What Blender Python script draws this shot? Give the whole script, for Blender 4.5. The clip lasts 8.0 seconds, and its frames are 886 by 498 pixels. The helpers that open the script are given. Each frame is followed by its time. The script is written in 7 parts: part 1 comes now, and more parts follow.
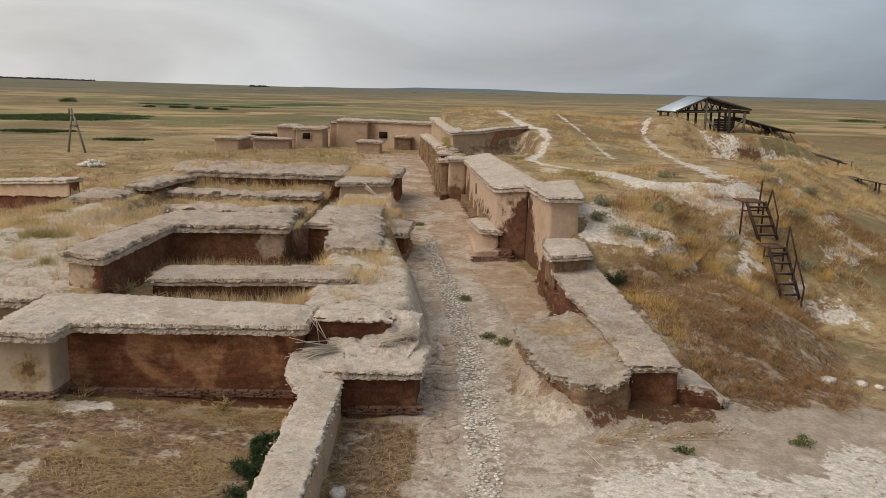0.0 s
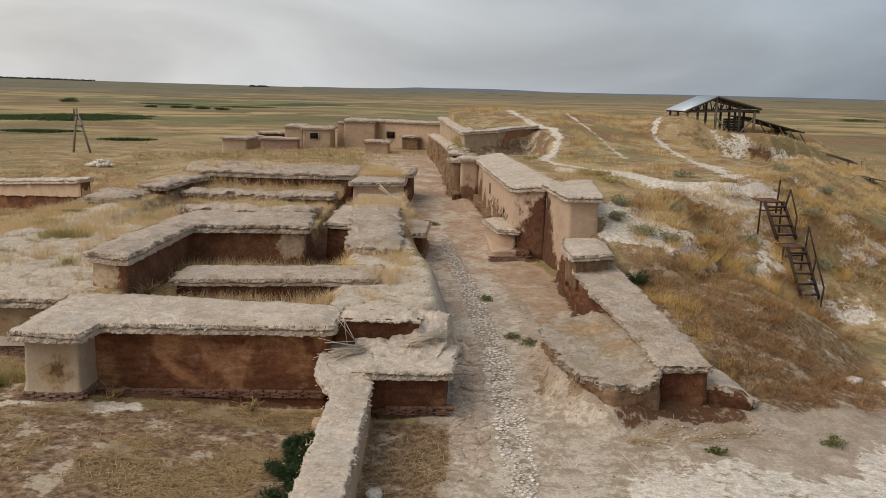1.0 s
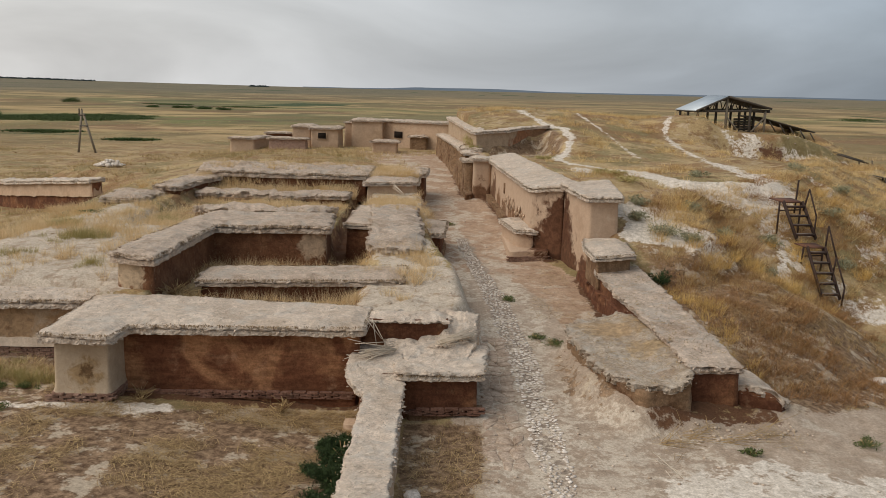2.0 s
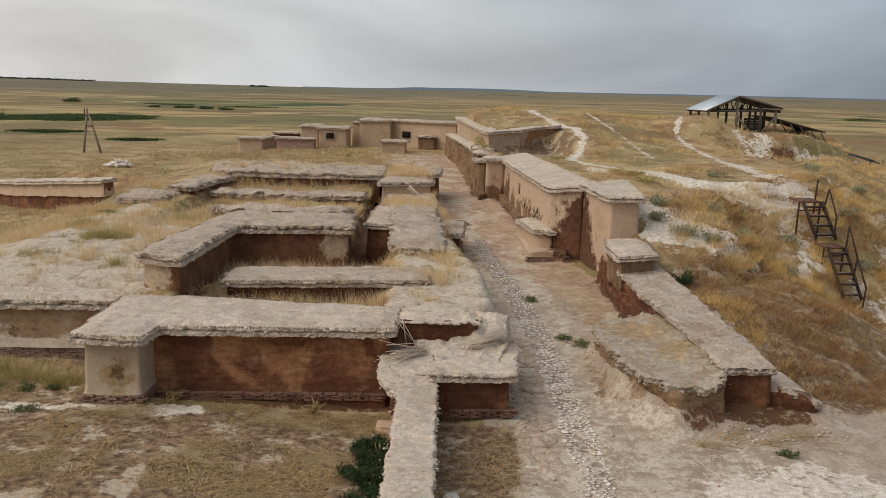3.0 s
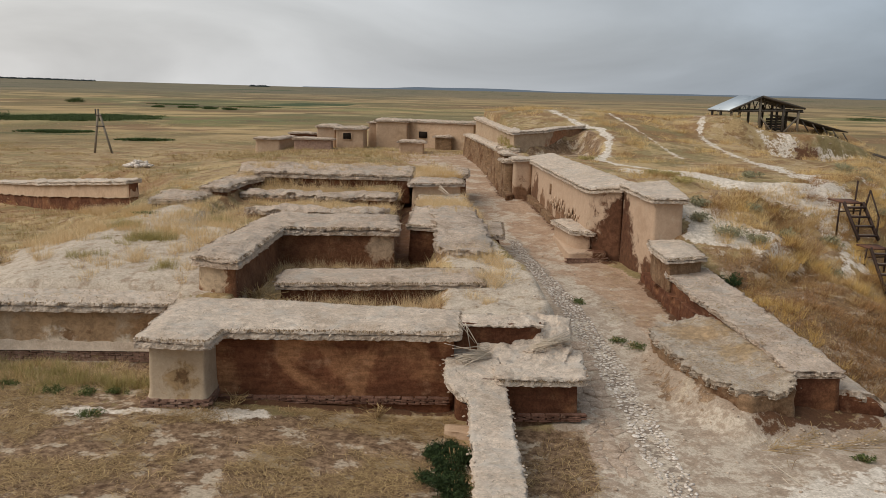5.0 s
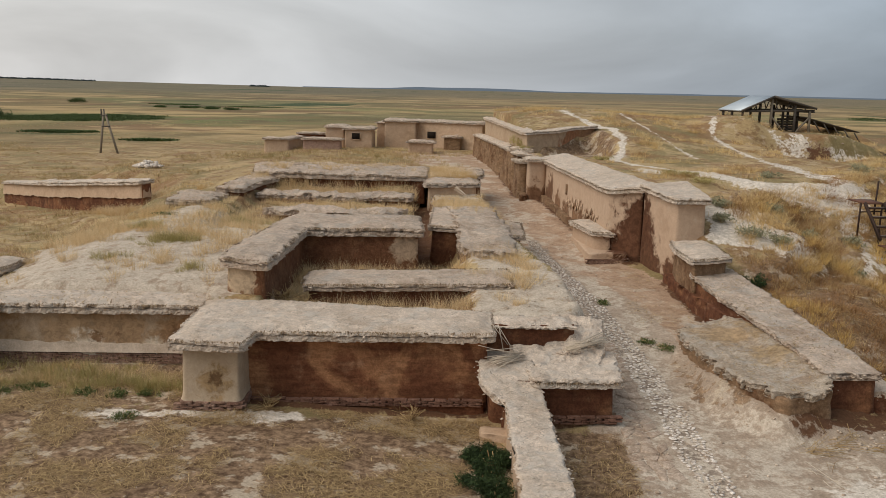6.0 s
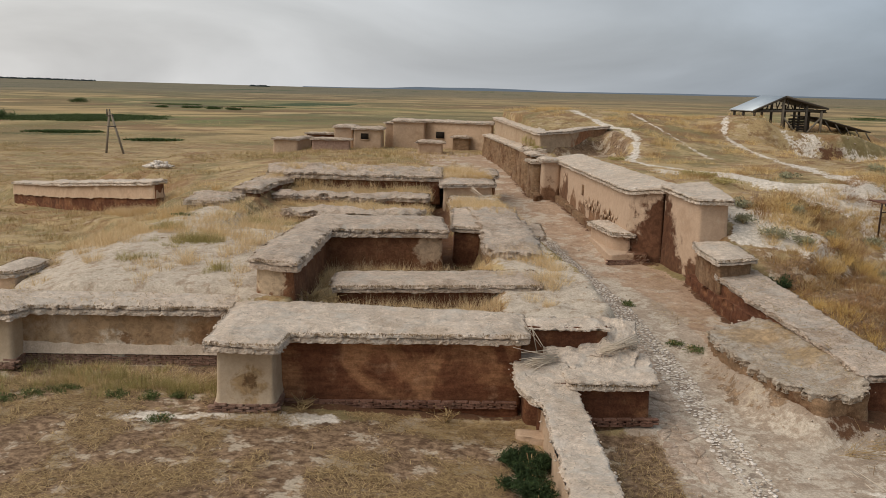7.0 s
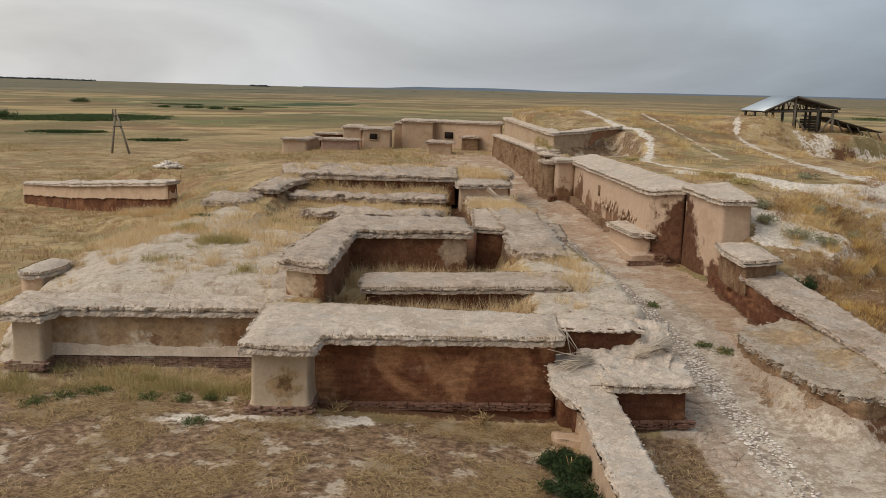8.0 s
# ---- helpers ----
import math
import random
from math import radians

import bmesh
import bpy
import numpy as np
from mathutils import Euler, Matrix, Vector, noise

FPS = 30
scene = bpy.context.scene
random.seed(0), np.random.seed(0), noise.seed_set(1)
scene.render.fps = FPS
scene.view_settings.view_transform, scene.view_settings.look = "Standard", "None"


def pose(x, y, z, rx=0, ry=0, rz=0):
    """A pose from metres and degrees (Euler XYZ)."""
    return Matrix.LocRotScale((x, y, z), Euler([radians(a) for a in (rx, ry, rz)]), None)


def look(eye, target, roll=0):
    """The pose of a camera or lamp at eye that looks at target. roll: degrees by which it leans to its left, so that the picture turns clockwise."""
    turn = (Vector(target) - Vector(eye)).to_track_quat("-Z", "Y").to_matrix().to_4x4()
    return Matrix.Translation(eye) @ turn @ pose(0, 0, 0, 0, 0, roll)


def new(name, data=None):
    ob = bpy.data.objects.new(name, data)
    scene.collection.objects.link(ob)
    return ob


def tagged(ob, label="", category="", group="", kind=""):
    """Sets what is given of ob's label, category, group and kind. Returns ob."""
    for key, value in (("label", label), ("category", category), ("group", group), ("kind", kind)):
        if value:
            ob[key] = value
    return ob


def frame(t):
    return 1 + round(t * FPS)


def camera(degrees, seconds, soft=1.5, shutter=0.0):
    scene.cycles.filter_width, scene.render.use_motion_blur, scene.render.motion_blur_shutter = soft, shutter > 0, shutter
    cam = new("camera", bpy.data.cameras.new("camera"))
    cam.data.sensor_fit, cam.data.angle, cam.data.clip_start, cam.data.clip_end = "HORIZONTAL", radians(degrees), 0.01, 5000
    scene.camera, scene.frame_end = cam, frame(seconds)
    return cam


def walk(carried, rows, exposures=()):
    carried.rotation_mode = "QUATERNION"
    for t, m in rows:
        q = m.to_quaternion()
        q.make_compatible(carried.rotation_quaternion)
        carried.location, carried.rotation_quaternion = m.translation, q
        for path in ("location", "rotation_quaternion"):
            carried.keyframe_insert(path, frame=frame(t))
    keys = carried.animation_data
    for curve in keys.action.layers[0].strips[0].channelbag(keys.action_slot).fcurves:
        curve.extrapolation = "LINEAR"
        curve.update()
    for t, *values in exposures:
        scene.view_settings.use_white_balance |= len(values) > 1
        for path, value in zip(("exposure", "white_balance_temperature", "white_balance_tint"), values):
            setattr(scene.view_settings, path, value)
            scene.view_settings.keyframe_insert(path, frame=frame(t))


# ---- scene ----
cam = camera(52.5, 8.0, soft=0.7)
# seconds, eye, yaw, pitch and roll of a slow sideways flight
PATH = [
    (0, 0.164, -0.452, 6.496, 0.007, -10.093, 1.403),
    (1, -0.455, -0.375, 6.468, 0.0, -10.099, 1.373),
    (2, -1.097, -0.288, 6.447, -0.006, -10.105, 1.348),
    (3, -1.758, -0.194, 6.432, -0.013, -10.112, 1.326),
    (4, -2.436, -0.096, 6.423, -0.02, -10.118, 1.307),
    (5, -3.125, 0.002, 6.419, -0.026, -10.124, 1.292),
    (6, -3.824, 0.099, 6.417, -0.033, -10.13, 1.281),
    (7, -4.529, 0.192, 6.418, -0.04, -10.136, 1.274),
    (8, -5.235, 0.278, 6.421, -0.046, -10.142, 1.27),
]


def flight(x, y, z, yaw, pitch, roll):
    ahead = Vector((-math.sin(radians(yaw)) * math.cos(radians(pitch)), math.cos(radians(yaw)) * math.cos(radians(pitch)), math.sin(radians(pitch))))
    eye = Vector((x, y, z))
    return look(eye, eye + ahead, roll)


walk(cam, [(t, flight(*rest)) for t, *rest in PATH])

# ---- sky and sun: a bright overcast ----
SUN_UP, SUN_ROUND = 48.0, 249.0  # degrees above the horizon; compass turn of the sun
world = bpy.data.worlds.new("overcast_sky")
scene.world = world
world.use_nodes = True
wn, wl = world.node_tree.nodes, world.node_tree.links
wn.clear()
w_out = wn.new("ShaderNodeOutputWorld")
w_bg = wn.new("ShaderNodeBackground")
w_sky = wn.new("ShaderNodeTexSky")
w_sky.sky_type, w_sky.sun_disc = "NISHITA", False
w_sky.sun_elevation, w_sky.sun_rotation = radians(SUN_UP), radians(SUN_ROUND)
w_sky.air_density, w_sky.dust_density = 1.2, 3.0
w_co = wn.new("ShaderNodeTexCoord")
w_map = wn.new("ShaderNodeMapping")
w_map.inputs["Scale"].default_value = (1.0, 1.0, 3.6)
w_noise = wn.new("ShaderNodeTexNoise")
w_noise.inputs["Scale"].default_value, w_noise.inputs["Detail"].default_value = 2.0, 7.0
w_noise.inputs["Roughness"].default_value = 0.5
w_noise.inputs["Distortion"].default_value = 0.6
w_sep = wn.new("ShaderNodeSeparateXYZ")
# brighter cloud towards the sunny side, greyer blue on the other
w_side = wn.new("ShaderNodeMapRange")
w_side.inputs["From Min"].default_value, w_side.inputs["From Max"].default_value = -0.45, 0.46
w_cloud = wn.new("ShaderNodeMix")
w_cloud.data_type = "RGBA"
w_cloud.inputs["A"].default_value = (8.9, 8.75, 8.55, 1)
w_cloud.inputs["B"].default_value = (3.95, 4.6, 5.35, 1)
w_tone = wn.new("ShaderNodeMapRange")
w_tone.inputs["From Min"].default_value, w_tone.inputs["From Max"].default_value = 0.34, 0.66
w_tone.inputs["To Min"].default_value, w_tone.inputs["To Max"].default_value = 0.7, 1.1
w_mul = wn.new("ShaderNodeVectorMath")
w_mul.operation = "SCALE"
w_mix = wn.new("ShaderNodeMix")
w_mix.data_type = "RGBA"
w_mix.inputs["Factor"].default_value = 0.88
wl.new(w_co.outputs["Generated"], w_map.inputs["Vector"])
wl.new(w_map.outputs["Vector"], w_noise.inputs["Vector"])
wl.new(w_co.outputs["Generated"], w_sep.inputs["Vector"])
wl.new(w_sep.outputs["X"], w_side.inputs["Value"])
wl.new(w_side.outputs["Result"], w_cloud.inputs["Factor"])
wl.new(w_noise.outputs["Fac"], w_tone.inputs["Value"])
wl.new(w_cloud.outputs["Result"], w_mul.inputs[0])
wl.new(w_tone.outputs["Result"], w_mul.inputs["Scale"])
wl.new(w_sky.outputs["Color"], w_mix.inputs["A"])
wl.new(w_mul.outputs["Vector"], w_mix.inputs["B"])
wl.new(w_mix.outputs["Result"], w_bg.inputs["Color"])
w_bg.inputs["Strength"].default_value = 0.1
wl.new(w_bg.outputs["Background"], w_out.inputs["Surface"])

sun = new("sun", bpy.data.lights.new("sun", "SUN"))
sun.data.energy, sun.data.angle, sun.data.color = 1.85, radians(52), (1.0, 0.915, 0.82)
sun_way = Vector((-0.72, -0.28, 0.85)).normalized()
sun.matrix_world = look(sun_way * 50, (0, 0, 0))
scene.view_settings.exposure = -0.09

# ---- small tools ----
def vn(x, y, seed=0):
    """Smooth value noise in the plane, -1 to 1."""
    x, y = np.asarray(x, float), np.asarray(y, float)
    ix, iy = np.floor(x).astype(np.int64), np.floor(y).astype(np.int64)
    fx, fy = x - ix, y - iy
    fx, fy = fx * fx * (3 - 2 * fx), fy * fy * (3 - 2 * fy)

    def h(a, b):
        n = (a * 374761393 + b * 668265263 + seed * 974634211) & 0x7FFFFFFF
        n = ((n ^ (n >> 13)) * 1274126177) & 0x7FFFFFFF
        n = ((n ^ (n >> 16)) * 461845907) & 0x7FFFFFFF
        return (n & 0xFFFF) / 32767.5 - 1

    low = h(ix, iy) * (1 - fx) + h(ix + 1, iy) * fx
    top = h(ix, iy + 1) * (1 - fx) + h(ix + 1, iy + 1) * fx
    return low * (1 - fy) + top * fy


def fbm(x, y, size, octaves=4, seed=0, keep=0.5):
    total, amp, norm = 0.0, 1.0, 0.0
    for k in range(octaves):
        s = 2.0**k / size
        total = total + amp * vn(np.asarray(x) * s + 17.3 * k, np.asarray(y) * s - 9.1 * k, seed + k)
        norm += amp
        amp *= keep
    return total / norm


def edge(x, y, poly):
    """Signed distance to a polygon's outline, negative inside."""
    x, y = np.asarray(x, float), np.asarray(y, float)
    best, inside = np.full(x.shape, 1e9), np.zeros(x.shape, bool)
    for (ax, ay), (bx, by) in zip(poly, poly[1:] + poly[:1]):
        ex, ey = bx - ax, by - ay
        t = np.clip(((x - ax) * ex + (y - ay) * ey) / (ex * ex + ey * ey + 1e-12), 0, 1)
        best = np.minimum(best, np.hypot(x - ax - t * ex, y - ay - t * ey))
        if ay != by:
            inside ^= ((ay > y) != (by > y)) & (x < ax + (y - ay) * ex / (by - ay))
    return np.where(inside, -best, best)


def along(x, y, line):
    """Distance to an open line of points."""
    best = np.full(np.shape(x), 1e9)
    for (ax, ay), (bx, by) in zip(line, line[1:]):
        ex, ey = bx - ax, by - ay
        t = np.clip(((x - ax) * ex + (y - ay) * ey) / (ex * ex + ey * ey), 0, 1)
        best = np.minimum(best, np.hypot(x - ax - t * ex, y - ay - t * ey))
    return best


def ease(v):
    v = np.clip(v, 0, 1)
    return v * v * (3 - 2 * v)


def mesh_of(name, verts, faces, material, smooth=True):
    me = bpy.data.meshes.new(name)
    me.from_pydata([tuple(v) for v in np.asarray(verts).tolist()], [], faces)
    me.materials.append(material)
    if smooth:
        me.polygons.foreach_set("use_smooth", [True] * len(me.polygons))
    me.update()
    return me


def fast_mesh(name, verts, tris, material):
    """A mesh of many loose triangles."""
    me = bpy.data.meshes.new(name)
    tris = np.asarray(tris, np.int32)
    me.vertices.add(len(verts))
    me.vertices.foreach_set("co", np.asarray(verts, np.float32).ravel())
    me.loops.add(tris.size)
    me.loops.foreach_set("vertex_index", tris.ravel())
    me.polygons.add(len(tris))
    me.polygons.foreach_set("loop_start", np.arange(0, tris.size, 3, dtype=np.int32))
    me.materials.append(material)
    me.update(calc_edges=True)
    me.validate()
    return me


def thing(name, at, label, category, group="", kind=""):
    ob = new(name)
    ob.location = at
    ob.empty_display_size = 0.2
    return tagged(ob, label, category, group, kind)


def hang(ob, parent):
    """Make ob, built in world coordinates, a part of parent."""
    ob.parent = parent
    place, p = Vector((0, 0, 0)), parent
    while p:
        place += p.location if p.parent is None else Vector((0, 0, 0))
        p = p.parent
    ob.matrix_parent_inverse = Matrix.Translation(-place) if parent.parent is None else Matrix()
    return ob


def part(name, shape, material, parent, label=""):
    """One mesh, from a bmesh or from (verts, faces), under a thing or a part."""
    if isinstance(shape, bmesh.types.BMesh):
        me = bpy.data.meshes.new(name)
        shape.to_mesh(me)
        shape.free()
        me.materials.append(material)
    else:
        me = shape if isinstance(shape, bpy.types.Mesh) else mesh_of(name, shape[0], shape[1], material)
    ob = hang(new(name, me), parent)
    if label:
        tagged(ob, label)
    return ob


def slab(poly, ztop, zbot, step=0.1, rag=0.04, rag_size=0.3, lump=0.03, lump_size=0.25, profile=((0.0, 0.0), (1.0, 0.0)), side=0.015, seed=1, closed=False, side_size=0.22, split=0.0):
    """A solid over a plan outline with a lumpy top and sides. profile: steps of (part of the height down, metres outwards)."""
    xs, ys = [p[0] for p in poly], [p[1] for p in poly]
    pad = rag * 2 + step * 2
    gx = np.arange(min(xs) - pad, max(xs) + pad + step, step)
    gy = np.arange(min(ys) - pad, max(ys) + pad + step, step)

    def sd(x, y):
        return edge(x, y, poly) + rag * fbm(x, y, rag_size, 3, seed)

    cx, cy = np.meshgrid((gx[:-1] + gx[1:]) / 2, (gy[:-1] + gy[1:]) / 2, indexing="ij")
    keep = sd(cx, cy) < 0
    X, Y = np.meshgrid(gx, gy, indexing="ij")
    nx, ny = X.shape
    used = np.zeros((nx, ny), int)
    for di in (0, 1):
        for dj in (0, 1):
            used[di : nx - 1 + di, dj : ny - 1 + dj] += keep
    # rim vertices slide on to the outline
    rim = (used > 0) & (used < 4)
    for _ in range(2):
        d = sd(X, Y)
        e = 0.02
        gxd, gyd = (sd(X + e, Y) - d) / e, (sd(X, Y + e) - d) / e
        n2 = np.maximum(gxd**2 + gyd**2, 0.25)
        mv = np.clip(d / n2, -step * 0.7, step * 0.7)
        X, Y = np.where(rim, X - mv * gxd, X), np.where(rim, Y - mv * gyd, Y)
    d0 = edge(X, Y, poly)
    e = 0.03
    ox, oy = edge(X + e, Y, poly) - d0, edge(X, Y + e, poly) - d0
    on = np.maximum(np.hypot(ox, oy), 1e-6)
    ox, oy = ox / on, oy / on
    zt = (ztop(X, Y) if callable(ztop) else np.full(X.shape, float(ztop))) + lump * fbm(X, Y, lump_size, 5, seed + 7, 0.62)
    index = -np.ones((nx, ny), int)
    index[used > 0] = np.arange((used > 0).sum())
    V = [np.stack([X[used > 0], Y[used > 0], zt[used > 0]], 1)]
    I, J = np.nonzero(keep)
    quads = np.stack([index[I, J], index[I + 1, J], index[I + 1, J + 1], index[I, J + 1]], 1)
    faces = quads.tolist()
    edges = np.concatenate([quads[:, [0, 1]], quads[:, [1, 2]], quads[:, [2, 3]], quads[:, [3, 0]]])
    key = np.sort(edges, 1)
    _, inv, cnt = np.unique(key, axis=0, return_inverse=True, return_counts=True)
    border = edges[cnt[inv.ravel()] == 1]
    count = len(V[0])
    bx, by, bz = V[0][:, 0], V[0][:, 1], V[0][:, 2]
    bo = np.stack([ox[used > 0], oy[used > 0]], 1)
    ids = np.unique(border)
    ring = {int(v): int(v) for v in ids}
    for n, (down, out) in enumerate(profile[1:] if profile[0] == (0.0, 0.0) else profile):
        zb = zbot(bx[ids], by[ids]) if callable(zbot) else zbot
        z = bz[ids] + (zb - bz[ids]) * down
        wob = side * fbm(bx[ids] * 1.3 + z * 2.1, by[ids] * 1.3 - z * 1.7, side_size, 3, seed + 31, 0.6)
        z = z + (0.5 * side * fbm(bx[ids], by[ids], side_size * 1.4, 2, seed + 37 + n) if 0 < down < 1 else 0)
        o = out + wob
        if split and 0 < down < 0.55:
            # upright cracks break the crumbly upper layer into clods
            gap = np.abs(fbm(bx[ids], by[ids], 0.42, 2, seed + 51))
            o = o - split * ease(1 - gap / 0.09) + split * 0.35 * vn(bx[ids] / 0.2, by[ids] / 0.2, seed + 53)
        V.append(np.stack([bx[ids] + bo[ids, 0] * o, by[ids] + bo[ids, 1] * o, z], 1))
        nxt = {int(v): count + k for k, v in enumerate(ids)}
        count += len(ids)
        faces += [[ring[int(b)], ring[int(a)], nxt[int(a)], nxt[int(b)]] for a, b in border]
        ring = nxt
    if closed:
        low = V[0].copy()
        low[:, 2] = zbot(low[:, 0], low[:, 1]) if callable(zbot) else zbot
        base = count
        V.append(low)
        faces += [[base + q[3], base + q[2], base + q[1], base + q[0]] for q in quads.tolist()]
        faces += [[ring[int(b)], ring[int(a)], base + int(a), base + int(b)] for a, b in border]
    return np.concatenate(V), faces


def box(x0, y0, z0, x1, y1, z1):
    v = [(x, y, z) for z in (z0, z1) for y in (y0, y1) for x in (x0, x1)]
    return v, [[0, 2, 3, 1], [4, 5, 7, 6], [0, 1, 5, 4], [2, 6, 7, 3], [0, 4, 6, 2], [1, 3, 7, 5]]


def beam(a, b, wide, thick):
    """A squared bar from a to b."""
    a, b = Vector(a), Vector(b)
    d = (b - a).normalized()
    u = d.cross(Vector((0, 0, 1)))
    u = (u if u.length > 1e-3 else Vector((1, 0, 0))).normalized() * wide / 2
    w = d.cross(u).normalized() * thick / 2
    v = [p + s * u + r * w for p in (a, b) for s, r in ((-1, -1), (1, -1), (1, 1), (-1, 1))]
    return [tuple(p) for p in v], [[3, 2, 1, 0], [4, 5, 6, 7], [0, 1, 5, 4], [1, 2, 6, 5], [2, 3, 7, 6], [3, 0, 4, 7]]


def join(*shapes):
    V, F = [], []
    for v, f in shapes:
        n = len(V)
        V += [tuple(p) for p in v]
        F += [[n + i for i in q] for q in f]
    return V, F

# ---- materials ----
def nodes_of(name, rough=0.95):
    m = bpy.data.materials.new(name)
    m.use_nodes = True
    nt = m.node_tree
    b = nt.nodes["Principled BSDF"]
    b.inputs["Roughness"].default_value = rough
    b.inputs["Specular IOR Level"].default_value = 0.2
    return m, nt, b


def noise_node(nt, vec, scale, detail=5.0, rough=0.6, dist=0.0):
    n = nt.nodes.new("ShaderNodeTexNoise")
    n.inputs["Scale"].default_value, n.inputs["Detail"].default_value = scale, detail
    n.inputs["Roughness"].default_value, n.inputs["Distortion"].default_value = rough, dist
    nt.links.new(vec, n.inputs["Vector"])
    return n.outputs["Fac"]


def step_node(nt, value, lo, hi, to0=0.0, to1=1.0):
    n = nt.nodes.new("ShaderNodeMapRange")
    n.interpolation_type = "SMOOTHSTEP"
    for k, v in (("From Min", lo), ("From Max", hi), ("To Min", to0), ("To Max", to1)):
        n.inputs[k].default_value = v
    nt.links.new(value, n.inputs["Value"])
    return n.outputs["Result"]


def mix_node(nt, fac, a, b, mode="MIX"):
    n = nt.nodes.new("ShaderNodeMix")
    n.data_type, n.blend_type = "RGBA", mode
    for key, v in (("Factor", fac), ("A", a), ("B", b)):
        if isinstance(v, (int, float)):
            n.inputs[key].default_value = v
        elif isinstance(v, tuple):
            n.inputs[key].default_value = (*v, 1)
        else:
            nt.links.new(v, n.inputs[key])
    return n.outputs["Result"]


def math_node(nt, op, a, b):
    n = nt.nodes.new("ShaderNodeMath")
    n.operation = op
    for k, v in enumerate((a, b)):
        if isinstance(v, (int, float)):
            n.inputs[k].default_value = v
        else:
            nt.links.new(v, n.inputs[k])
    return n.outputs[0]


def place_node(nt):
    return nt.nodes.new("ShaderNodeNewGeometry").outputs["Position"]


def bump_node(nt, b, height, strength, dist):
    n = nt.nodes.new("ShaderNodeBump")
    n.inputs["Strength"].default_value, n.inputs["Distance"].default_value = strength, dist
    nt.links.new(height, n.inputs["Height"])
    nt.links.new(n.outputs["Normal"], b.inputs["Normal"])


def earth(name, main, stain, pale, stain_lo=0.5, stain_hi=0.68, size=0.9, crack=0.0, bump=0.5, grain=26.0, spots=(), mottle=1.0, strata=0.0, soft=0.35, fibre=0.0):
    """Mud, plaster or soil: main colour, stains, pale worn patches, optional cracks. spots: (centre, radius, colour) of stains at known places."""
    m, nt, b = nodes_of(name)
    p = place_node(nt)
    col = mix_node(nt, step_node(nt, noise_node(nt, p, size, 6, 0.62, 0.4), stain_lo, stain_hi), main, stain)
    col = mix_node(nt, step_node(nt, noise_node(nt, p, size * 3.1, 5, 0.6), 0.55, 0.75, 0, 0.7), col, pale)
    fine = step_node(nt, noise_node(nt, p, grain, 4, 0.7), 0.3, 0.7)
    col = mix_node(nt, 1.0, col, mix_node(nt, fine, tuple(1 - mottle * v for v in (0.24, 0.26, 0.28)), (1 + 0.2 * mottle,) * 3), "MULTIPLY")
    mid = step_node(nt, noise_node(nt, p, 5.5, 6, 0.72, 0.6), 0.34, 0.66)
    col = mix_node(nt, 1.0, col, mix_node(nt, mid, tuple(1 - mottle * v for v in (0.24, 0.27, 0.3)), (1 + 0.16 * mottle,) * 3), "MULTIPLY")
    if strata:
        # lying layers: streaks much longer than high
        flat = nt.nodes.new("ShaderNodeVectorMath")
        flat.operation = "MULTIPLY"
        nt.links.new(p, flat.inputs[0])
        flat.inputs[1].default_value = (0.8, 0.8, 4.0)
        streak = step_node(nt, noise_node(nt, flat.outputs[0], 2.2, 5, 0.65, 0.3), 0.36, 0.64)
        col = mix_node(nt, 1.0, col, mix_node(nt, streak, tuple(1 - strata * v for v in (0.4, 0.44, 0.48)), (1 + 0.25 * strata, 1 + 0.2 * strata, 1 + 0.14 * strata)), "MULTIPLY")
    height = math_node(nt, "ADD", math_node(nt, "MULTIPLY", fine, 0.35), math_node(nt, "MULTIPLY", noise_node(nt, p, 6.0, 5, 0.65), 2.2))
    if fibre:
        # chopped straw in the mud: short streaks lying in three directions
        for turn, amount in ((0.3, 1.0), (1.6, 0.9)):
            r = nt.nodes.new("ShaderNodeMapping")
            r.inputs["Rotation"].default_value = (0.2, 0.15, turn)
            r.inputs["Scale"].default_value = (16.0, 44.0, 30.0)
            nt.links.new(p, r.inputs["Vector"])
            n = noise_node(nt, r.outputs["Vector"], 1.0, 3, 0.6, 1.5)
            col = mix_node(nt, step_node(nt, n, 0.57, 0.7, 0, fibre * amount), col, tuple(c * 0.5 for c in main))
            col = mix_node(nt, step_node(nt, n, 0.4, 0.3, 0, fibre * amount * 0.8), col, tuple(min(0.85, c * 1.3) for c in pale))
            height = math_node(nt, "SUBTRACT", height, math_node(nt, "MULTIPLY", step_node(nt, n, 0.45, 0.65), 0.7))
        col = mix_node(nt, step_node(nt, noise_node(nt, p, 1.3, 5, 0.65, 0.8), 0.48, 0.66, 0, 0.5), col, (0.54, 0.505, 0.45))
        col = mix_node(nt, step_node(nt, noise_node(nt, p, 2.1, 5, 0.65, 0.6), 0.56, 0.7, 0, 0.5), col, (0.55, 0.4, 0.29))
        pit = step_node(nt, noise_node(nt, p, 11.0, 3, 0.6, 0.8), 0.62, 0.72, 0, 0.75)
        col = mix_node(nt, pit, col, tuple(c * 0.4 for c in stain))
        height = math_node(nt, "SUBTRACT", height, math_node(nt, "MULTIPLY", pit, 1.5))
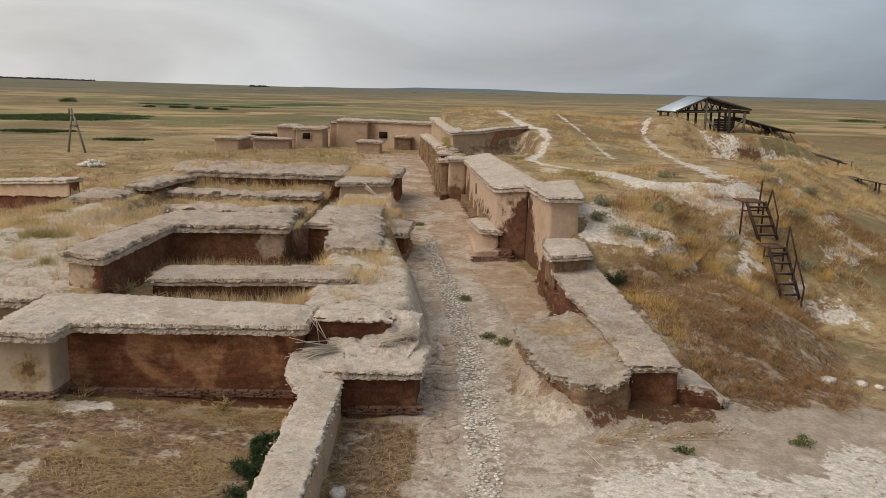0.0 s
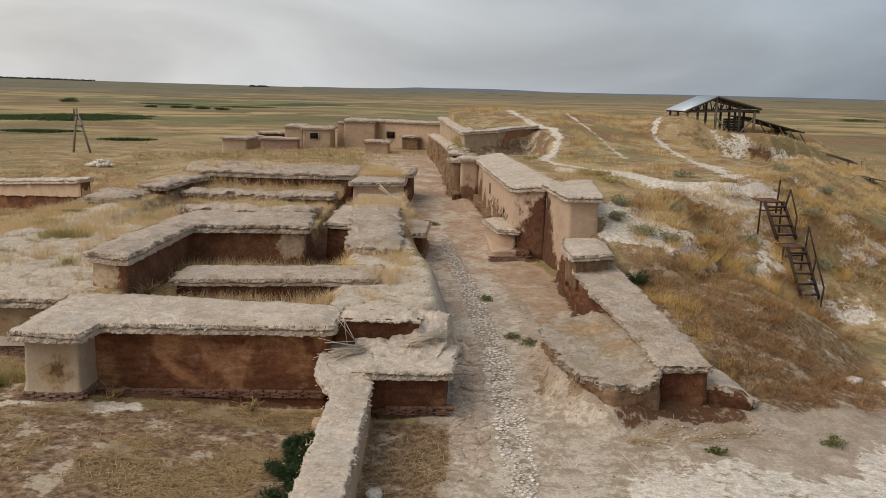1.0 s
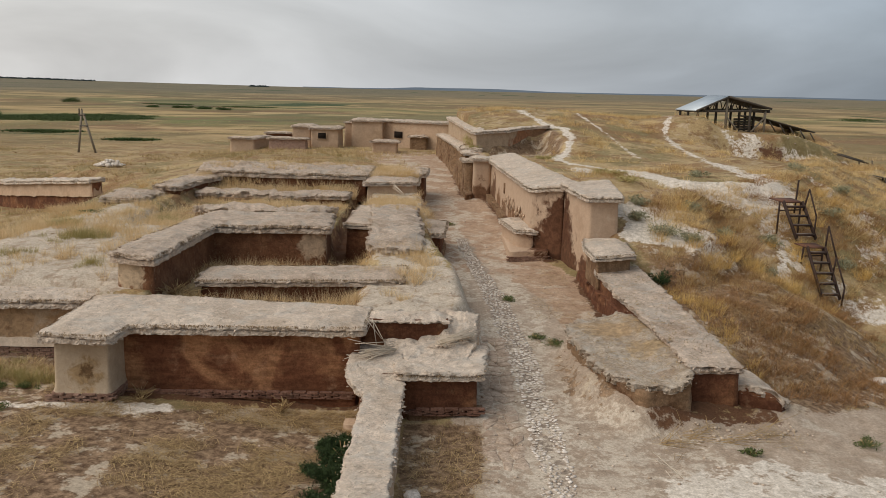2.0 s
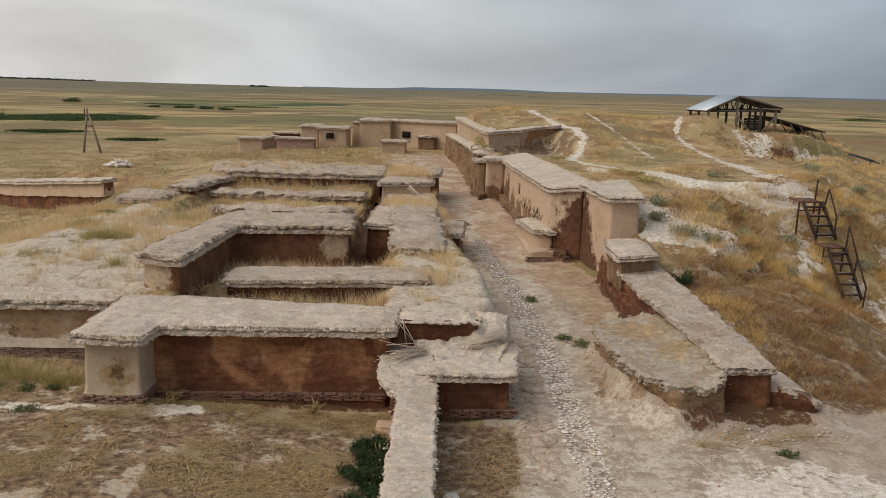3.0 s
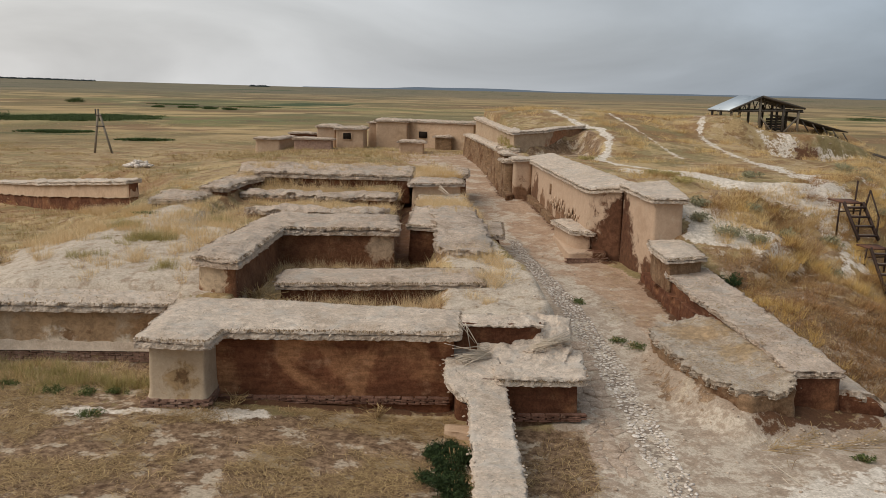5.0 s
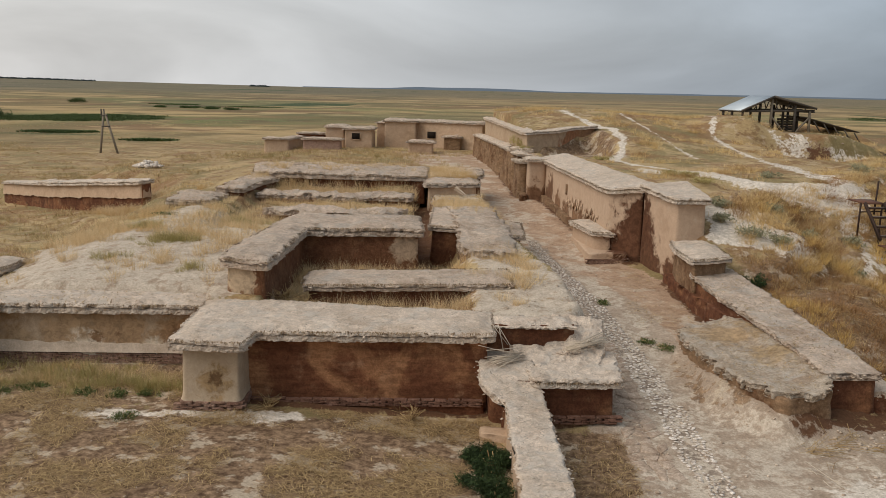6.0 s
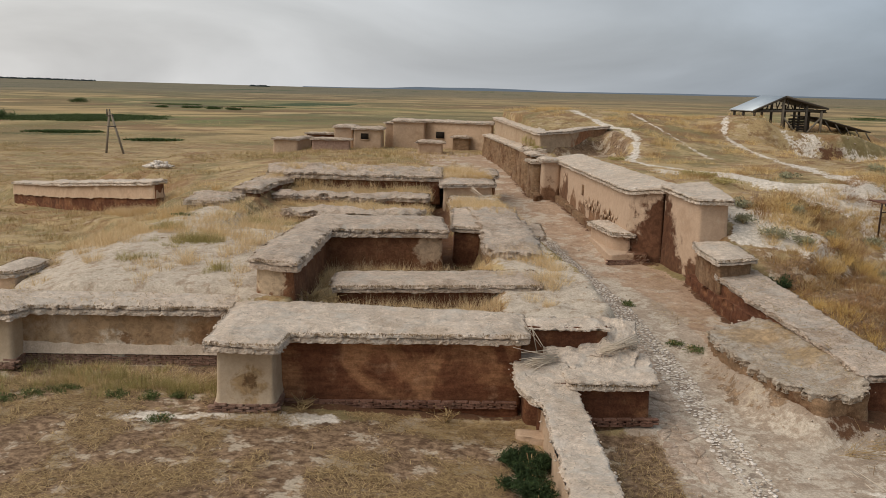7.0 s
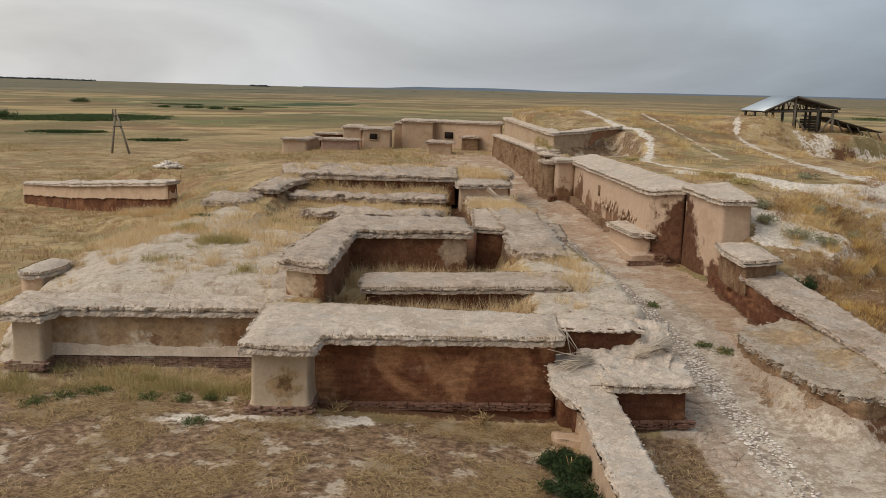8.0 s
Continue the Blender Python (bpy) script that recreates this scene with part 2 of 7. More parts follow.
    if crack:
        v = nt.nodes.new("ShaderNodeTexVoronoi")
        v.feature = "DISTANCE_TO_EDGE"
        v.inputs["Scale"].default_value = 4.6
        wob = nt.nodes.new("ShaderNodeTexNoise")
        wob.inputs["Scale"].default_value = 5.0
        nt.links.new(p, wob.inputs["Vector"])
        add = nt.nodes.new("ShaderNodeVectorMath")
        add.operation = "MULTIPLY_ADD"
        nt.links.new(wob.outputs["Color"], add.inputs[0])
        add.inputs[1].default_value = (0.4, 0.4, 0.4)
        nt.links.new(p, add.inputs[2])
        nt.links.new(add.outputs[0], v.inputs["Vector"])
        line = step_node(nt, v.outputs["Distance"], 0.0, 0.028, 1.0, 0.0)
        where = step_node(nt, noise_node(nt, p, 2.1, 4), 0.46, 0.62)
        line = math_node(nt, "MULTIPLY", math_node(nt, "MULTIPLY", line, where), crack)
        col = mix_node(nt, line, col, tuple(c * 0.35 for c in main))
        height = math_node(nt, "SUBTRACT", height, math_node(nt, "MULTIPLY", line, 2.0))
    for centre, radius, colour in spots:
        far = nt.nodes.new("ShaderNodeVectorMath")
        far.operation = "DISTANCE"
        nt.links.new(p, far.inputs[0])
        far.inputs[1].default_value = centre
        blot = step_node(nt, noise_node(nt, p, 1.6 / radius, 6, 0.65, 0.5), 0.3, 0.7)
        ragged = math_node(nt, "ADD", far.outputs["Value"], math_node(nt, "MULTIPLY", blot, radius * 0.8))
        col = mix_node(nt, step_node(nt, ragged, radius, radius * (1 + soft), 1, 0), col, mix_node(nt, mid, tuple(0.8 * c for c in colour), tuple(1.35 * c for c in colour)))
    nt.links.new(col, b.inputs["Base Color"])
    bump_node(nt, b, height, bump * 0.55, 0.035)
    return m


def plain(name, colour, rough=0.8, metal=0.0, vary=0.25, size=8.0, bump=0.3):
    m, nt, b = nodes_of(name, rough)
    b.inputs["Metallic"].default_value = metal
    p = place_node(nt)
    n = noise_node(nt, p, size, 5, 0.65)
    lo, hi = tuple(c * (1 - vary) for c in colour), tuple(min(1, c * (1 + vary)) for c in colour)
    nt.links.new(mix_node(nt, n, lo, hi), b.inputs["Base Color"])
    bump_node(nt, b, noise_node(nt, p, size * 6, 3), bump, 0.01)
    return m


def blades(name, low, high, green=None):
    """Dry stems and leaves: each blade has a colour of its own."""
    m, nt, b = nodes_of(name, 0.8)
    g = nt.nodes.new("ShaderNodeNewGeometry")
    col = mix_node(nt, g.outputs["Random Per Island"], low, high)
    if green:
        col = mix_node(nt, step_node(nt, noise_node(nt, g.outputs["Position"], 0.5, 4), 0.5, 0.68), col, green)
    nt.links.new(col, b.inputs["Base Color"])
    return m


M_CAP = earth("straw_mud_capping", (0.73, 0.62, 0.51), (0.6, 0.49, 0.385), (0.79, 0.705, 0.605), 0.46, 0.7, 0.8, 0.75, 1.0, mottle=0.7, strata=0.15, fibre=0.3)
M_CAP_GREY = earth("weathered_grey_capping", (0.7, 0.575, 0.465), (0.52, 0.4, 0.305), (0.77, 0.66, 0.55), 0.45, 0.68, 1.0, 0.8, 1.2, mottle=0.8, strata=0.2, fibre=0.36)
M_CLOD = earth("crumbled_mud", (0.58, 0.485, 0.385), (0.4, 0.31, 0.23), (0.66, 0.57, 0.475), 0.45, 0.65, 3.0, 0.0, 0.6, mottle=0.9)
M_PLASTER = earth("clay_plaster", (0.5, 0.36, 0.248), (0.38, 0.26, 0.165), (0.55, 0.43, 0.31), 0.52, 0.75, 0.7, 0.0, 0.15, mottle=0.4)
# dark earth; on hollow and niche faces its colour also stands for shade
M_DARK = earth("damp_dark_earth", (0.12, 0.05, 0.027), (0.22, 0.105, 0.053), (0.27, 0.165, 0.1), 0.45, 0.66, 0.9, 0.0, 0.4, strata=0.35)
M_FACE = earth("blotched_dark_face", (0.16, 0.066, 0.034), (0.36, 0.185, 0.095), (0.42, 0.25, 0.15), 0.46, 0.6, 0.7, 0.0, 0.35, mottle=0.8, strata=0.6)
M_EARTH = earth("brown_earth", (0.25, 0.165, 0.1), (0.14, 0.075, 0.04), (0.36, 0.27, 0.185), 0.46, 0.62, 0.8, 0.0, 0.6, strata=0.4)
M_BRICK = earth("dull_red_brick", (0.28, 0.18, 0.135), (0.19, 0.11, 0.08), (0.38, 0.285, 0.22), 0.45, 0.65, 2.5, 0.0, 0.5)
M_BRICK_DARK = earth("damp_brick", (0.22, 0.12, 0.085), (0.14, 0.072, 0.05), (0.38, 0.27, 0.2), 0.45, 0.65, 2.5, 0.0, 0.5)
M_STONE = earth("pale_cobble", (0.72, 0.66, 0.59), (0.52, 0.45, 0.38), (0.8, 0.76, 0.7), 0.45, 0.65, 3.0, 0.0, 0.4)
M_GRASS = blades("dry_grass", (0.55, 0.39, 0.2), (0.84, 0.67, 0.42), (0.66, 0.47, 0.23))
M_STEPPE = blades("steppe_tussock", (0.34, 0.235, 0.1), (0.7, 0.53, 0.29), (0.3, 0.24, 0.095))
M_HILL = blades("hill_grass", (0.46, 0.3, 0.12), (0.86, 0.66, 0.34), (0.36, 0.215, 0.09))
M_GOLD = blades("golden_tussock", (0.52, 0.33, 0.1), (0.84, 0.6, 0.24))
M_TANGLE = blades("rusty_tangled_grass", (0.15, 0.07, 0.03), (0.46, 0.26, 0.105), (0.3, 0.165, 0.065))
M_STRAW = blades("dead_stalks", (0.18, 0.105, 0.045), (0.57, 0.41, 0.2))
# straw ends with the shade of the capping's groove in their colour
M_FRINGE = blades("groove_shade_straw_ends", (0.09, 0.055, 0.03), (0.4, 0.29, 0.175))
M_REED = blades("bundled_reeds", (0.42, 0.34, 0.25), (0.7, 0.61, 0.49))
M_BUSH = blades("bush_leaves", (0.016, 0.03, 0.012), (0.055, 0.085, 0.028))
M_REEDBED = blades("green_reeds", (0.045, 0.072, 0.022), (0.095, 0.125, 0.042))
M_WEED = blades("weed_leaves", (0.06, 0.085, 0.025), (0.17, 0.19, 0.07))
M_SCRUB = blades("yellow_green_scrub", (0.27, 0.23, 0.08), (0.5, 0.42, 0.18))
M_SAGE = blades("sage_leaves", (0.22, 0.22, 0.13), (0.38, 0.36, 0.23))
M_RUST = plain("rusted_dark_steel", (0.06, 0.038, 0.03), 0.7, 0.4, 0.5, 9)
M_PLATE = plain("rusted_plate", (0.15, 0.075, 0.05), 0.75, 0.2, 0.4, 5)
M_TREAD = plain("weathered_grey_tread", (0.2, 0.17, 0.14), 0.8, 0.0, 0.3, 9)
M_TIMBER = plain("weathered_timber", (0.1, 0.085, 0.07), 0.85, 0.0, 0.4, 7)
M_SHEET = plain("galvanised_sheet", (0.5, 0.56, 0.6), 0.45, 0.3, 0.12, 2)
M_POLE = plain("pale_weathered_pole", (0.24, 0.2, 0.15), 0.85, 0.0, 0.3, 6)
# near-black that paints the darkness of an unlit room on solid blocks
M_VOID = plain("dark_interior", (0.02, 0.014, 0.01), 0.95)
# the blue of distance haze is put into the hills' base colour
M_FAR = plain("far_haze_blue_hills", (0.14, 0.175, 0.215), 1.0, 0.0, 0.1, 0.002, 0.0)
M_FARTREE = plain("far_trees", (0.035, 0.045, 0.045), 1.0, 0.0, 0.3, 0.02, 0.0)

# ---- the lie of the land ----
def ramp(v, knots):
    return np.interp(v, [k[0] for k in knots], [k[1] for k in knots])


STREET_RISE = [(8, -0.4), (16, -0.3), (21, 0.1), (26, 0.38), (31, 0.52), (44, 1.0), (55, 1.5), (72, 1.7), (84, 0.6), (100, -0.8)]
PLATEAU = [(-15.0, 21.4), (-8.6, 21.4), (-8.3, 27.0), (-4.8, 27.6), (-5.0, 45), (-15.6, 46), (-16.0, 38), (-15.7, 26)]
ROOM_FLOOR = [(-8.2, 20.2), (-2.95, 19.8), (-3.0, 25.9), (-8.2, 25.9)]
CORRIDOR = [(-4.55, 25.6), (-4.1, 25.6), (-4.35, 34), (-4.5, 42), (-5.1, 42), (-4.85, 34)]
STREET_BANK = [(-2.9, 19.6), (-1.0, 19.6), (-0.65, 20.6), (-0.9, 24), (-1.6, 27.5), (-2.0, 33), (-2.3, 40), (-4.3, 40), (-4.0, 33), (-3.2, 28.5), (-2.9, 25)]
BENCH = [(4.0, 31.2), (4.7, 31.4), (6.3, 32.6), (8.5, 33.6), (11.3, 34.0), (14, 37), (17, 43), (20, 50), (20, 60), (4, 60), (2.5, 56), (0.9, 56), (1.0, 50), (2.4, 46.4), (3.3, 36)]
SHOULDER = [(4.6, 26.5), (6.2, 27.0), (7.6, 29.0), (7.0, 33.0), (4.4, 32.0)]
UPPER = [(0.85, 49.5), (2.2, 50.2), (3.6, 52.0), (4.8, 52.3), (5.3, 49.2), (4.9, 46.4), (6.0, 46.6), (7.5, 52), (11, 57), (15, 58.5), (19, 58.0), (22, 62), (20, 72), (0.5, 74), (-0.3, 67)]
INNER = [(-11.6, 29.0), (-5.1, 29.0), (-5.1, 40.6), (-11.6, 40.9)]
STREET_EAST = [(0.8, 17), (1.9, 19.2), (1.85, 21.7), (3.6, 22.7), (3.8, 25.8), (3.8, 28.3), (3.6, 31.4), (2.6, 32.4), (1.4, 43.6), (0.45, 45.2), (0.0, 46.2), (-0.6, 54), (-1.7, 66), (-2.4, 66), (-0.5, 45), (0.2, 31)]
TALUS = [(2.2, 21.6), (2.25, 19.3), (2.6, 18.0), (3.1, 17.3), (4.2, 17.6), (3.6, 21.6)]
SPUR = [(13.4, 55.6), (16, 54.7), (19, 54.3), (21.3, 55.6), (22.3, 58.5), (21, 60.5), (14, 60.5)]
HOLLOW = [(15.5, 47), (22, 48.5), (25, 54), (20, 52.9), (16, 52.2)]
ROOM_END = [(-9.3, 20.4), (-8.05, 20.25), (-8.0, 20.75), (-9.0, 22.0)]
POCKET = [(0.1, 46.6), (1.2, 46.6), (1.0, 48.4), (0.6, 56), (0.0, 66), (-1.0, 66), (-0.2, 56)]
PIT = [(1.5, 47.2), (3.3, 44.6), (4.2, 45.8), (4.5, 48.6), (4.1, 50.6), (2.6, 48.9), (1.0, 47.8)]


SKIRTS = (
    ([(2.2, 21.5), (2.1, 20.2), (2.2, 19.2), (2.45, 17.85), (3.05, 17.0), (4.1, 17.35), (4.3, 17.85), (5.3, 18.1), (6.2, 17.9), (6.5, 18.6), (4.2, 21)], 0.17, 0.5),
    ([(-2.8, 17.9), (-7.8, 17.9), (-7.8, 17.2), (-9, 17.2), (-9, 18.5), (-3, 18.5)], 0.07, 0.3),
    ([(-1.8, 17.1), (-0.25, 17.2), (-0.2, 18.7), (-1.8, 18.7)], 0.08, 0.25),
    ([(1.2, 33.3), (1.28, 31.75), (2.7, 31.0), (3.4, 28.4), (3.6, 25.6), (4.0, 31), (2.5, 44.5), (0.8, 43.5), (0.4, 45), (-0.1, 54), (-0.6, 54), (0.2, 45), (0.7, 43.4)], 0.08, 0.3),
    ([(-14.6, 19.9), (-9, 20.1), (-9, 20.6), (-14.6, 20.6)], 0.02, 0.3),
    ([(-4.6, 28.0), (-1.0, 30.2), (-1.0, 33.5), (-2.3, 39.7), (-2.3, 46), (-4.5, 46)], 0.15, 0.4),
)


def lay(h, x, y, poly, z, wide, lin=False):
    d = edge(x, y, poly)
    s = np.clip(1 - d / wide, 0, 1)
    return h + (z - h) * (s if lin else ease(s))


def land(x, y):
    x, y = np.asarray(x, float), np.asarray(y, float)
    far = np.hypot(x, y - 20)
    h = -1.0 - 0.8 * ease((far - 45) / 50) + 0.25 * fbm(x, y, 45, 3, 3) * np.clip(far / 60, 0, 1) + 1.0 * fbm(x, y, 400, 2, 5) * np.clip((far - 150) / 500, 0, 1)
    h = h + 11.0 * ease((-x / np.maximum(y, 1) - 0.1) / 0.5) * ease((y - 1200) / 1500)
    # the mound on which the place stands
    h = lay(h, x, y, [(-17, 5), (2.5, 5), (4.0, 16.5), (5.0, 24), (3, 60), (2, 78), (-24, 76), (-25, 60), (-19, 54), (-16.5, 44), (-17, 30)], ramp(y, STREET_RISE) - 0.7 * ease((-x - 13) / 9), ramp(x, [(-17, 5.5), (-10, 9)]))
    yard = ease(1 - edge(x, y, [(-16, 8), (-2.6, 8), (-2.6, 18), (-9, 18), (-9.2, 20.2), (-16, 20.2)]) / 0.8)
    h = h + yard * (-0.3 + 0.28 * ease((-3.0 - x) / 5) - h)
    # trodden strip before the outlying wall
    h = lay(h, x, y, [(-36.3, 62.0), (-32.7, 58.6), (-26.5, 51.8), (-19.4, 45.8), (-20.4, 44.4), (-27.6, 50.4), (-34.4, 57.6), (-37.6, 61)], -1.0 + 0.117 * (x + 26.4), 1.5)
    # western block of filled rooms
    h = lay(h, x, y, PLATEAU, ramp(y, [(20, 1.48), (22, 1.7), (25, 1.95), (32, 1.85), (36, 1.9), (42, 2.2), (46, 2.0)]) - 0.5 * ease((-13.0 - x) / 3.0), ramp(x, [(-15.5, 1.3), (-14.6, 1.0)]))
    h = lay(h, x, y, INNER, 1.55 + 0.12 * fbm(x, y, 1.5, 3, 23), 0.5)
    h = lay(h, x, y, ROOM_FLOOR, 1.15, 0.25)
    h = lay(h, x, y, ROOM_END, 1.6, 0.3)
    h = lay(h, x, y, STREET_BANK, ramp(y, [(18, 1.38), (21, 1.52), (22.6, 1.66), (24.5, 1.74), (26, 1.8), (30, 1.75), (36, 1.55), (40, 1.7)]), 0.75)
    h = lay(h, x, y, CORRIDOR, 1.0, 0.15)
    # eastern slope, bench and upper mound
    h = lay(h, x, y, [(4.7, 24.5), (6.6, 23.0), (8.5, 25.0), (9, 29), (6, 31)], 0.75, 3.2, True)
    h = lay(h, x, y, BENCH, ramp(y, [(31, 3.0), (33, 3.25), (43, 3.25), (47, 3.5), (60, 3.8)]), ramp(x, [(3, 1.0), (6, 3.2), (8, 5.2), (12, 6.2), (20, 9)]), True)
    h = lay(h, x, y, SHOULDER, ramp(y, [(26, 1.0), (28.5, 1.9), (32, 3.0)]), 1.4)
    h = lay(h, x, y, POCKET, 3.25, 0.6)
    h = lay(h, x, y, UPPER, ramp(y, [(45, 3.7), (48, 4.12), (52, 4.5), (58, 5.2), (66, 5.1)]) - 0.07 * np.clip(x - 6, 0, 10) - np.maximum(0, 0.25 - 0.12 * np.maximum(-edge(x, y, UPPER), 0)) * ease((9 - x) / 5), ramp(x, [(2, 0.3), (5.0, 1.4), (7, 5.5), (20, 9)]))
    h = lay(h, x, y, PIT, 3.0, 0.9)
    h = lay(h, x, y, HOLLOW, 2.35, 2.2)
    h = lay(h, x, y, SPUR, ramp(x, [(13, 5.0), (14.6, 5.15), (15.4, 4.6), (16.5, 4.25), (19, 4.15), (20.6, 4.0), (23, 3.2)]), ramp(x, [(13, 3.0), (16, 1.5), (20, 1.1), (24, 2.0)]))
    h = lay(h, x, y, TALUS, ramp(x, [(2.2, 0.3), (2.9, 0.2), (3.6, 0.1), (4.2, -0.04)]) - 0.12 * ease((y - 18) / 3), 0.85)
    h = lay(h, x, y, STREET_EAST, ramp(y, STREET_RISE), 0.18)
    for poly, high, wide in SKIRTS:
        h = h + high * ease(1 - edge(x, y, poly) / wide) * np.clip(0.6 + 0.9 * fbm(x, y, 0.7, 3, 19), 0, 1.5)
    near = np.clip(1 - far / 90, 0, 1)
    rough = 0.06 * fbm(x, y, 1.6, 4, 11) + 0.035 * fbm(x, y, 0.35, 2, 13)
    rough = rough * (1 - 0.6 * ease(1 - edge(x, y, [(-14.8, 20.6), (-9.2, 20.6), (-9.2, 25), (-11, 28), (-15, 28)]) / 1.0))
    # eroded tops and gullied slopes are rougher
    top = ease(1 - edge(x, y, STREET_BANK) / 0.6) + 0.5 * ease(1 - edge(x, y, INNER) / 0.6)
    rough = rough + top * (0.13 * np.abs(fbm(x, y, 0.9, 4, 15)) + 0.05 * fbm(x, y, 0.3, 3, 16) - 0.03)
    gully = ease(1 - edge(x, y, [(5, 25), (9, 23), (12, 27), (22, 40), (26, 56), (20, 56), (15, 46), (11, 34), (7, 32)]) / 2.5)
    rough = rough + gully * (0.3 * fbm(x, y, 2.6, 4, 17) - 0.12 * np.abs(fbm(x, y, 1.1, 3, 18)))
    return h + rough * near


def steps(knots):
    """Grid lines: (from, to, spacing) runs that widen outwards."""
    out = []
    for a, b, n in knots:
        out += list(np.linspace(a, b, n, endpoint=False))
    return np.array(out)


grow = 1.09 ** np.arange(78)
grow = np.cumsum(grow) / grow.sum()
GX = np.concatenate([-27 - 4500 * grow[::-1], steps([(-27, -16.5, 30), (-16.5, 13, 240), (13, 30, 80), (30, 36, 12)]), 36 + 4500 * grow])
GY = np.concatenate([[-400, -150, -60, -20, 0, 6], steps([(9, 12, 12), (12, 34, 190), (34, 62, 140), (62, 84, 50), (84, 100, 16)]), 100 + 4700 * grow])
X, Y = np.meshgrid(GX, GY, indexing="ij")
Z = land(X, Y)

# what covers the ground: pale bare chalk, straw litter, green growth, bare street mud
TRACKS = [
    [(3.3, 62.9), (3.7, 57.7), (4.6, 53.6), (5.7, 51.9), (5.65, 48.4), (5.1, 45.4), (4.15, 42.8), (4.8, 39.6), (6.1, 37.2)],
    [(7.3, 59.5), (7.3, 57.5), (8.0, 50.6), (8.1, 46.3), (8.4, 43.6)],
    [(13.4, 62), (13.4, 58.2), (12.0, 53.9), (11.6, 48.3), (11.5, 44.9), (11.5, 40.9), (11.4, 37), (11.0, 33.9)],
]
SCARP = [(4.7, 37.2), (6.4, 36.9), (7.15, 34.6), (8.0, 33.4), (9.2, 33.25), (10.8, 33.4), (11.8, 33.8)]
GULLY = [(5.0, 30.5), (5.9, 30.2), (6.5, 30.1), (6.7, 28.8), (7.3, 28.0), (7.8, 27.8)]
chalk = np.zeros_like(X)
for line, wide, pale in zip(TRACKS, (0.42, 0.22, 0.36), (0.85, 0.58, 0.7)):
    chalk = np.maximum(chalk, pale * ease(1.1 - along(X, Y, line) / wide + 0.55 * fbm(X, Y, 1.1, 3, 41)))
chalk = np.maximum(chalk, ease(1.15 - along(X, Y, SCARP) / 0.95 + 1.0 * fbm(X, Y, 0.9, 3, 43)))
chalk = np.maximum(chalk, 0.7 * ease(1.0 - along(X, Y, [(11.5, 44.5), (11.8, 41.0), (12.0, 38.0), (11.9, 36.0), (12.0, 34.6)]) / 0.8 + 0.8 * fbm(X, Y, 1.2, 4, 28)))
chalk = np.maximum(chalk, ease(1.1 - along(X, Y, GULLY) / 0.85 + 1.2 * fbm(X, Y, 0.8, 3, 44)))
chalk = np.maximum(chalk, 0.66 * ease(1.0 - along(X, Y, [(11.5, 37), (11.4, 34.5), (10.9, 32), (11.0, 30), (12.2, 29.5), (12.6, 28.2)]) / 0.8 + 1.2 * fbm(X, Y, 0.9, 3, 46)))
chalk = np.maximum(chalk, 0.66 * ease(0.9 - along(X, Y, [(14.6, 36.5), (15.2, 33.0), (13.6, 30.6), (13.4, 28.6)]) / 1.1 + 1.5 * fbm(X, Y, 1.1, 4, 42)))
chalk = np.maximum(chalk, 0.8 * ease(0.75 - edge(X, Y, [(2.6, 11), (9.5, 11), (10.2, 16.6), (8.0, 17.3), (5.5, 15.6), (2.2, 15.0)]) / 0.8 - 0.55 + 2.6 * fbm(X, Y, 1.7, 5, 45, 0.6)))
chalk = np.maximum(chalk, 0.62 * ease(0.7 - edge(X, Y, [(15.2, 51.6), (21, 52), (24.5, 55.5), (21, 54.6), (15.5, 54.2)]) / 0.8 - 0.6 + 2.6 * fbm(X, Y, 2.4, 4, 47)))
chalk = np.maximum(chalk, 0.9 * ease(1.0 - edge(X, Y, [(4.6, 28), (6.8, 27.5), (7.4, 31), (5.5, 31.5)]) / 0.5 - 1 + 2.2 * fbm(X, Y, 1.2, 4, 48)))
chalk = np.maximum(chalk, 0.8 * ease(1.0 - edge(X, Y, [(10.6, 27), (11.2, 34), (10.2, 34), (9.8, 28)]) / 0.4 - 1 + 2.2 * fbm(X, Y, 1.0, 4, 49)))
chalk = np.maximum(chalk, 0.8 * ease(1.0 - np.abs(Y - 17.0) / 0.5 - ease((X + 7.0) / 1.5) - ease((-10.5 - X) / 2) + 0.5 * fbm(X, Y, 0.6, 3, 50)))
straw = np.maximum(
    ease(1 - edge(X, Y, [(-14, 8), (-2.7, 8), (-2.9, 17.3), (-8, 16.8), (-14, 17.5)]) / 0.6 - 0.12 + 0.6 * fbm(X, Y, 1.2, 4, 51)),
    ease(1 - edge(X, Y, [(5.8, 18.5), (9.5, 19.8), (11.5, 26), (8.5, 30), (6.8, 27), (5.2, 25.5), (6.0, 21)]) / 1.2 - 0.1 + 0.5 * fbm(X, Y, 1.5, 4, 52)),
)
straw = np.maximum(straw, 0.4 * ease(1.2 - edge(X, Y, [(5, 25), (7, 23), (11, 26), (12, 31), (11, 33), (7, 32)]) / 1.5 + 0.9 * fbm(X, Y, 2.2, 4, 59)))
straw = np.maximum(straw, ease(1 - edge(X, Y, [(-1.75, 9), (-0.4, 9), (-0.3, 16.9), (-1.75, 16.9)]) / 0.2 - 0.2 + 0.5 * fbm(X, Y, 0.8, 3, 53)))
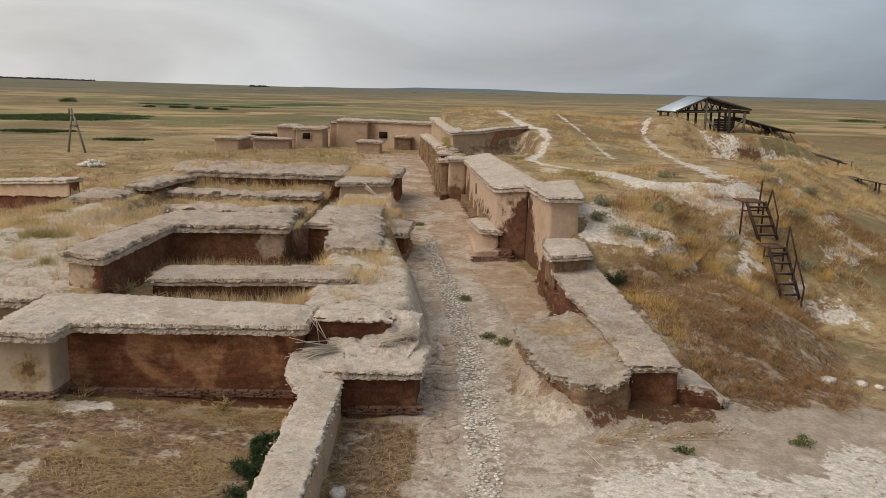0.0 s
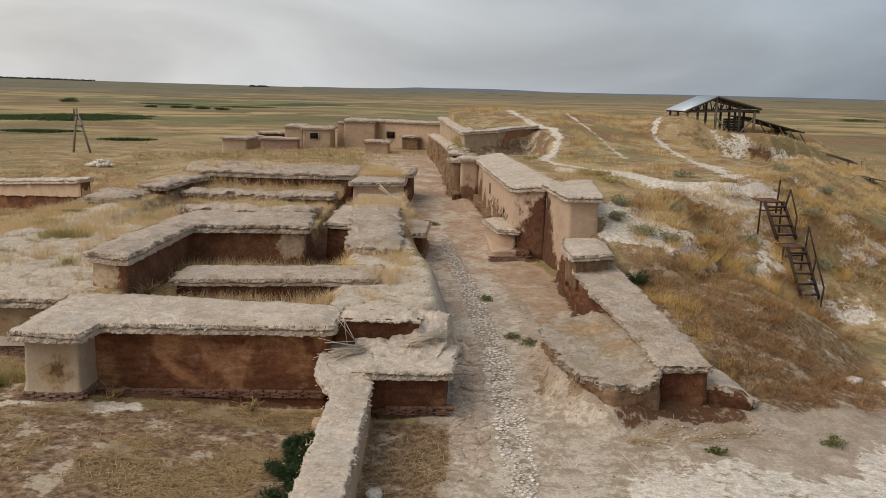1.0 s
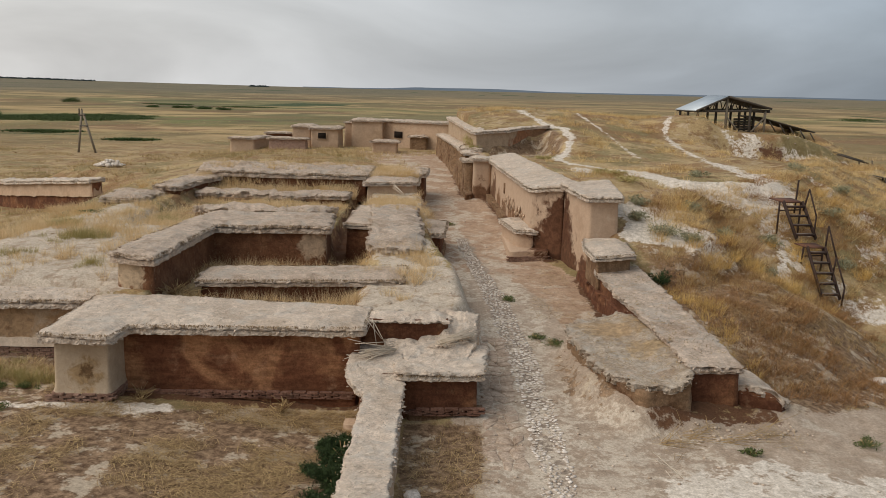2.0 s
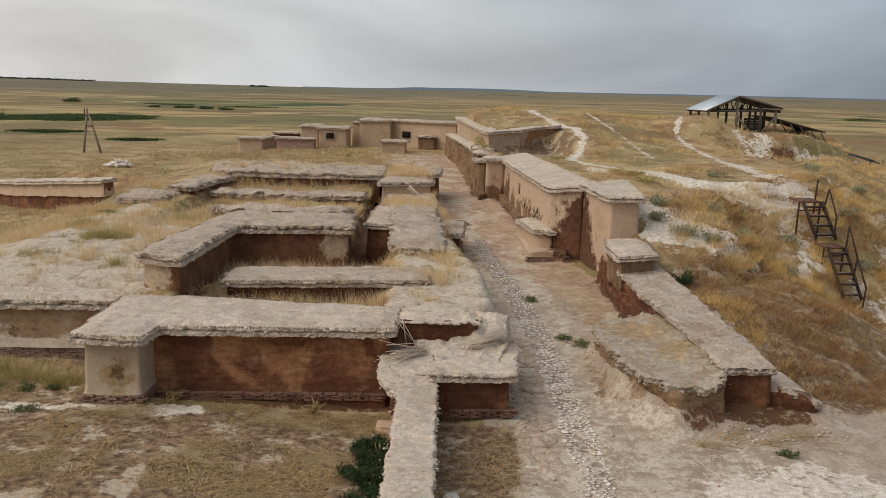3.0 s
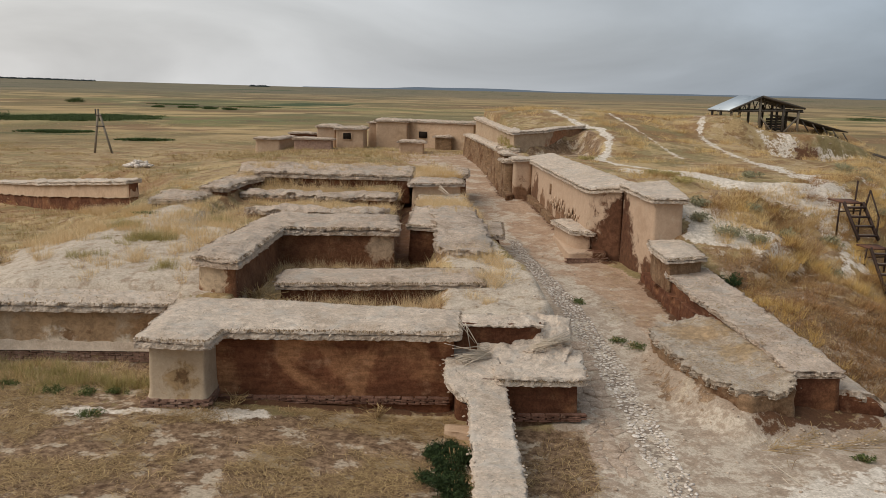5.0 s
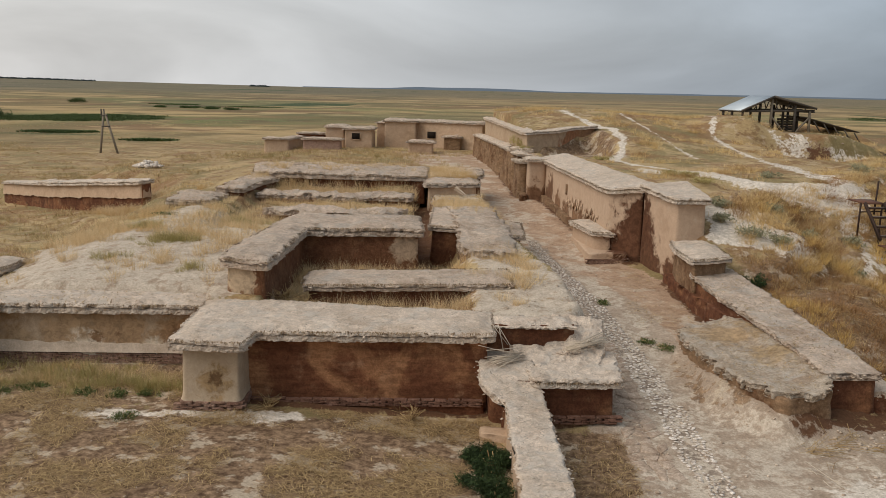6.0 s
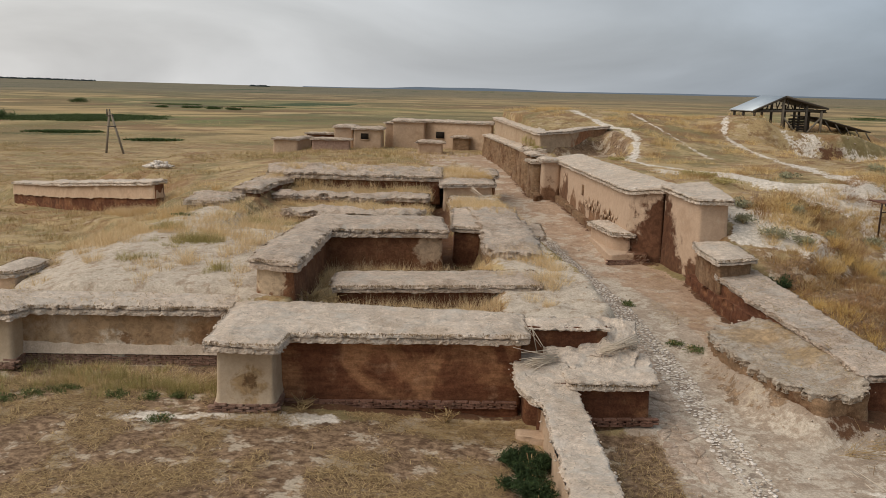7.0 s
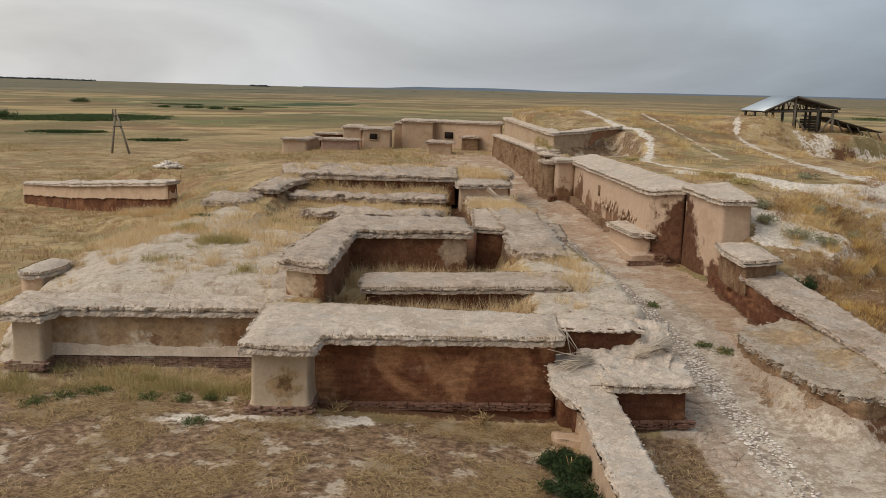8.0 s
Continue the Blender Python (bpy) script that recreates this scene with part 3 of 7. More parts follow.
street = ease(1.4 - edge(X, Y, [(-0.6, 9), (2.6, 9), (4.5, 16), (2.4, 18.5), (2.0, 22), (3.4, 23), (3.2, 27), (2.0, 31), (0.6, 44), (-0.2, 54), (-1.6, 68), (-8, 68), (-4, 56), (-2.0, 46), (-1.6, 34), (-0.9, 29), (-0.3, 22), (-0.2, 17)]) / 0.5 + 0.4 * fbm(X, Y, 0.8, 3, 54))
mud = np.maximum(
    ease(1.1 - edge(X, Y, [(-14.8, 20.6), (-9.2, 20.6), (-9.2, 26.0), (-9.3, 31.0), (-13.0, 33.5), (-15.2, 27)]) / 0.8 + 1.0 * fbm(X, Y, 1.3, 4, 55)),
    ease(1.2 - edge(X, Y, [(-2.9, 18.5), (-0.4, 18.5), (-0.7, 22.5), (-2.7, 22)]) / 0.5 + 0.5 * fbm(X, Y, 0.9, 4, 56)),
)
mud = np.maximum(mud, 0.85 * ease(1.0 - edge(X, Y, STREET_BANK) / 0.4 - 0.5 + 1.3 * fbm(X, Y, 1.4, 4, 57)))
straw = np.maximum(straw, 0.8 * ease(1.1 - edge(X, Y, [(6.0, 20), (9.5, 20), (11, 25), (9.6, 28.5), (7.6, 27), (6.0, 24)]) / 1.0 + 0.7 * fbm(X, Y, 1.0, 4, 60)))
mud = np.maximum(mud, 0.5 * ease(1.2 - edge(X, Y, [(0.1, 10), (3.5, 11), (4.8, 16), (2.3, 17.4), (1.7, 19.5), (1.5, 21.5), (1.1, 23.5), (0.0, 23.5), (-0.2, 17)]) / 0.4 - 0.3 + 0.9 * fbm(X, Y, 1.1, 4, 33)))
mud = np.maximum(mud, 0.6 * ease(1.0 - along(X, Y, [(-0.1, 23), (-0.5, 28), (-0.6, 33), (-0.5, 38), (-1.0, 46)]) / 0.5 + 0.9 * fbm(X, Y, 0.9, 4, 34)))
straw = np.maximum(straw, 0.5 * ease(1.0 - along(X, Y, [(1.9, 21.6), (1.8, 20.0), (1.95, 18.6), (2.4, 17.4)]) / 0.4 + 0.7 * fbm(X, Y, 0.6, 4, 35)))
straw = np.maximum(straw, 0.6 * ease(1.1 - edge(X, Y, TALUS) / 0.35 + 0.6 * fbm(X, Y, 0.5, 4, 27)))
straw = np.maximum(straw, 0.7 * ease(1.2 - edge(X, Y, [(-15.5, 17.3), (-9.2, 17.3), (-9.2, 20.0), (-15.5, 19.5)]) / 0.5 + 0.6 * fbm(X, Y, 0.8, 4, 26)))
mud = np.maximum(mud, 0.75 * ease(1.0 - along(X, Y, [(0.7, 29), (1.2, 26.5), (1.6, 24.0), (1.45, 21.8)]) / 0.5 + 1.0 * fbm(X, Y, 0.8, 4, 25)))
# bare brown slope between the retaining wall and the path
straw = np.maximum(straw, 0.75 * ease(1.2 - edge(X, Y, [(1.5, 47.2), (3.3, 44.4), (4.6, 45.8), (5.1, 48.6), (4.9, 51.6), (3.6, 51.2), (2.4, 49.3), (1.0, 47.8)]) / 0.5 + 0.5 * fbm(X, Y, 0.9, 3, 58)))
trodden = ease(1.2 - edge(X, Y, [(-0.4, 9), (3.2, 9), (5.0, 16.6), (2.4, 17.8), (1.9, 21), (1.7, 25), (0.7, 28), (-0.4, 28), (-0.6, 22)]) / 0.5 + 0.5 * fbm(X, Y, 0.9, 3, 38))
trodden = np.maximum(trodden, 0.85 * ease(1.1 - edge(X, Y, [(4.5, 11), (13, 11), (13, 19.5), (10, 19.6), (7.2, 18.4), (5.5, 17.4), (4.0, 16.6)]) / 0.6 + 0.6 * fbm(X, Y, 1.2, 4, 37)))
LANE = [(-0.4, 34.5), (-0.2, 31.8), (0.08, 29.6), (0.4, 26.6), (0.65, 23.3), (0.86, 20.8), (0.98, 18.2), (1.03, 16.0), (0.95, 14.0), (0.9, 11.5)]
lane = 0.8 * ease(1.5 - along(X, Y, LANE) / 0.34 + 0.4 * fbm(X, Y, 0.5, 3, 29))
far = np.hypot(X, Y)
green = ease((far - 80) / 110) * (0.85 + 0.15 * ease((-X - 5) / 60)) * ease((edge(X, Y, UPPER) - 3) / 10)
# darker brown ground along wall feet, in the corridor and below the spur
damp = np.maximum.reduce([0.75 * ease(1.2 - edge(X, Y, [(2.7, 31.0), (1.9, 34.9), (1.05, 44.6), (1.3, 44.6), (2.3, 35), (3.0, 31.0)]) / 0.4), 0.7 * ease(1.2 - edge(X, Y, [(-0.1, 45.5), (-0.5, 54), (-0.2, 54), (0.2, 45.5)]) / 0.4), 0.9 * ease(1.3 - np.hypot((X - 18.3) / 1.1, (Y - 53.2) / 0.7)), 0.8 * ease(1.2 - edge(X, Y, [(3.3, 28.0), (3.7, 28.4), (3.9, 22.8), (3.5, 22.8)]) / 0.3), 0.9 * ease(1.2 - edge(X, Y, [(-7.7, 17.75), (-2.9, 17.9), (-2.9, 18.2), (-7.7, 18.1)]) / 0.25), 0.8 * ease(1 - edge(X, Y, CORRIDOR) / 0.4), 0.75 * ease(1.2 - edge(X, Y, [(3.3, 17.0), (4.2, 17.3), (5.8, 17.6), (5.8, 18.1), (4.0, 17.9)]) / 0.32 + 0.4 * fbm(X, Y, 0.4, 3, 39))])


def reed_bed(cx, cy, rx, ry, seed):
    return ease(1.3 - np.hypot((X - cx) / rx, (Y - cy) / ry) + 0.5 * fbm(X, Y, 12, 3, seed))


reeds = 0.6 * np.maximum.reduce([reed_bed(-83, 205, 26, 22, 61), reed_bed(-66, 140, 16, 4, 62), reed_bed(-46, 128, 8, 3, 63), reed_bed(-62, 330, 24, 14, 64), reed_bed(-130, 330, 40, 10, 65)])
reeds = np.maximum(reeds, 0.8 * ease((fbm(X, Y * 0.3, 60, 3, 66) - 0.42) / 0.1) * ease((far - 250) / 100))

# how strongly painted haze greys the land, growing with distance
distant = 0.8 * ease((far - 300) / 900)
lush = np.maximum.reduce([0.9 * reed_bed(-72, 205, 44, 40, 67), 0.7 * reed_bed(-60, 330, 70, 50, 68), 0.6 * reed_bed(-140, 420, 90, 60, 69), 0.6 * reed_bed(120, 330, 80, 60, 70)])
n, k = X.shape
vid = np.arange(n * k).reshape(n, k)
quads = np.stack([vid[:-1, :-1], vid[1:, :-1], vid[1:, 1:], vid[:-1, 1:]], -1).reshape(-1, 4)


def ground_material():
    m, nt, b = nodes_of("steppe_ground", 0.97)
    p = place_node(nt)

    def mask(name):
        a = nt.nodes.new("ShaderNodeAttribute")
        a.attribute_name = name
        return a.outputs["Fac"]

    def spread(size, detail=6, rough=0.68, dist=0.0):
        """Noise stretched to the full range."""
        return step_node(nt, noise_node(nt, p, size, detail, rough, dist), 0.3, 0.7)

    coarse, middle, fine, grit = spread(0.55), spread(1.9), spread(6.5), spread(22.0, 5, 0.75)

    def worn(name, amount=0.5):
        jitter = math_node(nt, "ADD", math_node(nt, "MULTIPLY", math_node(nt, "SUBTRACT", middle, 0.5), amount), math_node(nt, "MULTIPLY", math_node(nt, "SUBTRACT", fine, 0.5), amount * 0.9))
        return step_node(nt, math_node(nt, "ADD", mask(name), jitter), 0.36, 0.66)

    def patch(size, lo, hi, much):
        return step_node(nt, spread(size), lo, hi, 0, much)

    # dry steppe grass in tan and ochre, with bare pale soil and dead brown growth between
    col = mix_node(nt, coarse, (0.29, 0.2, 0.096), (0.45, 0.34, 0.185))
    col = mix_node(nt, patch(0.09, 0.45, 0.8, 0.75), col, (0.27, 0.2, 0.095))
    col = mix_node(nt, patch(1.1, 0.5, 0.85, 0.85), col, (0.2, 0.115, 0.055))
    col = mix_node(nt, patch(1.7, 0.62, 0.95, 0.5), col, (0.52, 0.42, 0.3))
    col = mix_node(nt, patch(0.2, 0.5, 0.75, 0.7), col, (0.2, 0.165, 0.075))
    col = mix_node(nt, patch(0.33, 0.58, 0.8, 0.7), col, (0.24, 0.135, 0.066))
    col = mix_node(nt, patch(0.27, 0.62, 0.85, 0.6), col, (0.5, 0.375, 0.2))
    col = mix_node(nt, worn("reeds", 0.4), col, (0.05, 0.075, 0.028))
    wide_p = nt.nodes.new("ShaderNodeVectorMath")
    wide_p.operation = "MULTIPLY"
    nt.links.new(p, wide_p.inputs[0])
    wide_p.inputs[1].default_value = (0.6, 0.8, 1.0)

    def broad(size, lo, hi, much, detail=3.0):
        return step_node(nt, noise_node(nt, wide_p.outputs[0], size, detail, 0.55, 0.8), lo, hi, 0, much)

    far_col = mix_node(nt, broad(0.016, 0.42, 0.58, 1.0, 7.0), (0.2, 0.15, 0.07), (0.42, 0.3, 0.145))
    far_col = mix_node(nt, broad(0.006, 0.5, 0.58, 0.8, 8.0), far_col, (0.13, 0.135, 0.06))
    far_col = mix_node(nt, broad(0.023, 0.52, 0.6, 0.8, 8.0), far_col, (0.2, 0.115, 0.06))
    far_col = mix_node(nt, broad(0.07, 0.53, 0.61, 0.75, 6.0), far_col, (0.11, 0.088, 0.038))
    far_col = mix_node(nt, broad(0.045, 0.57, 0.63, 0.75, 6.0), far_col, (0.52, 0.38, 0.2))
    far_col = mix_node(nt, broad(0.012, 0.58, 0.64, 0.8, 7.0), far_col, (0.085, 0.07, 0.04))
    # haze is painted in: far land fades to a flat grey-brown
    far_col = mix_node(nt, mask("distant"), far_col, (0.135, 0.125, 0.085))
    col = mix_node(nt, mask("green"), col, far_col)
    col = mix_node(nt, math_node(nt, "MULTIPLY", mask("lush"), patch(0.05, 0.25, 0.6, 0.85)), col, mix_node(nt, middle, (0.115, 0.145, 0.05), (0.2, 0.215, 0.08)))
    col = mix_node(nt, worn("reeds", 0.4), col, (0.05, 0.075, 0.028))
    street_col = mix_node(nt, middle, (0.34, 0.225, 0.15), (0.46, 0.335, 0.238))
    street_col = mix_node(nt, patch(0.8, 0.45, 0.8, 0.8), street_col, (0.53, 0.45, 0.36))
    street_col = mix_node(nt, patch(3.4, 0.65, 0.95, 0.5), street_col, (0.25, 0.16, 0.1))
    col = mix_node(nt, worn("street", 0.4), col, street_col)
    way_col = mix_node(nt, middle, (0.335, 0.258, 0.192), (0.455, 0.368, 0.288))
    way_col = mix_node(nt, patch(0.9, 0.55, 0.85, 0.6), way_col, (0.54, 0.47, 0.385))
    way_col = mix_node(nt, patch(1.3, 0.7, 0.95, 0.45), way_col, (0.36, 0.27, 0.2))
    col = mix_node(nt, worn("trodden", 0.35), col, way_col)
    col = mix_node(nt, worn("lane", 0.4), col, mix_node(nt, fine, (0.24, 0.19, 0.15), (0.38, 0.31, 0.245)))
    mud_col = mix_node(nt, middle, (0.42, 0.35, 0.275), (0.55, 0.475, 0.385))
    mud_col = mix_node(nt, patch(3.0, 0.65, 0.9, 0.6), mud_col, (0.3, 0.21, 0.14))
    col = mix_node(nt, worn("mud", 0.7), col, mud_col)
    straw_col = mix_node(nt, fine, (0.1, 0.057, 0.033), (0.31, 0.21, 0.13))
    straw_col = mix_node(nt, patch(1.5, 0.6, 0.85, 0.8), straw_col, (0.5, 0.42, 0.32))
    col = mix_node(nt, worn("straw", 0.6), col, straw_col)
    chalk_col = mix_node(nt, fine, (0.53, 0.465, 0.385), (0.68, 0.615, 0.535))
    col = mix_node(nt, worn("chalk", 0.5), col, chalk_col)
    # dark brown strips, ragged at the edge
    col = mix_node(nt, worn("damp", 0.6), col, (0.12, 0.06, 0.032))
    col = mix_node(nt, 1.0, col, mix_node(nt, fine, (0.87, 0.86, 0.84), (1.11, 1.11, 1.11)), "MULTIPLY")
    col = mix_node(nt, 1.0, col, mix_node(nt, grit, (0.76, 0.75, 0.73), (1.2, 1.2, 1.2)), "MULTIPLY")
    nt.links.new(col, b.inputs["Base Color"])
    bump_node(nt, b, math_node(nt, "ADD", math_node(nt, "MULTIPLY", grit, 0.3), math_node(nt, "MULTIPLY", fine, 0.9)), 0.24, 0.03)
    return m


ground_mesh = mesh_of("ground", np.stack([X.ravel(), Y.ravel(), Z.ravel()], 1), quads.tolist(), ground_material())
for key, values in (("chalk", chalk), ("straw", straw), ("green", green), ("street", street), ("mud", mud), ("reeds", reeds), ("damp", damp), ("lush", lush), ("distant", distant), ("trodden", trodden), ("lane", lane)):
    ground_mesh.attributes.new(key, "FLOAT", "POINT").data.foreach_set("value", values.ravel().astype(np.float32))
tagged(new("ground", ground_mesh), "dry steppe ground with pale trodden mud and straw", "ground", kind="structure")

# far hills and a line of trees on the skyline
hx = np.linspace(-700, 3600, 160)
hz = 2.0 + 9.0 * ease((hx + 320) / 200) * ease((700 - hx) / 500) + 3.0 * ease((hx - 500) / 300) + 1.5 * fbm(hx, hx * 0, 160, 3, 71)
V = [(x, 4400, -30) for x in hx] + [(x, 4400 + 30, z) for x, z in zip(hx, hz)] + [(x, 4600, -30) for x in hx]
F = [[r * 160 + i, r * 160 + i + 1, (r + 1) * 160 + i + 1, (r + 1) * 160 + i] for r in (0, 1) for i in range(159)]
tagged(new("backdrop", mesh_of("backdrop", V, F, M_FAR)), "low hills along the far skyline, tinted with painted haze blue", "hills", kind="structure")
rng = np.random.default_rng(5)
V, F = [], []
for _ in range(260):
    x, w, hgt = rng.uniform(-1500, -1010) if rng.random() < 0.85 else rng.uniform(-560, -515), rng.uniform(3, 8), rng.uniform(2.5, 6)
    y = 2600 + rng.uniform(-30, 30)
    z = float(land(x, y)) - 0.5
    c = len(V)
    V += [(x - w, y, z), (x + w, y, z), (x + w * 0.8, y + 2, z + hgt * 0.7), (x + w * 0.2, y, z + hgt), (x - w * 0.7, y + 2, z + hgt * 0.75), (x, y + 6, z)]
    F += [[c, c + 1, c + 2, c + 3, c + 4], [c + 1, c + 5, c + 2], [c + 5, c, c + 4], [c + 2, c + 5, c + 3], [c + 3, c + 5, c + 4]]
tagged(new("far_trees", mesh_of("far_trees", V, F, M_FARTREE, False)), "dark line of distant trees on the skyline", "trees", kind="stuff")

# ---- ruined mud walls ----
CAP_SIDE = ((0.0, 0.0), (0.03, 0.022), (0.08, 0.04), (0.15, 0.052), (0.23, 0.058), (0.32, 0.05), (0.36, -0.03), (0.42, -0.035), (0.45, 0.02), (0.6, 0.035), (0.8, 0.04), (0.97, 0.036), (1.0, -0.02))
BODY_SIDE = ((0.0, 0.0), (0.02, 0.0), (0.2, 0.01), (0.4, 0.02), (0.6, 0.03), (0.8, 0.045), (1.0, 0.06))
seeds = iter(range(101, 999))
BRICK_MESHES = []


WORN_SIDE = ((0.0, 0.0), (0.1, 0.012), (0.3, -0.01), (0.55, 0.015), (0.8, -0.02), (1.0, -0.04))


def capping(parent, poly, z0, z1, material=None, step=0.08, rag=0.04, lump=0.025, label="", name="capping", layered=True, split=0.05, lump_size=0.2):
    s = next(seeds)
    top = z1 if callable(z1) else (lambda x, y: z1 + 0.03 * fbm(x, y, 1.3, 2, s + 3) - 0.08 * ease(1 + edge(x, y, poly) / 0.34))
    ob = part(name, slab(poly, top, z0, step * 0.72, rag * 0.8, 0.22, lump, lump_size, CAP_SIDE if layered else WORN_SIDE, 0.045 if layered else 0.09, s, True, 0.075, split), material or M_CAP, parent, label)
    # broken, angular sides; the trodden top stays smooth
    flat = [p.normal.z > 0.8 for p in ob.data.polygons]
    ob.data.polygons.foreach_set("use_smooth", flat)
    if layered:
        fringe(parent, poly, z0, z1, 110 if step < 0.1 else 40, s)
    if name == "capping":
        near = step < 0.1
        clods(parent, poly, z0, top, (26 if layered else 12) if near else 8, s, 1.0 if near else 1.5)
        chaff(parent, poly, lambda x, y: top(x, y) + lump * fbm(x, y, lump_size, 5, s + 7, 0.62), 130 if near else 25, s, 1.0 if near else 1.8)
    return ob


def clods(parent, poly, z0, top, per_metre, seed, size=1.0):
    """Crumbs and lumps of straw mud that break a capping's edge."""
    r = np.random.default_rng(seed + 5)
    pts, C = poly + poly[:1], []
    for a, b in zip(pts, pts[1:]):
        d = np.subtract(b, a)
        n = int(np.hypot(*d) * per_metre * np.clip(1.5 / size, 0, 1))
        if n:
            q = np.array(a) + d * r.random((n, 1)) + r.normal(0, 0.045, (n, 2))
            lo = z0(q[:, 0], q[:, 1]) if callable(z0) else z0
            hi = top(q[:, 0], q[:, 1])
            C.append(np.c_[q, lo + (hi - lo) * np.where(r.random(n) < 0.6, r.uniform(0.55, 1.03, n), r.uniform(0.0, 0.55, n))])
    if not C:
        return
    C = np.concatenate(C)
    ico = [Vector(v) for v in ((0, 0, 1), (0.89, 0, 0.45), (0.28, 0.85, 0.45), (-0.72, 0.53, 0.45), (-0.72, -0.53, 0.45), (0.28, -0.85, 0.45), (0.72, 0.53, -0.45), (-0.28, 0.85, -0.45), (-0.89, 0, -0.45), (-0.28, -0.85, -0.45), (0.72, -0.53, -0.45), (0, 0, -1))]
    tri = np.array([(0, 1, 2), (0, 2, 3), (0, 3, 4), (0, 4, 5), (0, 5, 1), (1, 6, 2), (2, 7, 3), (3, 8, 4), (4, 9, 5), (5, 10, 1), (2, 6, 7), (3, 7, 8), (4, 8, 9), (5, 9, 10), (1, 10, 6), (6, 11, 7), (7, 11, 8), (8, 11, 9), (9, 11, 10), (10, 11, 6)])
    n = len(C)
    rad = size * (0.01 + 0.032 * r.random(n) ** 4)
    V = np.array(ico)[None] * r.uniform(0.45, 1.3, (n, 12, 1)) * rad[:, None, None] * np.array([1.4, 1.4, 0.6]) + C[:, None]
    T = (tri[None] + 12 * np.arange(n)[:, None, None]).reshape(-1, 3)
    tagged(part("crumbs", fast_mesh("crumbs", V.reshape(-1, 3), T, M_CLOD), M_CLOD, parent), kind="stuff")


def chaff(parent, poly, top, per_square, seed, size=1.0):
    """Loose straw ends lying on a capping's top."""
    r = np.random.default_rng(seed + 9)
    xs, ys = [p[0] for p in poly], [p[1] for p in poly]
    n = int((max(xs) - min(xs)) * (max(ys) - min(ys)) * per_square)
    x, y = r.uniform(min(xs), max(xs), n), r.uniform(min(ys), max(ys), n)
    ok = (edge(x, y, poly) < -0.06) & (fbm(x, y, 0.8, 3, seed) > r.uniform(-0.5, 0.35, n))
    x, y = x[ok], y[ok]
    n = len(x)
    if not n:
        return
    a, l = r.uniform(0, 6.28, n), size * r.uniform(0.03, 0.13, n)
    dx, dy = l / 2 * np.cos(a), l / 2 * np.sin(a)
    w = size * r.uniform(0.003, 0.007, n)
    px, py = -np.sin(a) * w, np.cos(a) * w
    z0, z1 = top(x - dx, y - dy) + r.uniform(0.004, 0.02, n), top(x + dx, y + dy) + r.uniform(0.004, 0.02, n)
    V = np.stack([np.stack([x - dx - px, y - dy - py, z0], 1), np.stack([x + dx - px, y + dy - py, z1], 1), np.stack([x + dx + px, y + dy + py, z1], 1), np.stack([x - dx + px, y - dy + py, z0], 1)], 1).reshape(-1, 3)
    i = np.arange(0, len(V), 4)[:, None]
    T = np.concatenate([i + [0, 1, 2], i + [0, 2, 3]], 1).reshape(-1, 3)
    tagged(part("loose_straw", fast_mesh("loose_straw", V, T, M_REED if seed % 2 else M_STRAW), M_STRAW, parent), kind="stuff")


FLARED_SIDE = ((0.0, 0.0), (0.02, 0.0), (0.3, 0.006), (0.6, 0.012), (0.8, 0.018), (0.92, 0.032), (1.0, 0.065))


def body(parent, poly, z0, z1, material, step=0.12, rag=0.015, name="wall_body", label="", side=0.015, profile=BODY_SIDE):
    return part(name, slab(poly, z1, z0, step, rag, 0.6, 0.01, 0.3, profile, side, next(seeds)), material, parent, label)


def fringe(parent, poly, z0, z1, per_metre=70, seed=1, name="straw_fringe"):
    """Straw ends that stick out of a capping's edge."""
    r = np.random.default_rng(seed)
    A, T = [], []
    pts = poly + poly[:1]
    area = sum(a[0] * b[1] - b[0] * a[1] for a, b in zip(poly, pts[1:]))
    s = 1 if area > 0 else -1
    for a, b in zip(pts, pts[1:]):
        d = np.subtract(b, a)
        n = int(np.hypot(*d) * per_metre)
        if n < 1:
            continue
        u = d / np.hypot(*d)
        o = np.array([u[1], -u[0]]) * s
        base = np.array(a) + d * r.random((n, 1)) + o * r.uniform(-0.05, 0.02, (n, 1))
        low = z0(base[:, 0], base[:, 1]) if callable(z0) else z0
        high = low + 0.17 if callable(z1) else z1
        # the upper layer ends in a ragged line of straw over the groove
        z = low + (high - low) * np.clip(r.normal(0.66, 0.04, n), 0.5, 0.8)
        out = o * r.uniform(0.015, 0.05, (n, 1)) + u * r.normal(0, 0.03, (n, 1))
        w = u * r.uniform(0.005, 0.014, (n, 1))
        tip = base + o * 0.03 + out
        zt = z - r.uniform(0.0, 0.06, n) * (0.5 + 0.8 * np.abs(fbm(base[:, 0], base[:, 1], 0.3, 2, seed)))
        base = base + o * 0.03
        A.append(np.concatenate([np.c_[base - w, z + 0.02], np.c_[base + w, z + 0.024], np.c_[tip, zt]], 1).reshape(-1, 3))
    V = np.concatenate(A)
    return tagged(part(name, fast_mesh(name, V, np.arange(len(V)).reshape(-1, 3), M_FRINGE), M_FRINGE, parent), kind="stuff")


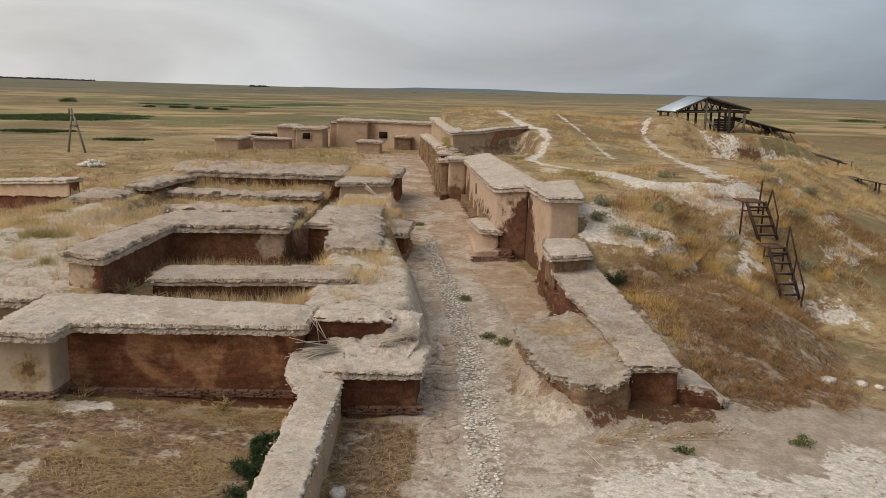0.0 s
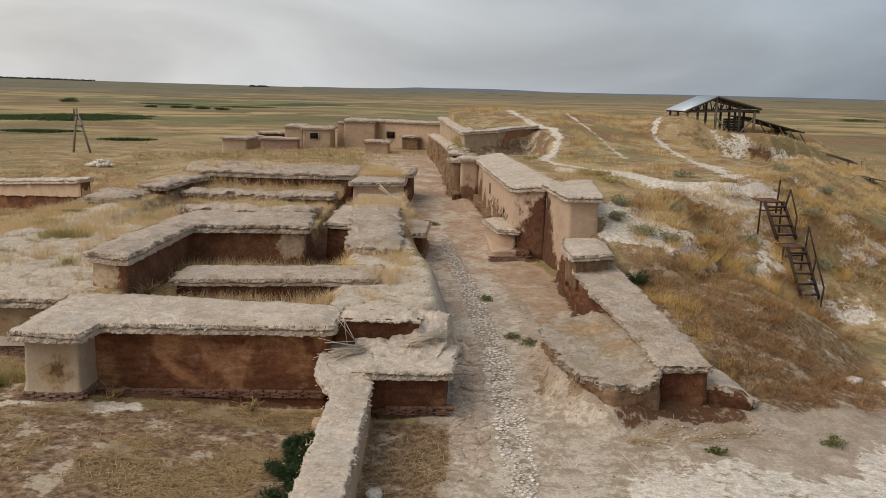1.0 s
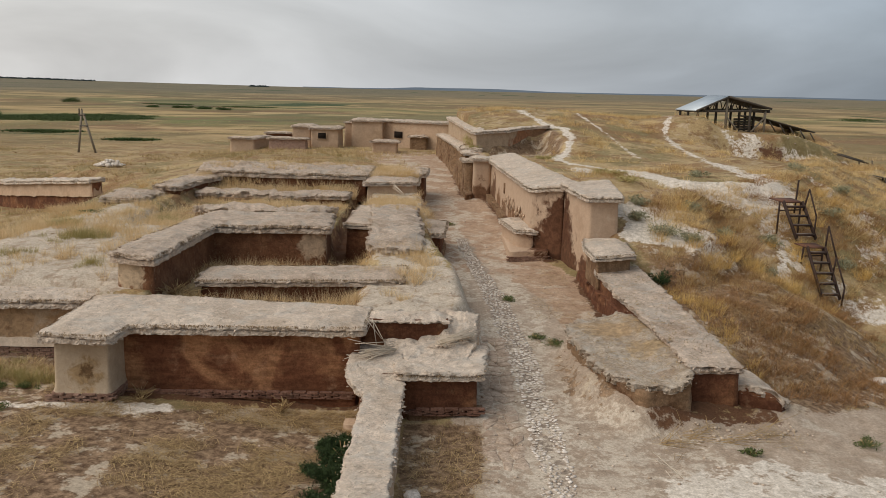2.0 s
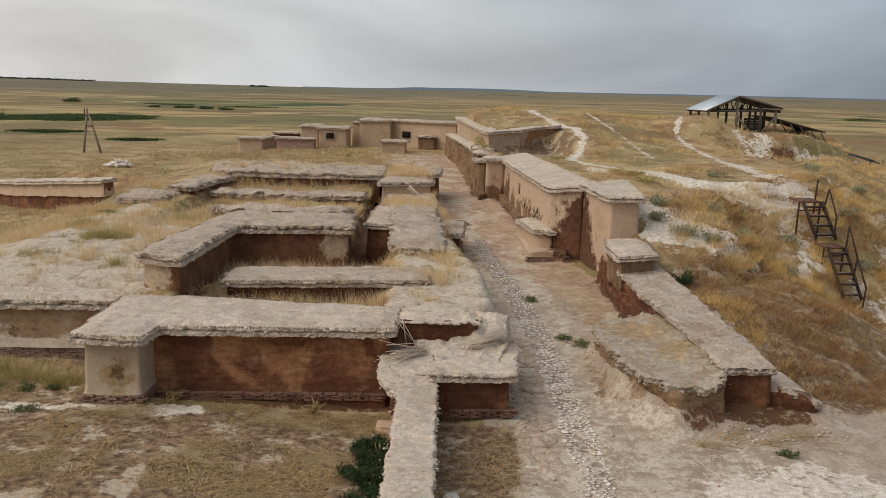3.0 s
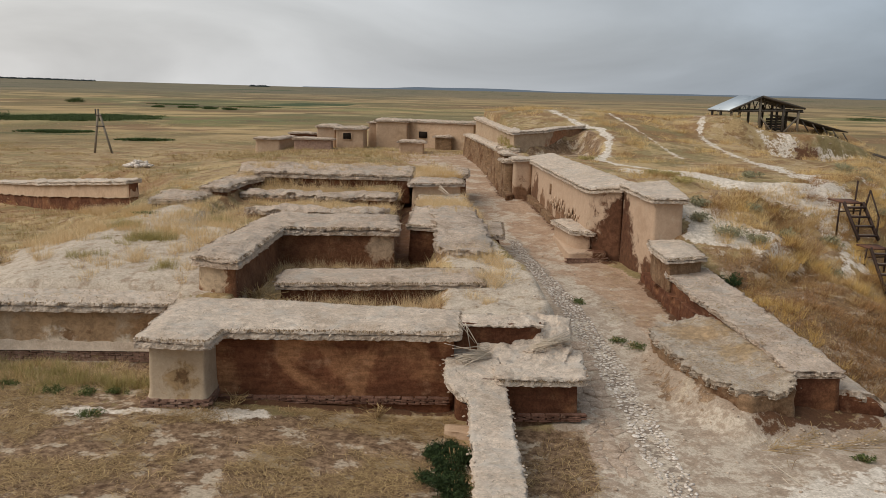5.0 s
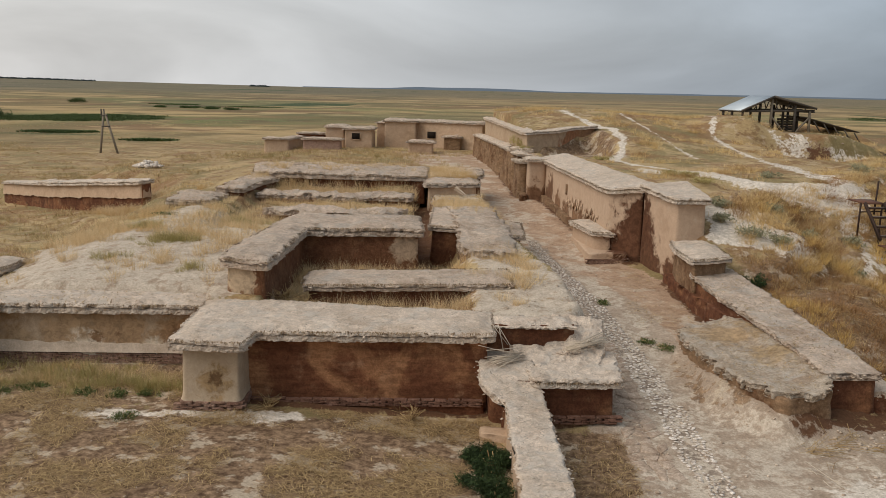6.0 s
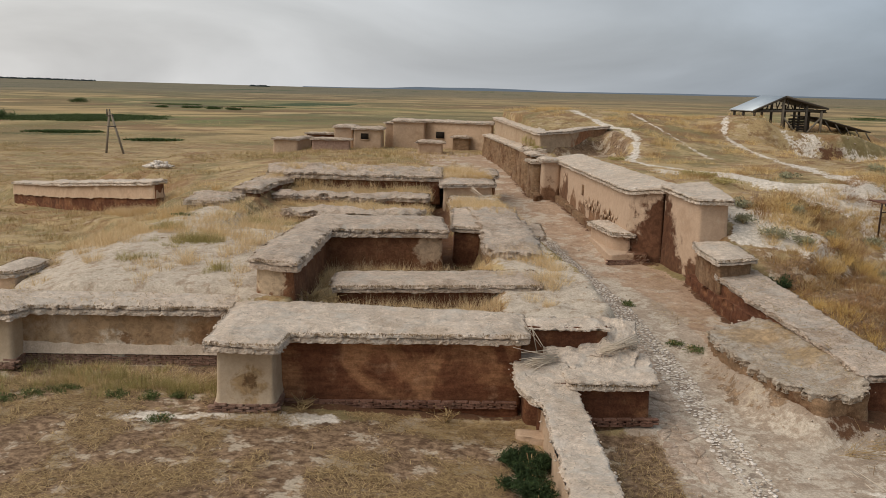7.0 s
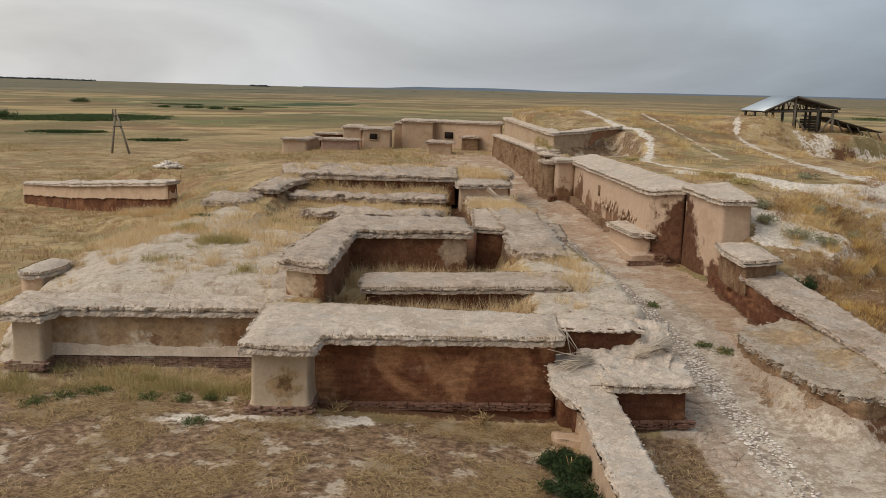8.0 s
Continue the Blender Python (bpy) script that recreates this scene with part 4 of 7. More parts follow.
def wall(name, label, poly, z0, z1, cap=0.22, over=0.11, material=None, cap_material=None, cap_poly=None, rag=0.05, lump=0.035, step=0.09, category="wall", group="ruined walls", eaten=0.0, layered=True, split=0.05, lump_size=0.2):
    mid = (sum(p[0] for p in poly) / len(poly), sum(p[1] for p in poly) / len(poly))
    ob = thing(name, (*mid, z0), label, category, group)
    body(ob, poly, z0, z1 - cap * 0.8, material or M_PLASTER, rag=0.015 + eaten, side=0.015 + eaten * 0.5)
    capping(ob, cap_poly or widen(poly, over), z1 - cap, z1, cap_material, step, rag, lump, layered=layered, split=split, lump_size=lump_size)
    return ob


def widen(poly, d):
    """The outline moved outwards by d."""
    n, out = len(poly), []
    area = sum(a[0] * b[1] - b[0] * a[1] for a, b in zip(poly, poly[1:] + poly[:1]))
    s = 1 if area > 0 else -1
    for i in range(n):
        p0, p1, p2 = Vector(poly[i - 1]), Vector(poly[i]), Vector(poly[(i + 1) % n])
        a, b = (p1 - p0).normalized(), (p2 - p1).normalized()
        na, nb = Vector((a.y, -a.x)) * s, Vector((b.y, -b.x)) * s
        k = na + nb
        k = k / max(k.length_squared / 2, 0.5)
        out.append(tuple(p1 + k * d))
    return out


def brick_mesh():
    """Worn bricks 0.27 x 0.12 x 0.05 m, four shapes shared by all."""
    if not BRICK_MESHES:
        r = random.Random(4)
        for k in range(4):
            bm = bmesh.new()
            bmesh.ops.create_cube(bm, size=1.0)
            bmesh.ops.bevel(bm, geom=bm.edges[:], offset=0.08, segments=1, affect="EDGES")
            for v in bm.verts:
                v.co = Vector((v.co.x * 0.27, v.co.y * 0.12, v.co.z * 0.052)) + Vector((r.uniform(-1, 1) * 0.006, r.uniform(-1, 1) * 0.008, r.uniform(-1, 1) * 0.004))
            me = bpy.data.meshes.new("brick")
            bm.to_mesh(me)
            bm.free()
            me.materials.append(M_BRICK)
            BRICK_MESHES.append(me)
        for me in BRICK_MESHES[:4]:
            worn = me.copy()
            worn.materials[0] = M_BRICK_DARK
            BRICK_MESHES.append(worn)
    return BRICK_MESHES


def bricks(parent, a, b, z, courses, seed=1, dark=False, thick=1.0, lost=0.06):
    """Courses of bricks along the plan line a to b, their faces on it."""
    r = random.Random(seed)
    a, b = Vector((*a, 0)), Vector((*b, 0))
    d = b - a
    count = max(1, round(d.length / 0.28))
    turn = math.atan2(d.y, d.x)
    back = Vector((-d.y, d.x, 0)).normalized() * 0.055
    base = Vector(parent.location)
    for c in range(courses):
        for i in range(count + (c % 2)):
            f = (i + (0.5 if c % 2 == 0 else 0.0)) / count
            if r.random() < lost * 0.4 + (0.15 if c == courses - 1 and lost > 0.1 else 0):
                continue
            at = a + d * min(max(f, 0.02), 0.98) + back * r.uniform(0.9, 1.15) + Vector((0, 0, z + 0.03 + c * 0.06 * thick + r.uniform(-0.006, 0.006)))
            ob = new("brick", r.choice(brick_mesh()[4:] if dark else brick_mesh()[:4]))
            ob.parent = parent
            ob.matrix_basis = Matrix.Translation(at - base) @ Matrix.Rotation(turn + r.uniform(-0.05, 0.05), 4, "Z") @ Matrix.Rotation(r.gauss(0, 0.025), 4, "Y") @ Matrix.Diagonal((r.uniform(0.88, 1.04), 1, thick * r.uniform(0.95, 1.15), 1))


# near wall: plastered pier, dark recessed face, heavy capping
M_PIER = earth("pier_plaster", (0.47, 0.37, 0.26), (0.41, 0.31, 0.21), (0.52, 0.42, 0.31), 0.5, 0.75, 0.8, 0.0, 0.2, spots=(((-8.32, 17.15, 0.56), 0.37, (0.3, 0.205, 0.11)), ((-8.27, 17.15, 0.64), 0.17, (0.15, 0.09, 0.045))), mottle=0.25, soft=0.6)
near_wall = thing("near_wall", (-6, 18.6, -0.3), "low mud wall with dark recessed face and straw capping", "wall", "ruined walls")
body(near_wall, [(-8.93, 17.22), (-7.83, 17.22), (-7.8, 18.4), (-8.95, 18.4)], 0.17, 1.38, M_PIER, 0.055, 0.006, "pier", "pale plastered pier with a worn brown stain", 0.012, FLARED_SIDE)
body(near_wall, [(-8.0, 18.05), (-2.85, 18.2), (-2.85, 19.5), (-8.85, 20.2), (-8.9, 18.2)], -0.5, 1.38, M_FACE, 0.08, 0.015, "recessed_face", "dark brown damp mud face", 0.02)
body(near_wall, [(-7.85, 17.88), (-2.9, 18.02), (-2.9, 18.4), (-7.85, 18.3)], -0.5, -0.1, M_FACE, 0.08, 0.03, "footing", "", 0.02)
body(near_wall, [(-9.0, 17.16), (-7.76, 17.16), (-7.74, 18.2), (-9.0, 18.2)], -0.4, 0.19, M_BRICK, 0.1, 0.01, "pier_footing")
capping(near_wall, [(-9.12, 17.02), (-7.7, 16.93), (-7.6, 17.8), (-2.74, 17.98), (-2.72, 19.75), (-5.8, 20.25), (-9.25, 20.6)], 1.27, 1.55, None, 0.06, 0.05, 0.035)
bricks(near_wall, (-9.0, 17.1), (-7.76, 17.1), -0.06, 5, 3, False, 0.8, 0.12)
bricks(near_wall, (-7.72, 17.12), (-7.72, 17.85), -0.06, 5, 4, False, 0.8, 0.12)
bricks(near_wall, (-7.7, 17.79), (-2.95, 17.93), -0.11, 4, 5, True, 0.62, 0.07)

# wall further back to the west, with its corner pier
left_wall = thing("plastered_wall", (-11.8, 20.4, -0.2), "low plastered mud wall with peeling patches and straw capping", "wall", "ruined walls")
M_PEEL = earth("peeling_plaster", (0.43, 0.33, 0.23), (0.3, 0.19, 0.1), (0.5, 0.42, 0.33), 0.49, 0.62, 0.75, 0.0, 0.3, mottle=0.5, spots=(((-11.2, 20.1, 0.75), 0.75, (0.32, 0.21, 0.12)), ((-12.4, 20.1, 0.72), 0.55, (0.34, 0.23, 0.135)), ((-9.9, 20.1, 0.7), 0.5, (0.28, 0.17, 0.09)), ((-13.5, 20.1, 0.5), 0.35, (0.34, 0.24, 0.145)), ((-11.9, 20.05, 0.35), 0.42, (0.55, 0.47, 0.37)), ((-10.4, 20.05, 0.38), 0.3, (0.52, 0.44, 0.34)), ((-13.2, 20.05, 0.42), 0.09, (0.17, 0.1, 0.055)), ((-11.75, 20.05, 0.62), 0.15, (0.2, 0.12, 0.065)), ((-11.25, 20.05, 0.7), 0.08, (0.17, 0.1, 0.055)), ((-10.15, 20.05, 0.42), 0.12, (0.18, 0.11, 0.06)), ((-9.9, 20.05, 0.72), 0.2, (0.2, 0.115, 0.06))), soft=0.7)
body(left_wall, [(-14.72, 19.5), (-14.08, 19.5), (-14.05, 20.6), (-14.75, 20.6)], 0.2, 1.28, M_PIER, 0.055, 0.006, "pier", "", 0.012, FLARED_SIDE)
body(left_wall, [(-14.4, 20.02), (-8.85, 20.2), (-8.85, 20.9), (-14.7, 20.9)], -0.3, 1.28, M_PEEL, 0.1, 0.012)
capping(left_wall, [(-15.0, 19.32), (-13.95, 19.22), (-13.82, 19.86), (-8.9, 20.05), (-8.9, 21.3), (-15.2, 21.3)], 1.2, 1.5, M_CAP, 0.06, 0.06, 0.05, split=0.11)
def band_top(x, y):
    return 0.52 + 0.13 * fbm(x, y * 0, 1.1, 5, 91, 0.7)


M_BAND = earth("pale_plaster_band", (0.58, 0.475, 0.37), (0.48, 0.38, 0.28), (0.66, 0.565, 0.46), 0.5, 0.7, 1.2, 0.3, 0.4, mottle=0.5)
body(left_wall, [(-14.05, 19.975), (-8.95, 20.135), (-8.95, 20.4), (-14.05, 20.3)], 0.27, band_top, M_BAND, 0.05, 0.012, "plaster_band", "pale lower plaster with a broken edge", 0.012)
bricks(left_wall, (-14.8, 19.44), (-14.02, 19.44), 0.02, 5, 7, False, 0.8, 0.12)
bricks(left_wall, (-14.0, 19.46), (-14.0, 19.98), 0.02, 5, 8, False, 0.8, 0.12)
bricks(left_wall, (-14.0, 19.96), (-9.0, 20.12), 0.0, 5, 9, False, 0.8, 0.1)

wall("rounded_wall_end", "rounded end of a buried wall with pale capping", [(-16.1, 23.0), (-15.85, 22.65), (-15.5, 22.7), (-15.3, 23.3), (-15.3, 24.3), (-16.0, 24.5)], 0.4, 1.64, 0.24, 0.05, M_PLASTER, M_CAP, rag=0.08)
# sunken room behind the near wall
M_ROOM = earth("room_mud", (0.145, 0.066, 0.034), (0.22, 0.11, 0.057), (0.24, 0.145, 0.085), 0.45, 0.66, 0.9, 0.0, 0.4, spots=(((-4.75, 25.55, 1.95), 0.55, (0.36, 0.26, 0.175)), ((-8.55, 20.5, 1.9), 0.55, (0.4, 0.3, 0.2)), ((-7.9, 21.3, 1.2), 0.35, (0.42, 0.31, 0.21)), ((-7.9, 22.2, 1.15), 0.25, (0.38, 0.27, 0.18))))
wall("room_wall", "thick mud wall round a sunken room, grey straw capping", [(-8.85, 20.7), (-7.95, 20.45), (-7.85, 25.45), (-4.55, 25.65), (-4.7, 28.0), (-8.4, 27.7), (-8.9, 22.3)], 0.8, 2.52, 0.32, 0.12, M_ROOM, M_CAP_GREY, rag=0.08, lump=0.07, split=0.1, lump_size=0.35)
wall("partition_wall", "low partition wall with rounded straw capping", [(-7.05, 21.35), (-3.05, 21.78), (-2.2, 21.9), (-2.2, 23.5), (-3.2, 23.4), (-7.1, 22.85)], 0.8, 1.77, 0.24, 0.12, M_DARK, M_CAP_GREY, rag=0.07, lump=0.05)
# walls of the rooms further back
# solid end in dark colour, painted for the shade of a niche
wall("end_wall", "stub of mud wall with a niche's shade painted as its dark end", [(-4.15, 28.0), (-3.35, 27.75), (-3.2, 31), (-4.1, 32.3)], 0.9, 2.26, 0.24, 0.1, M_DARK, M_CAP_GREY, rag=0.09, lump=0.05, split=0.12)
central_plan = [(-3.25, 25.15), (-2.6, 24.9), (-1.7, 25.1), (-1.75, 27.2), (-1.95, 30), (-2.25, 34), (-2.4, 39.2), (-4.3, 39.2), (-4.05, 33.5), (-3.45, 30.0), (-3.35, 27.5)]


def central_top(x, y):
    """Worn down towards the sunken room."""
    return 1.98 + 0.32 * ease((y - 25.0) / 3.2) - 0.16 * ease((x + 2.25 + 0.02 * (y - 25)) / 0.7) - 0.62 * ease((y - 31) / 5.5) + 0.12 * fbm(x, y, 1.1, 3, 68)


central = thing("central_wall", (-2.7, 32, 1.2), "eroded thick wall crumbling into grass beside the street", "wall", "ruined walls")
body(central, central_plan, 0.9, lambda x, y: central_top(x, y) - 0.2, M_EARTH, 0.1, 0.08, "wall_body", "", 0.06)
capping(central, central_plan, lambda x, y: central_top(x, y) - 0.3, central_top, M_CAP_GREY, 0.08, 0.22, 0.07, layered=False, split=0.16, lump_size=0.45)
street_stub = wall("street_stub", "small eroded wall stub beside the street", [(-1.95, 30.2), (-1.2, 30.2), (-1.1, 33.0), (-1.95, 33.2)], 0.2, 1.64, 0.22, 0.13, M_DARK, M_CAP_GREY, rag=0.12, lump=0.06, split=0.14)
body(street_stub, [(-1.9, 29.95), (-1.12, 29.95), (-1.0, 33.2), (-1.9, 33.2)], 0.1, 0.82, M_EARTH, 0.1, 0.04, "footing", "", 0.04)
wall("gate_block", "mud block with reed roof edge and dry grass", [(-4.5, 39.3), (-2.4, 39.8), (-2.45, 46), (-4.55, 46)], 0.9, 2.38, 0.24, 0.14, M_PLASTER, M_CAP_GREY, rag=0.08, lump=0.08, split=0.1, lump_size=0.45)
wall("gate_pier", "dark earthen pier with shaggy capping beside the street", [(-2.6, 42.6), (-2.1, 42.7), (-2.05, 45.8), (-2.6, 45.8)], 0.4, 2.5, 0.26, 0.12, M_DARK, M_CAP_GREY, rag=0.12, lump=0.08, split=0.12)
wall("long_back_wall", "long low wall with shaggy grey capping", [(-12.5, 41.5), (-9, 41.0), (-4.75, 41.0), (-4.75, 45.8), (-9, 46.3), (-13.2, 45.8)], 1.2, 2.55, 0.32, 0.12, M_DARK, M_CAP_GREY, rag=0.16, lump=0.2, split=0.16, lump_size=0.8)
wall("stepped_wall", "eroded stepped wall edge with grey capping", [(-13.0, 36.6), (-12.0, 36.5), (-12.0, 38.6), (-11.5, 41.4), (-12.9, 41.4)], 1.3, 2.32, 0.26, 0.1, M_DARK, M_CAP_GREY, rag=0.24, lump=0.1, split=0.16, lump_size=0.4)
wall("stepped_wall", "lower eroded step of a grey wall edge", [(-14.3, 34.2), (-12.9, 34.0), (-12.7, 36.4), (-14.4, 36.9)], 1.2, 2.1, 0.26, 0.1, M_DARK, M_CAP_GREY, rag=0.24, lump=0.1, split=0.16, lump_size=0.4)
wall("cross_wall", "crumbled cross wall with lumpy grey top", [(-11.8, 37.9), (-9, 37.3), (-6.2, 37.6), (-6.2, 39.0), (-9, 38.9), (-11.6, 39.5)], 1.0, 1.95, 0.3, -0.02, M_EARTH, M_CAP_GREY, rag=0.42, eaten=0.2, lump=0.2, split=0.2, layered=False, lump_size=0.6)
# solid body; the hollow's shade is put into its dark colour
wall("cross_wall_end", "straw-capped end of a cross wall, hollow below painted dark", [(-6.35, 37.3), (-5.3, 37.3), (-5.25, 38.9), (-6.4, 39.0)], 1.0, 1.98, 0.24, 0.1, M_DARK, M_CAP_GREY, rag=0.15, lump=0.1, split=0.14, lump_size=0.4)
wall("crumbled_wall", "crumbled remnant of a low mud wall", [(-10.4, 33.0), (-8.2, 32.5), (-6.0, 32.4), (-5.3, 32.8), (-5.4, 34.6), (-8.2, 34.2), (-10.4, 34.2)], 1.3, 1.9, 0.28, -0.05, M_EARTH, M_CAP_GREY, rag=0.45, eaten=0.2, lump=0.2, split=0.2, layered=False, lump_size=0.6)
wall("crumbled_wall", "crumbled remnant of a low mud wall in dry grass", [(-8.6, 29.6), (-6.9, 29.4), (-5.4, 29.7), (-5.4, 31.2), (-8.4, 31.0)], 1.3, 1.98, 0.28, -0.05, M_EARTH, M_CAP_GREY, rag=0.4, eaten=0.2, lump=0.18, split=0.2, layered=False, lump_size=0.6)

# block and low spine wall at the head of the street
front_block = thing("street_block", (-1.4, 17.9, -0.3), "low mud block with a hollow's shade painted under its straw capping", "wall", "ruined walls")
# no real hollow here: the block's dark colour paints its shade
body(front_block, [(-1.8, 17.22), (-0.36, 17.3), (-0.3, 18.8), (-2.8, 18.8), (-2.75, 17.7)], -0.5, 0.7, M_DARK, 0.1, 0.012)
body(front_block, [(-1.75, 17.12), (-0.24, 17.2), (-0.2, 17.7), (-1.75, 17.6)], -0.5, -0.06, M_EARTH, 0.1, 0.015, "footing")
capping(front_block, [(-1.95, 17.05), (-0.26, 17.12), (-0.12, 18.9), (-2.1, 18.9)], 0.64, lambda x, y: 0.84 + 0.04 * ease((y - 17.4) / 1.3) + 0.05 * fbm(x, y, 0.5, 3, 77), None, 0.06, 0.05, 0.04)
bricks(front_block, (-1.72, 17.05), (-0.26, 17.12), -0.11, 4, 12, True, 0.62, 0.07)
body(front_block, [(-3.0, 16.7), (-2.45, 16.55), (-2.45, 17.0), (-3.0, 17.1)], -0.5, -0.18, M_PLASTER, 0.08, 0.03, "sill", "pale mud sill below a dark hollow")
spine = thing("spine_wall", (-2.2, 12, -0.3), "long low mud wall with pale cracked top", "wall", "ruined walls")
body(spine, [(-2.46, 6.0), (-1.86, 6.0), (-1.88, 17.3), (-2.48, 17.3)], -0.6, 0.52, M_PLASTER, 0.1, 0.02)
# dark colour adds to the shade under the overhanging top
body(spine, [(-2.5, 17.3), (-1.9, 17.2), (-1.9, 18.7), (-2.5, 18.7)], -0.5, 0.72, M_DARK, 0.1, 0.03, "hollow_face", "dark face with the hollow's shade in its colour")
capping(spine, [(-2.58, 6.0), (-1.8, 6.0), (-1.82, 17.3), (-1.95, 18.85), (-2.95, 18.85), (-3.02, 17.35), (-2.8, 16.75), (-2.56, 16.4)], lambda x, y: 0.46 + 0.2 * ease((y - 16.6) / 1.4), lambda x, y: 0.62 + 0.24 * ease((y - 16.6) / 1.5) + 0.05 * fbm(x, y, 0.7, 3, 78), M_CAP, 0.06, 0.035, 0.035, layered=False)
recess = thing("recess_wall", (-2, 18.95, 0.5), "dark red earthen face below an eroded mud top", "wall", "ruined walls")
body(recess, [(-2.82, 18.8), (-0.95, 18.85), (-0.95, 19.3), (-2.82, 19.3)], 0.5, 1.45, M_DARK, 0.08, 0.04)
capping(recess, [(-2.8, 18.75), (-1.9, 18.7), (-0.95, 18.8), (-0.75, 19.6), (-2.8, 19.6)], 1.4, 1.52, M_CAP, 0.06, 0.12, 0.05, layered=False)

body(recess, [(-0.95, 18.75), (-0.3, 18.8), (-0.25, 19.4), (-0.95, 19.4)], 0.5, 1.0, M_PLASTER, 0.07, 0.03, "side_face", "small pale plaster face")
capping(recess, [(-1.55, 18.5), (-1.2, 18.35), (-0.85, 18.4), (-0.75, 18.7), (-0.35, 18.72), (-0.25, 19.5), (-1.3, 19.8)], 0.8, lambda x, y: 1.0 + 0.5 * ease((y - 18.45) / 0.9) * ease((x + 1.75) / 0.5) + 0.12 * fbm(x, y, 0.3, 4, 79), M_CAP, 0.05, 0.12, 0.07, name="rubble_lump", layered=False)
capping(recess, [(-2.2, 18.05), (-1.6, 17.75), (-0.5, 17.9), (-0.3, 18.6), (-1.2, 18.75), (-2.3, 18.7)], 0.7, lambda x, y: 0.84 + 0.2 * ease((y - 17.9) / 0.9) + 0.1 * fbm(x, y, 0.35, 4, 80), M_CAP, 0.05, 0.14, 0.07, name="rubble_lump", layered=False)

# east side of the street
M_WORN_TOP = earth("worn_platform_top", (0.5, 0.42, 0.33), (0.39, 0.295, 0.21), (0.59, 0.515, 0.425), 0.46, 0.68, 1.1, 0.5, 1.0, mottle=0.9, fibre=0.25, spots=(((3.1, 21.2, 0.66), 0.7, (0.4, 0.28, 0.165)), ((3.75, 19.6, 0.66), 0.55, (0.4, 0.29, 0.175)), ((4.2, 21.6, 0.7), 0.7, (0.38, 0.27, 0.16))), soft=0.8)
platform_plan = [(2.2, 22.0), (2.05, 20.9), (2.12, 20.2), (2.2, 19.2), (2.3, 18.6), (2.42, 18.1), (2.8, 17.5), (3.1, 17.12), (3.6, 17.2), (4.02, 17.3), (4.3, 18.3), (4.2, 20), (3.9, 22.3), (3.2, 22.7)]


def platform_top(x, y):
    """The platform rises a little where it meets the boundary wall."""
    return 0.6 + 0.14 * ease((x - 3.3 + (y - 19) * 0.08) / 0.7) + 0.02 * np.clip(y - 18, 0, 4) + 0.04 * fbm(x, y, 0.8, 3, 70)


platform = thing("ruined_platform", (3.2, 20, -0.5), "broken mud platform with crumbling edge", "wall", "ruined walls")
body(platform, platform_plan, -0.6, lambda x, y: platform_top(x, y) - 0.1, M_EARTH, 0.08, 0.1, "wall_body", "", 0.07)
capping(platform, platform_plan, lambda x, y: platform_top(x, y) - 0.17, platform_top, M_WORN_TOP, 0.055, 0.26, 0.06, layered=False, split=0.2, lump_size=0.3)
def boundary_top(x, y):
    """The boundary wall climbs gently towards the blocks."""
    return 0.8 + 0.062 * np.clip(y - 18, 0, 9) + 0.02 * fbm(x, y, 0.9, 3, 76)


boundary = thing("boundary_wall", (4.6, 22, -0.4), "low boundary wall with smooth pale top and dark end", "wall", "ruined walls")
boundary_plan = [(3.5, 25.7), (3.68, 23.5), (3.98, 21.4), (4.24, 18.6), (4.22, 17.98), (5.25, 18.02), (5.2, 19.4), (4.98, 22.5), (4.7, 26.2)]
body(boundary, boundary_plan, -0.6, lambda x, y: boundary_top(x, y) - 0.1, M_DARK)
capping(boundary, widen(boundary_plan, 0.08), lambda x, y: boundary_top(x, y) - 0.15, boundary_top, M_CAP_GREY, 0.06, 0.1, 0.045, layered=False, split=0.1)
body(boundary, [(3.3, 28.3), (3.65, 28.4), (3.95, 22.8), (3.6, 22.7), (3.35, 25.6)], 0.0, 0.75, M_DARK, 0.1, 0.08, "earth_bank", "dark damp earth bank", 0.06)
def stub_top(x, y):
    return 0.34 - 0.4 * ease((x - 5.7) / 0.9) + 0.06 * fbm(x, y, 0.4, 3, 73)


stub = thing("broken_stub", (5.8, 18.5, -0.6), "broken wall end crumbling into the grass", "wall", "ruined walls")
stub_plan = [(5.25, 18.2), (5.7, 18.05), (6.2, 17.95), (6.5, 18.4), (6.2, 19.0), (5.5, 19.6)]
body(stub, stub_plan, -0.8, lambda x, y: stub_top(x, y) - 0.08, M_DARK, 0.08, 0.06, side=0.05)
capping(stub, stub_plan, lambda x, y: stub_top(x, y) - 0.2, stub_top, M_CAP, 0.06, 0.08, 0.05, layered=False)
wall("stepped_block", "stepped mud block with straw capping", [(3.42, 25.4), (4.45, 25.85), (4.6, 28.4), (3.6, 28.4), (3.4, 27.2)], 0.0, 1.84, 0.22, 0.13, M_EARTH, M_CAP)
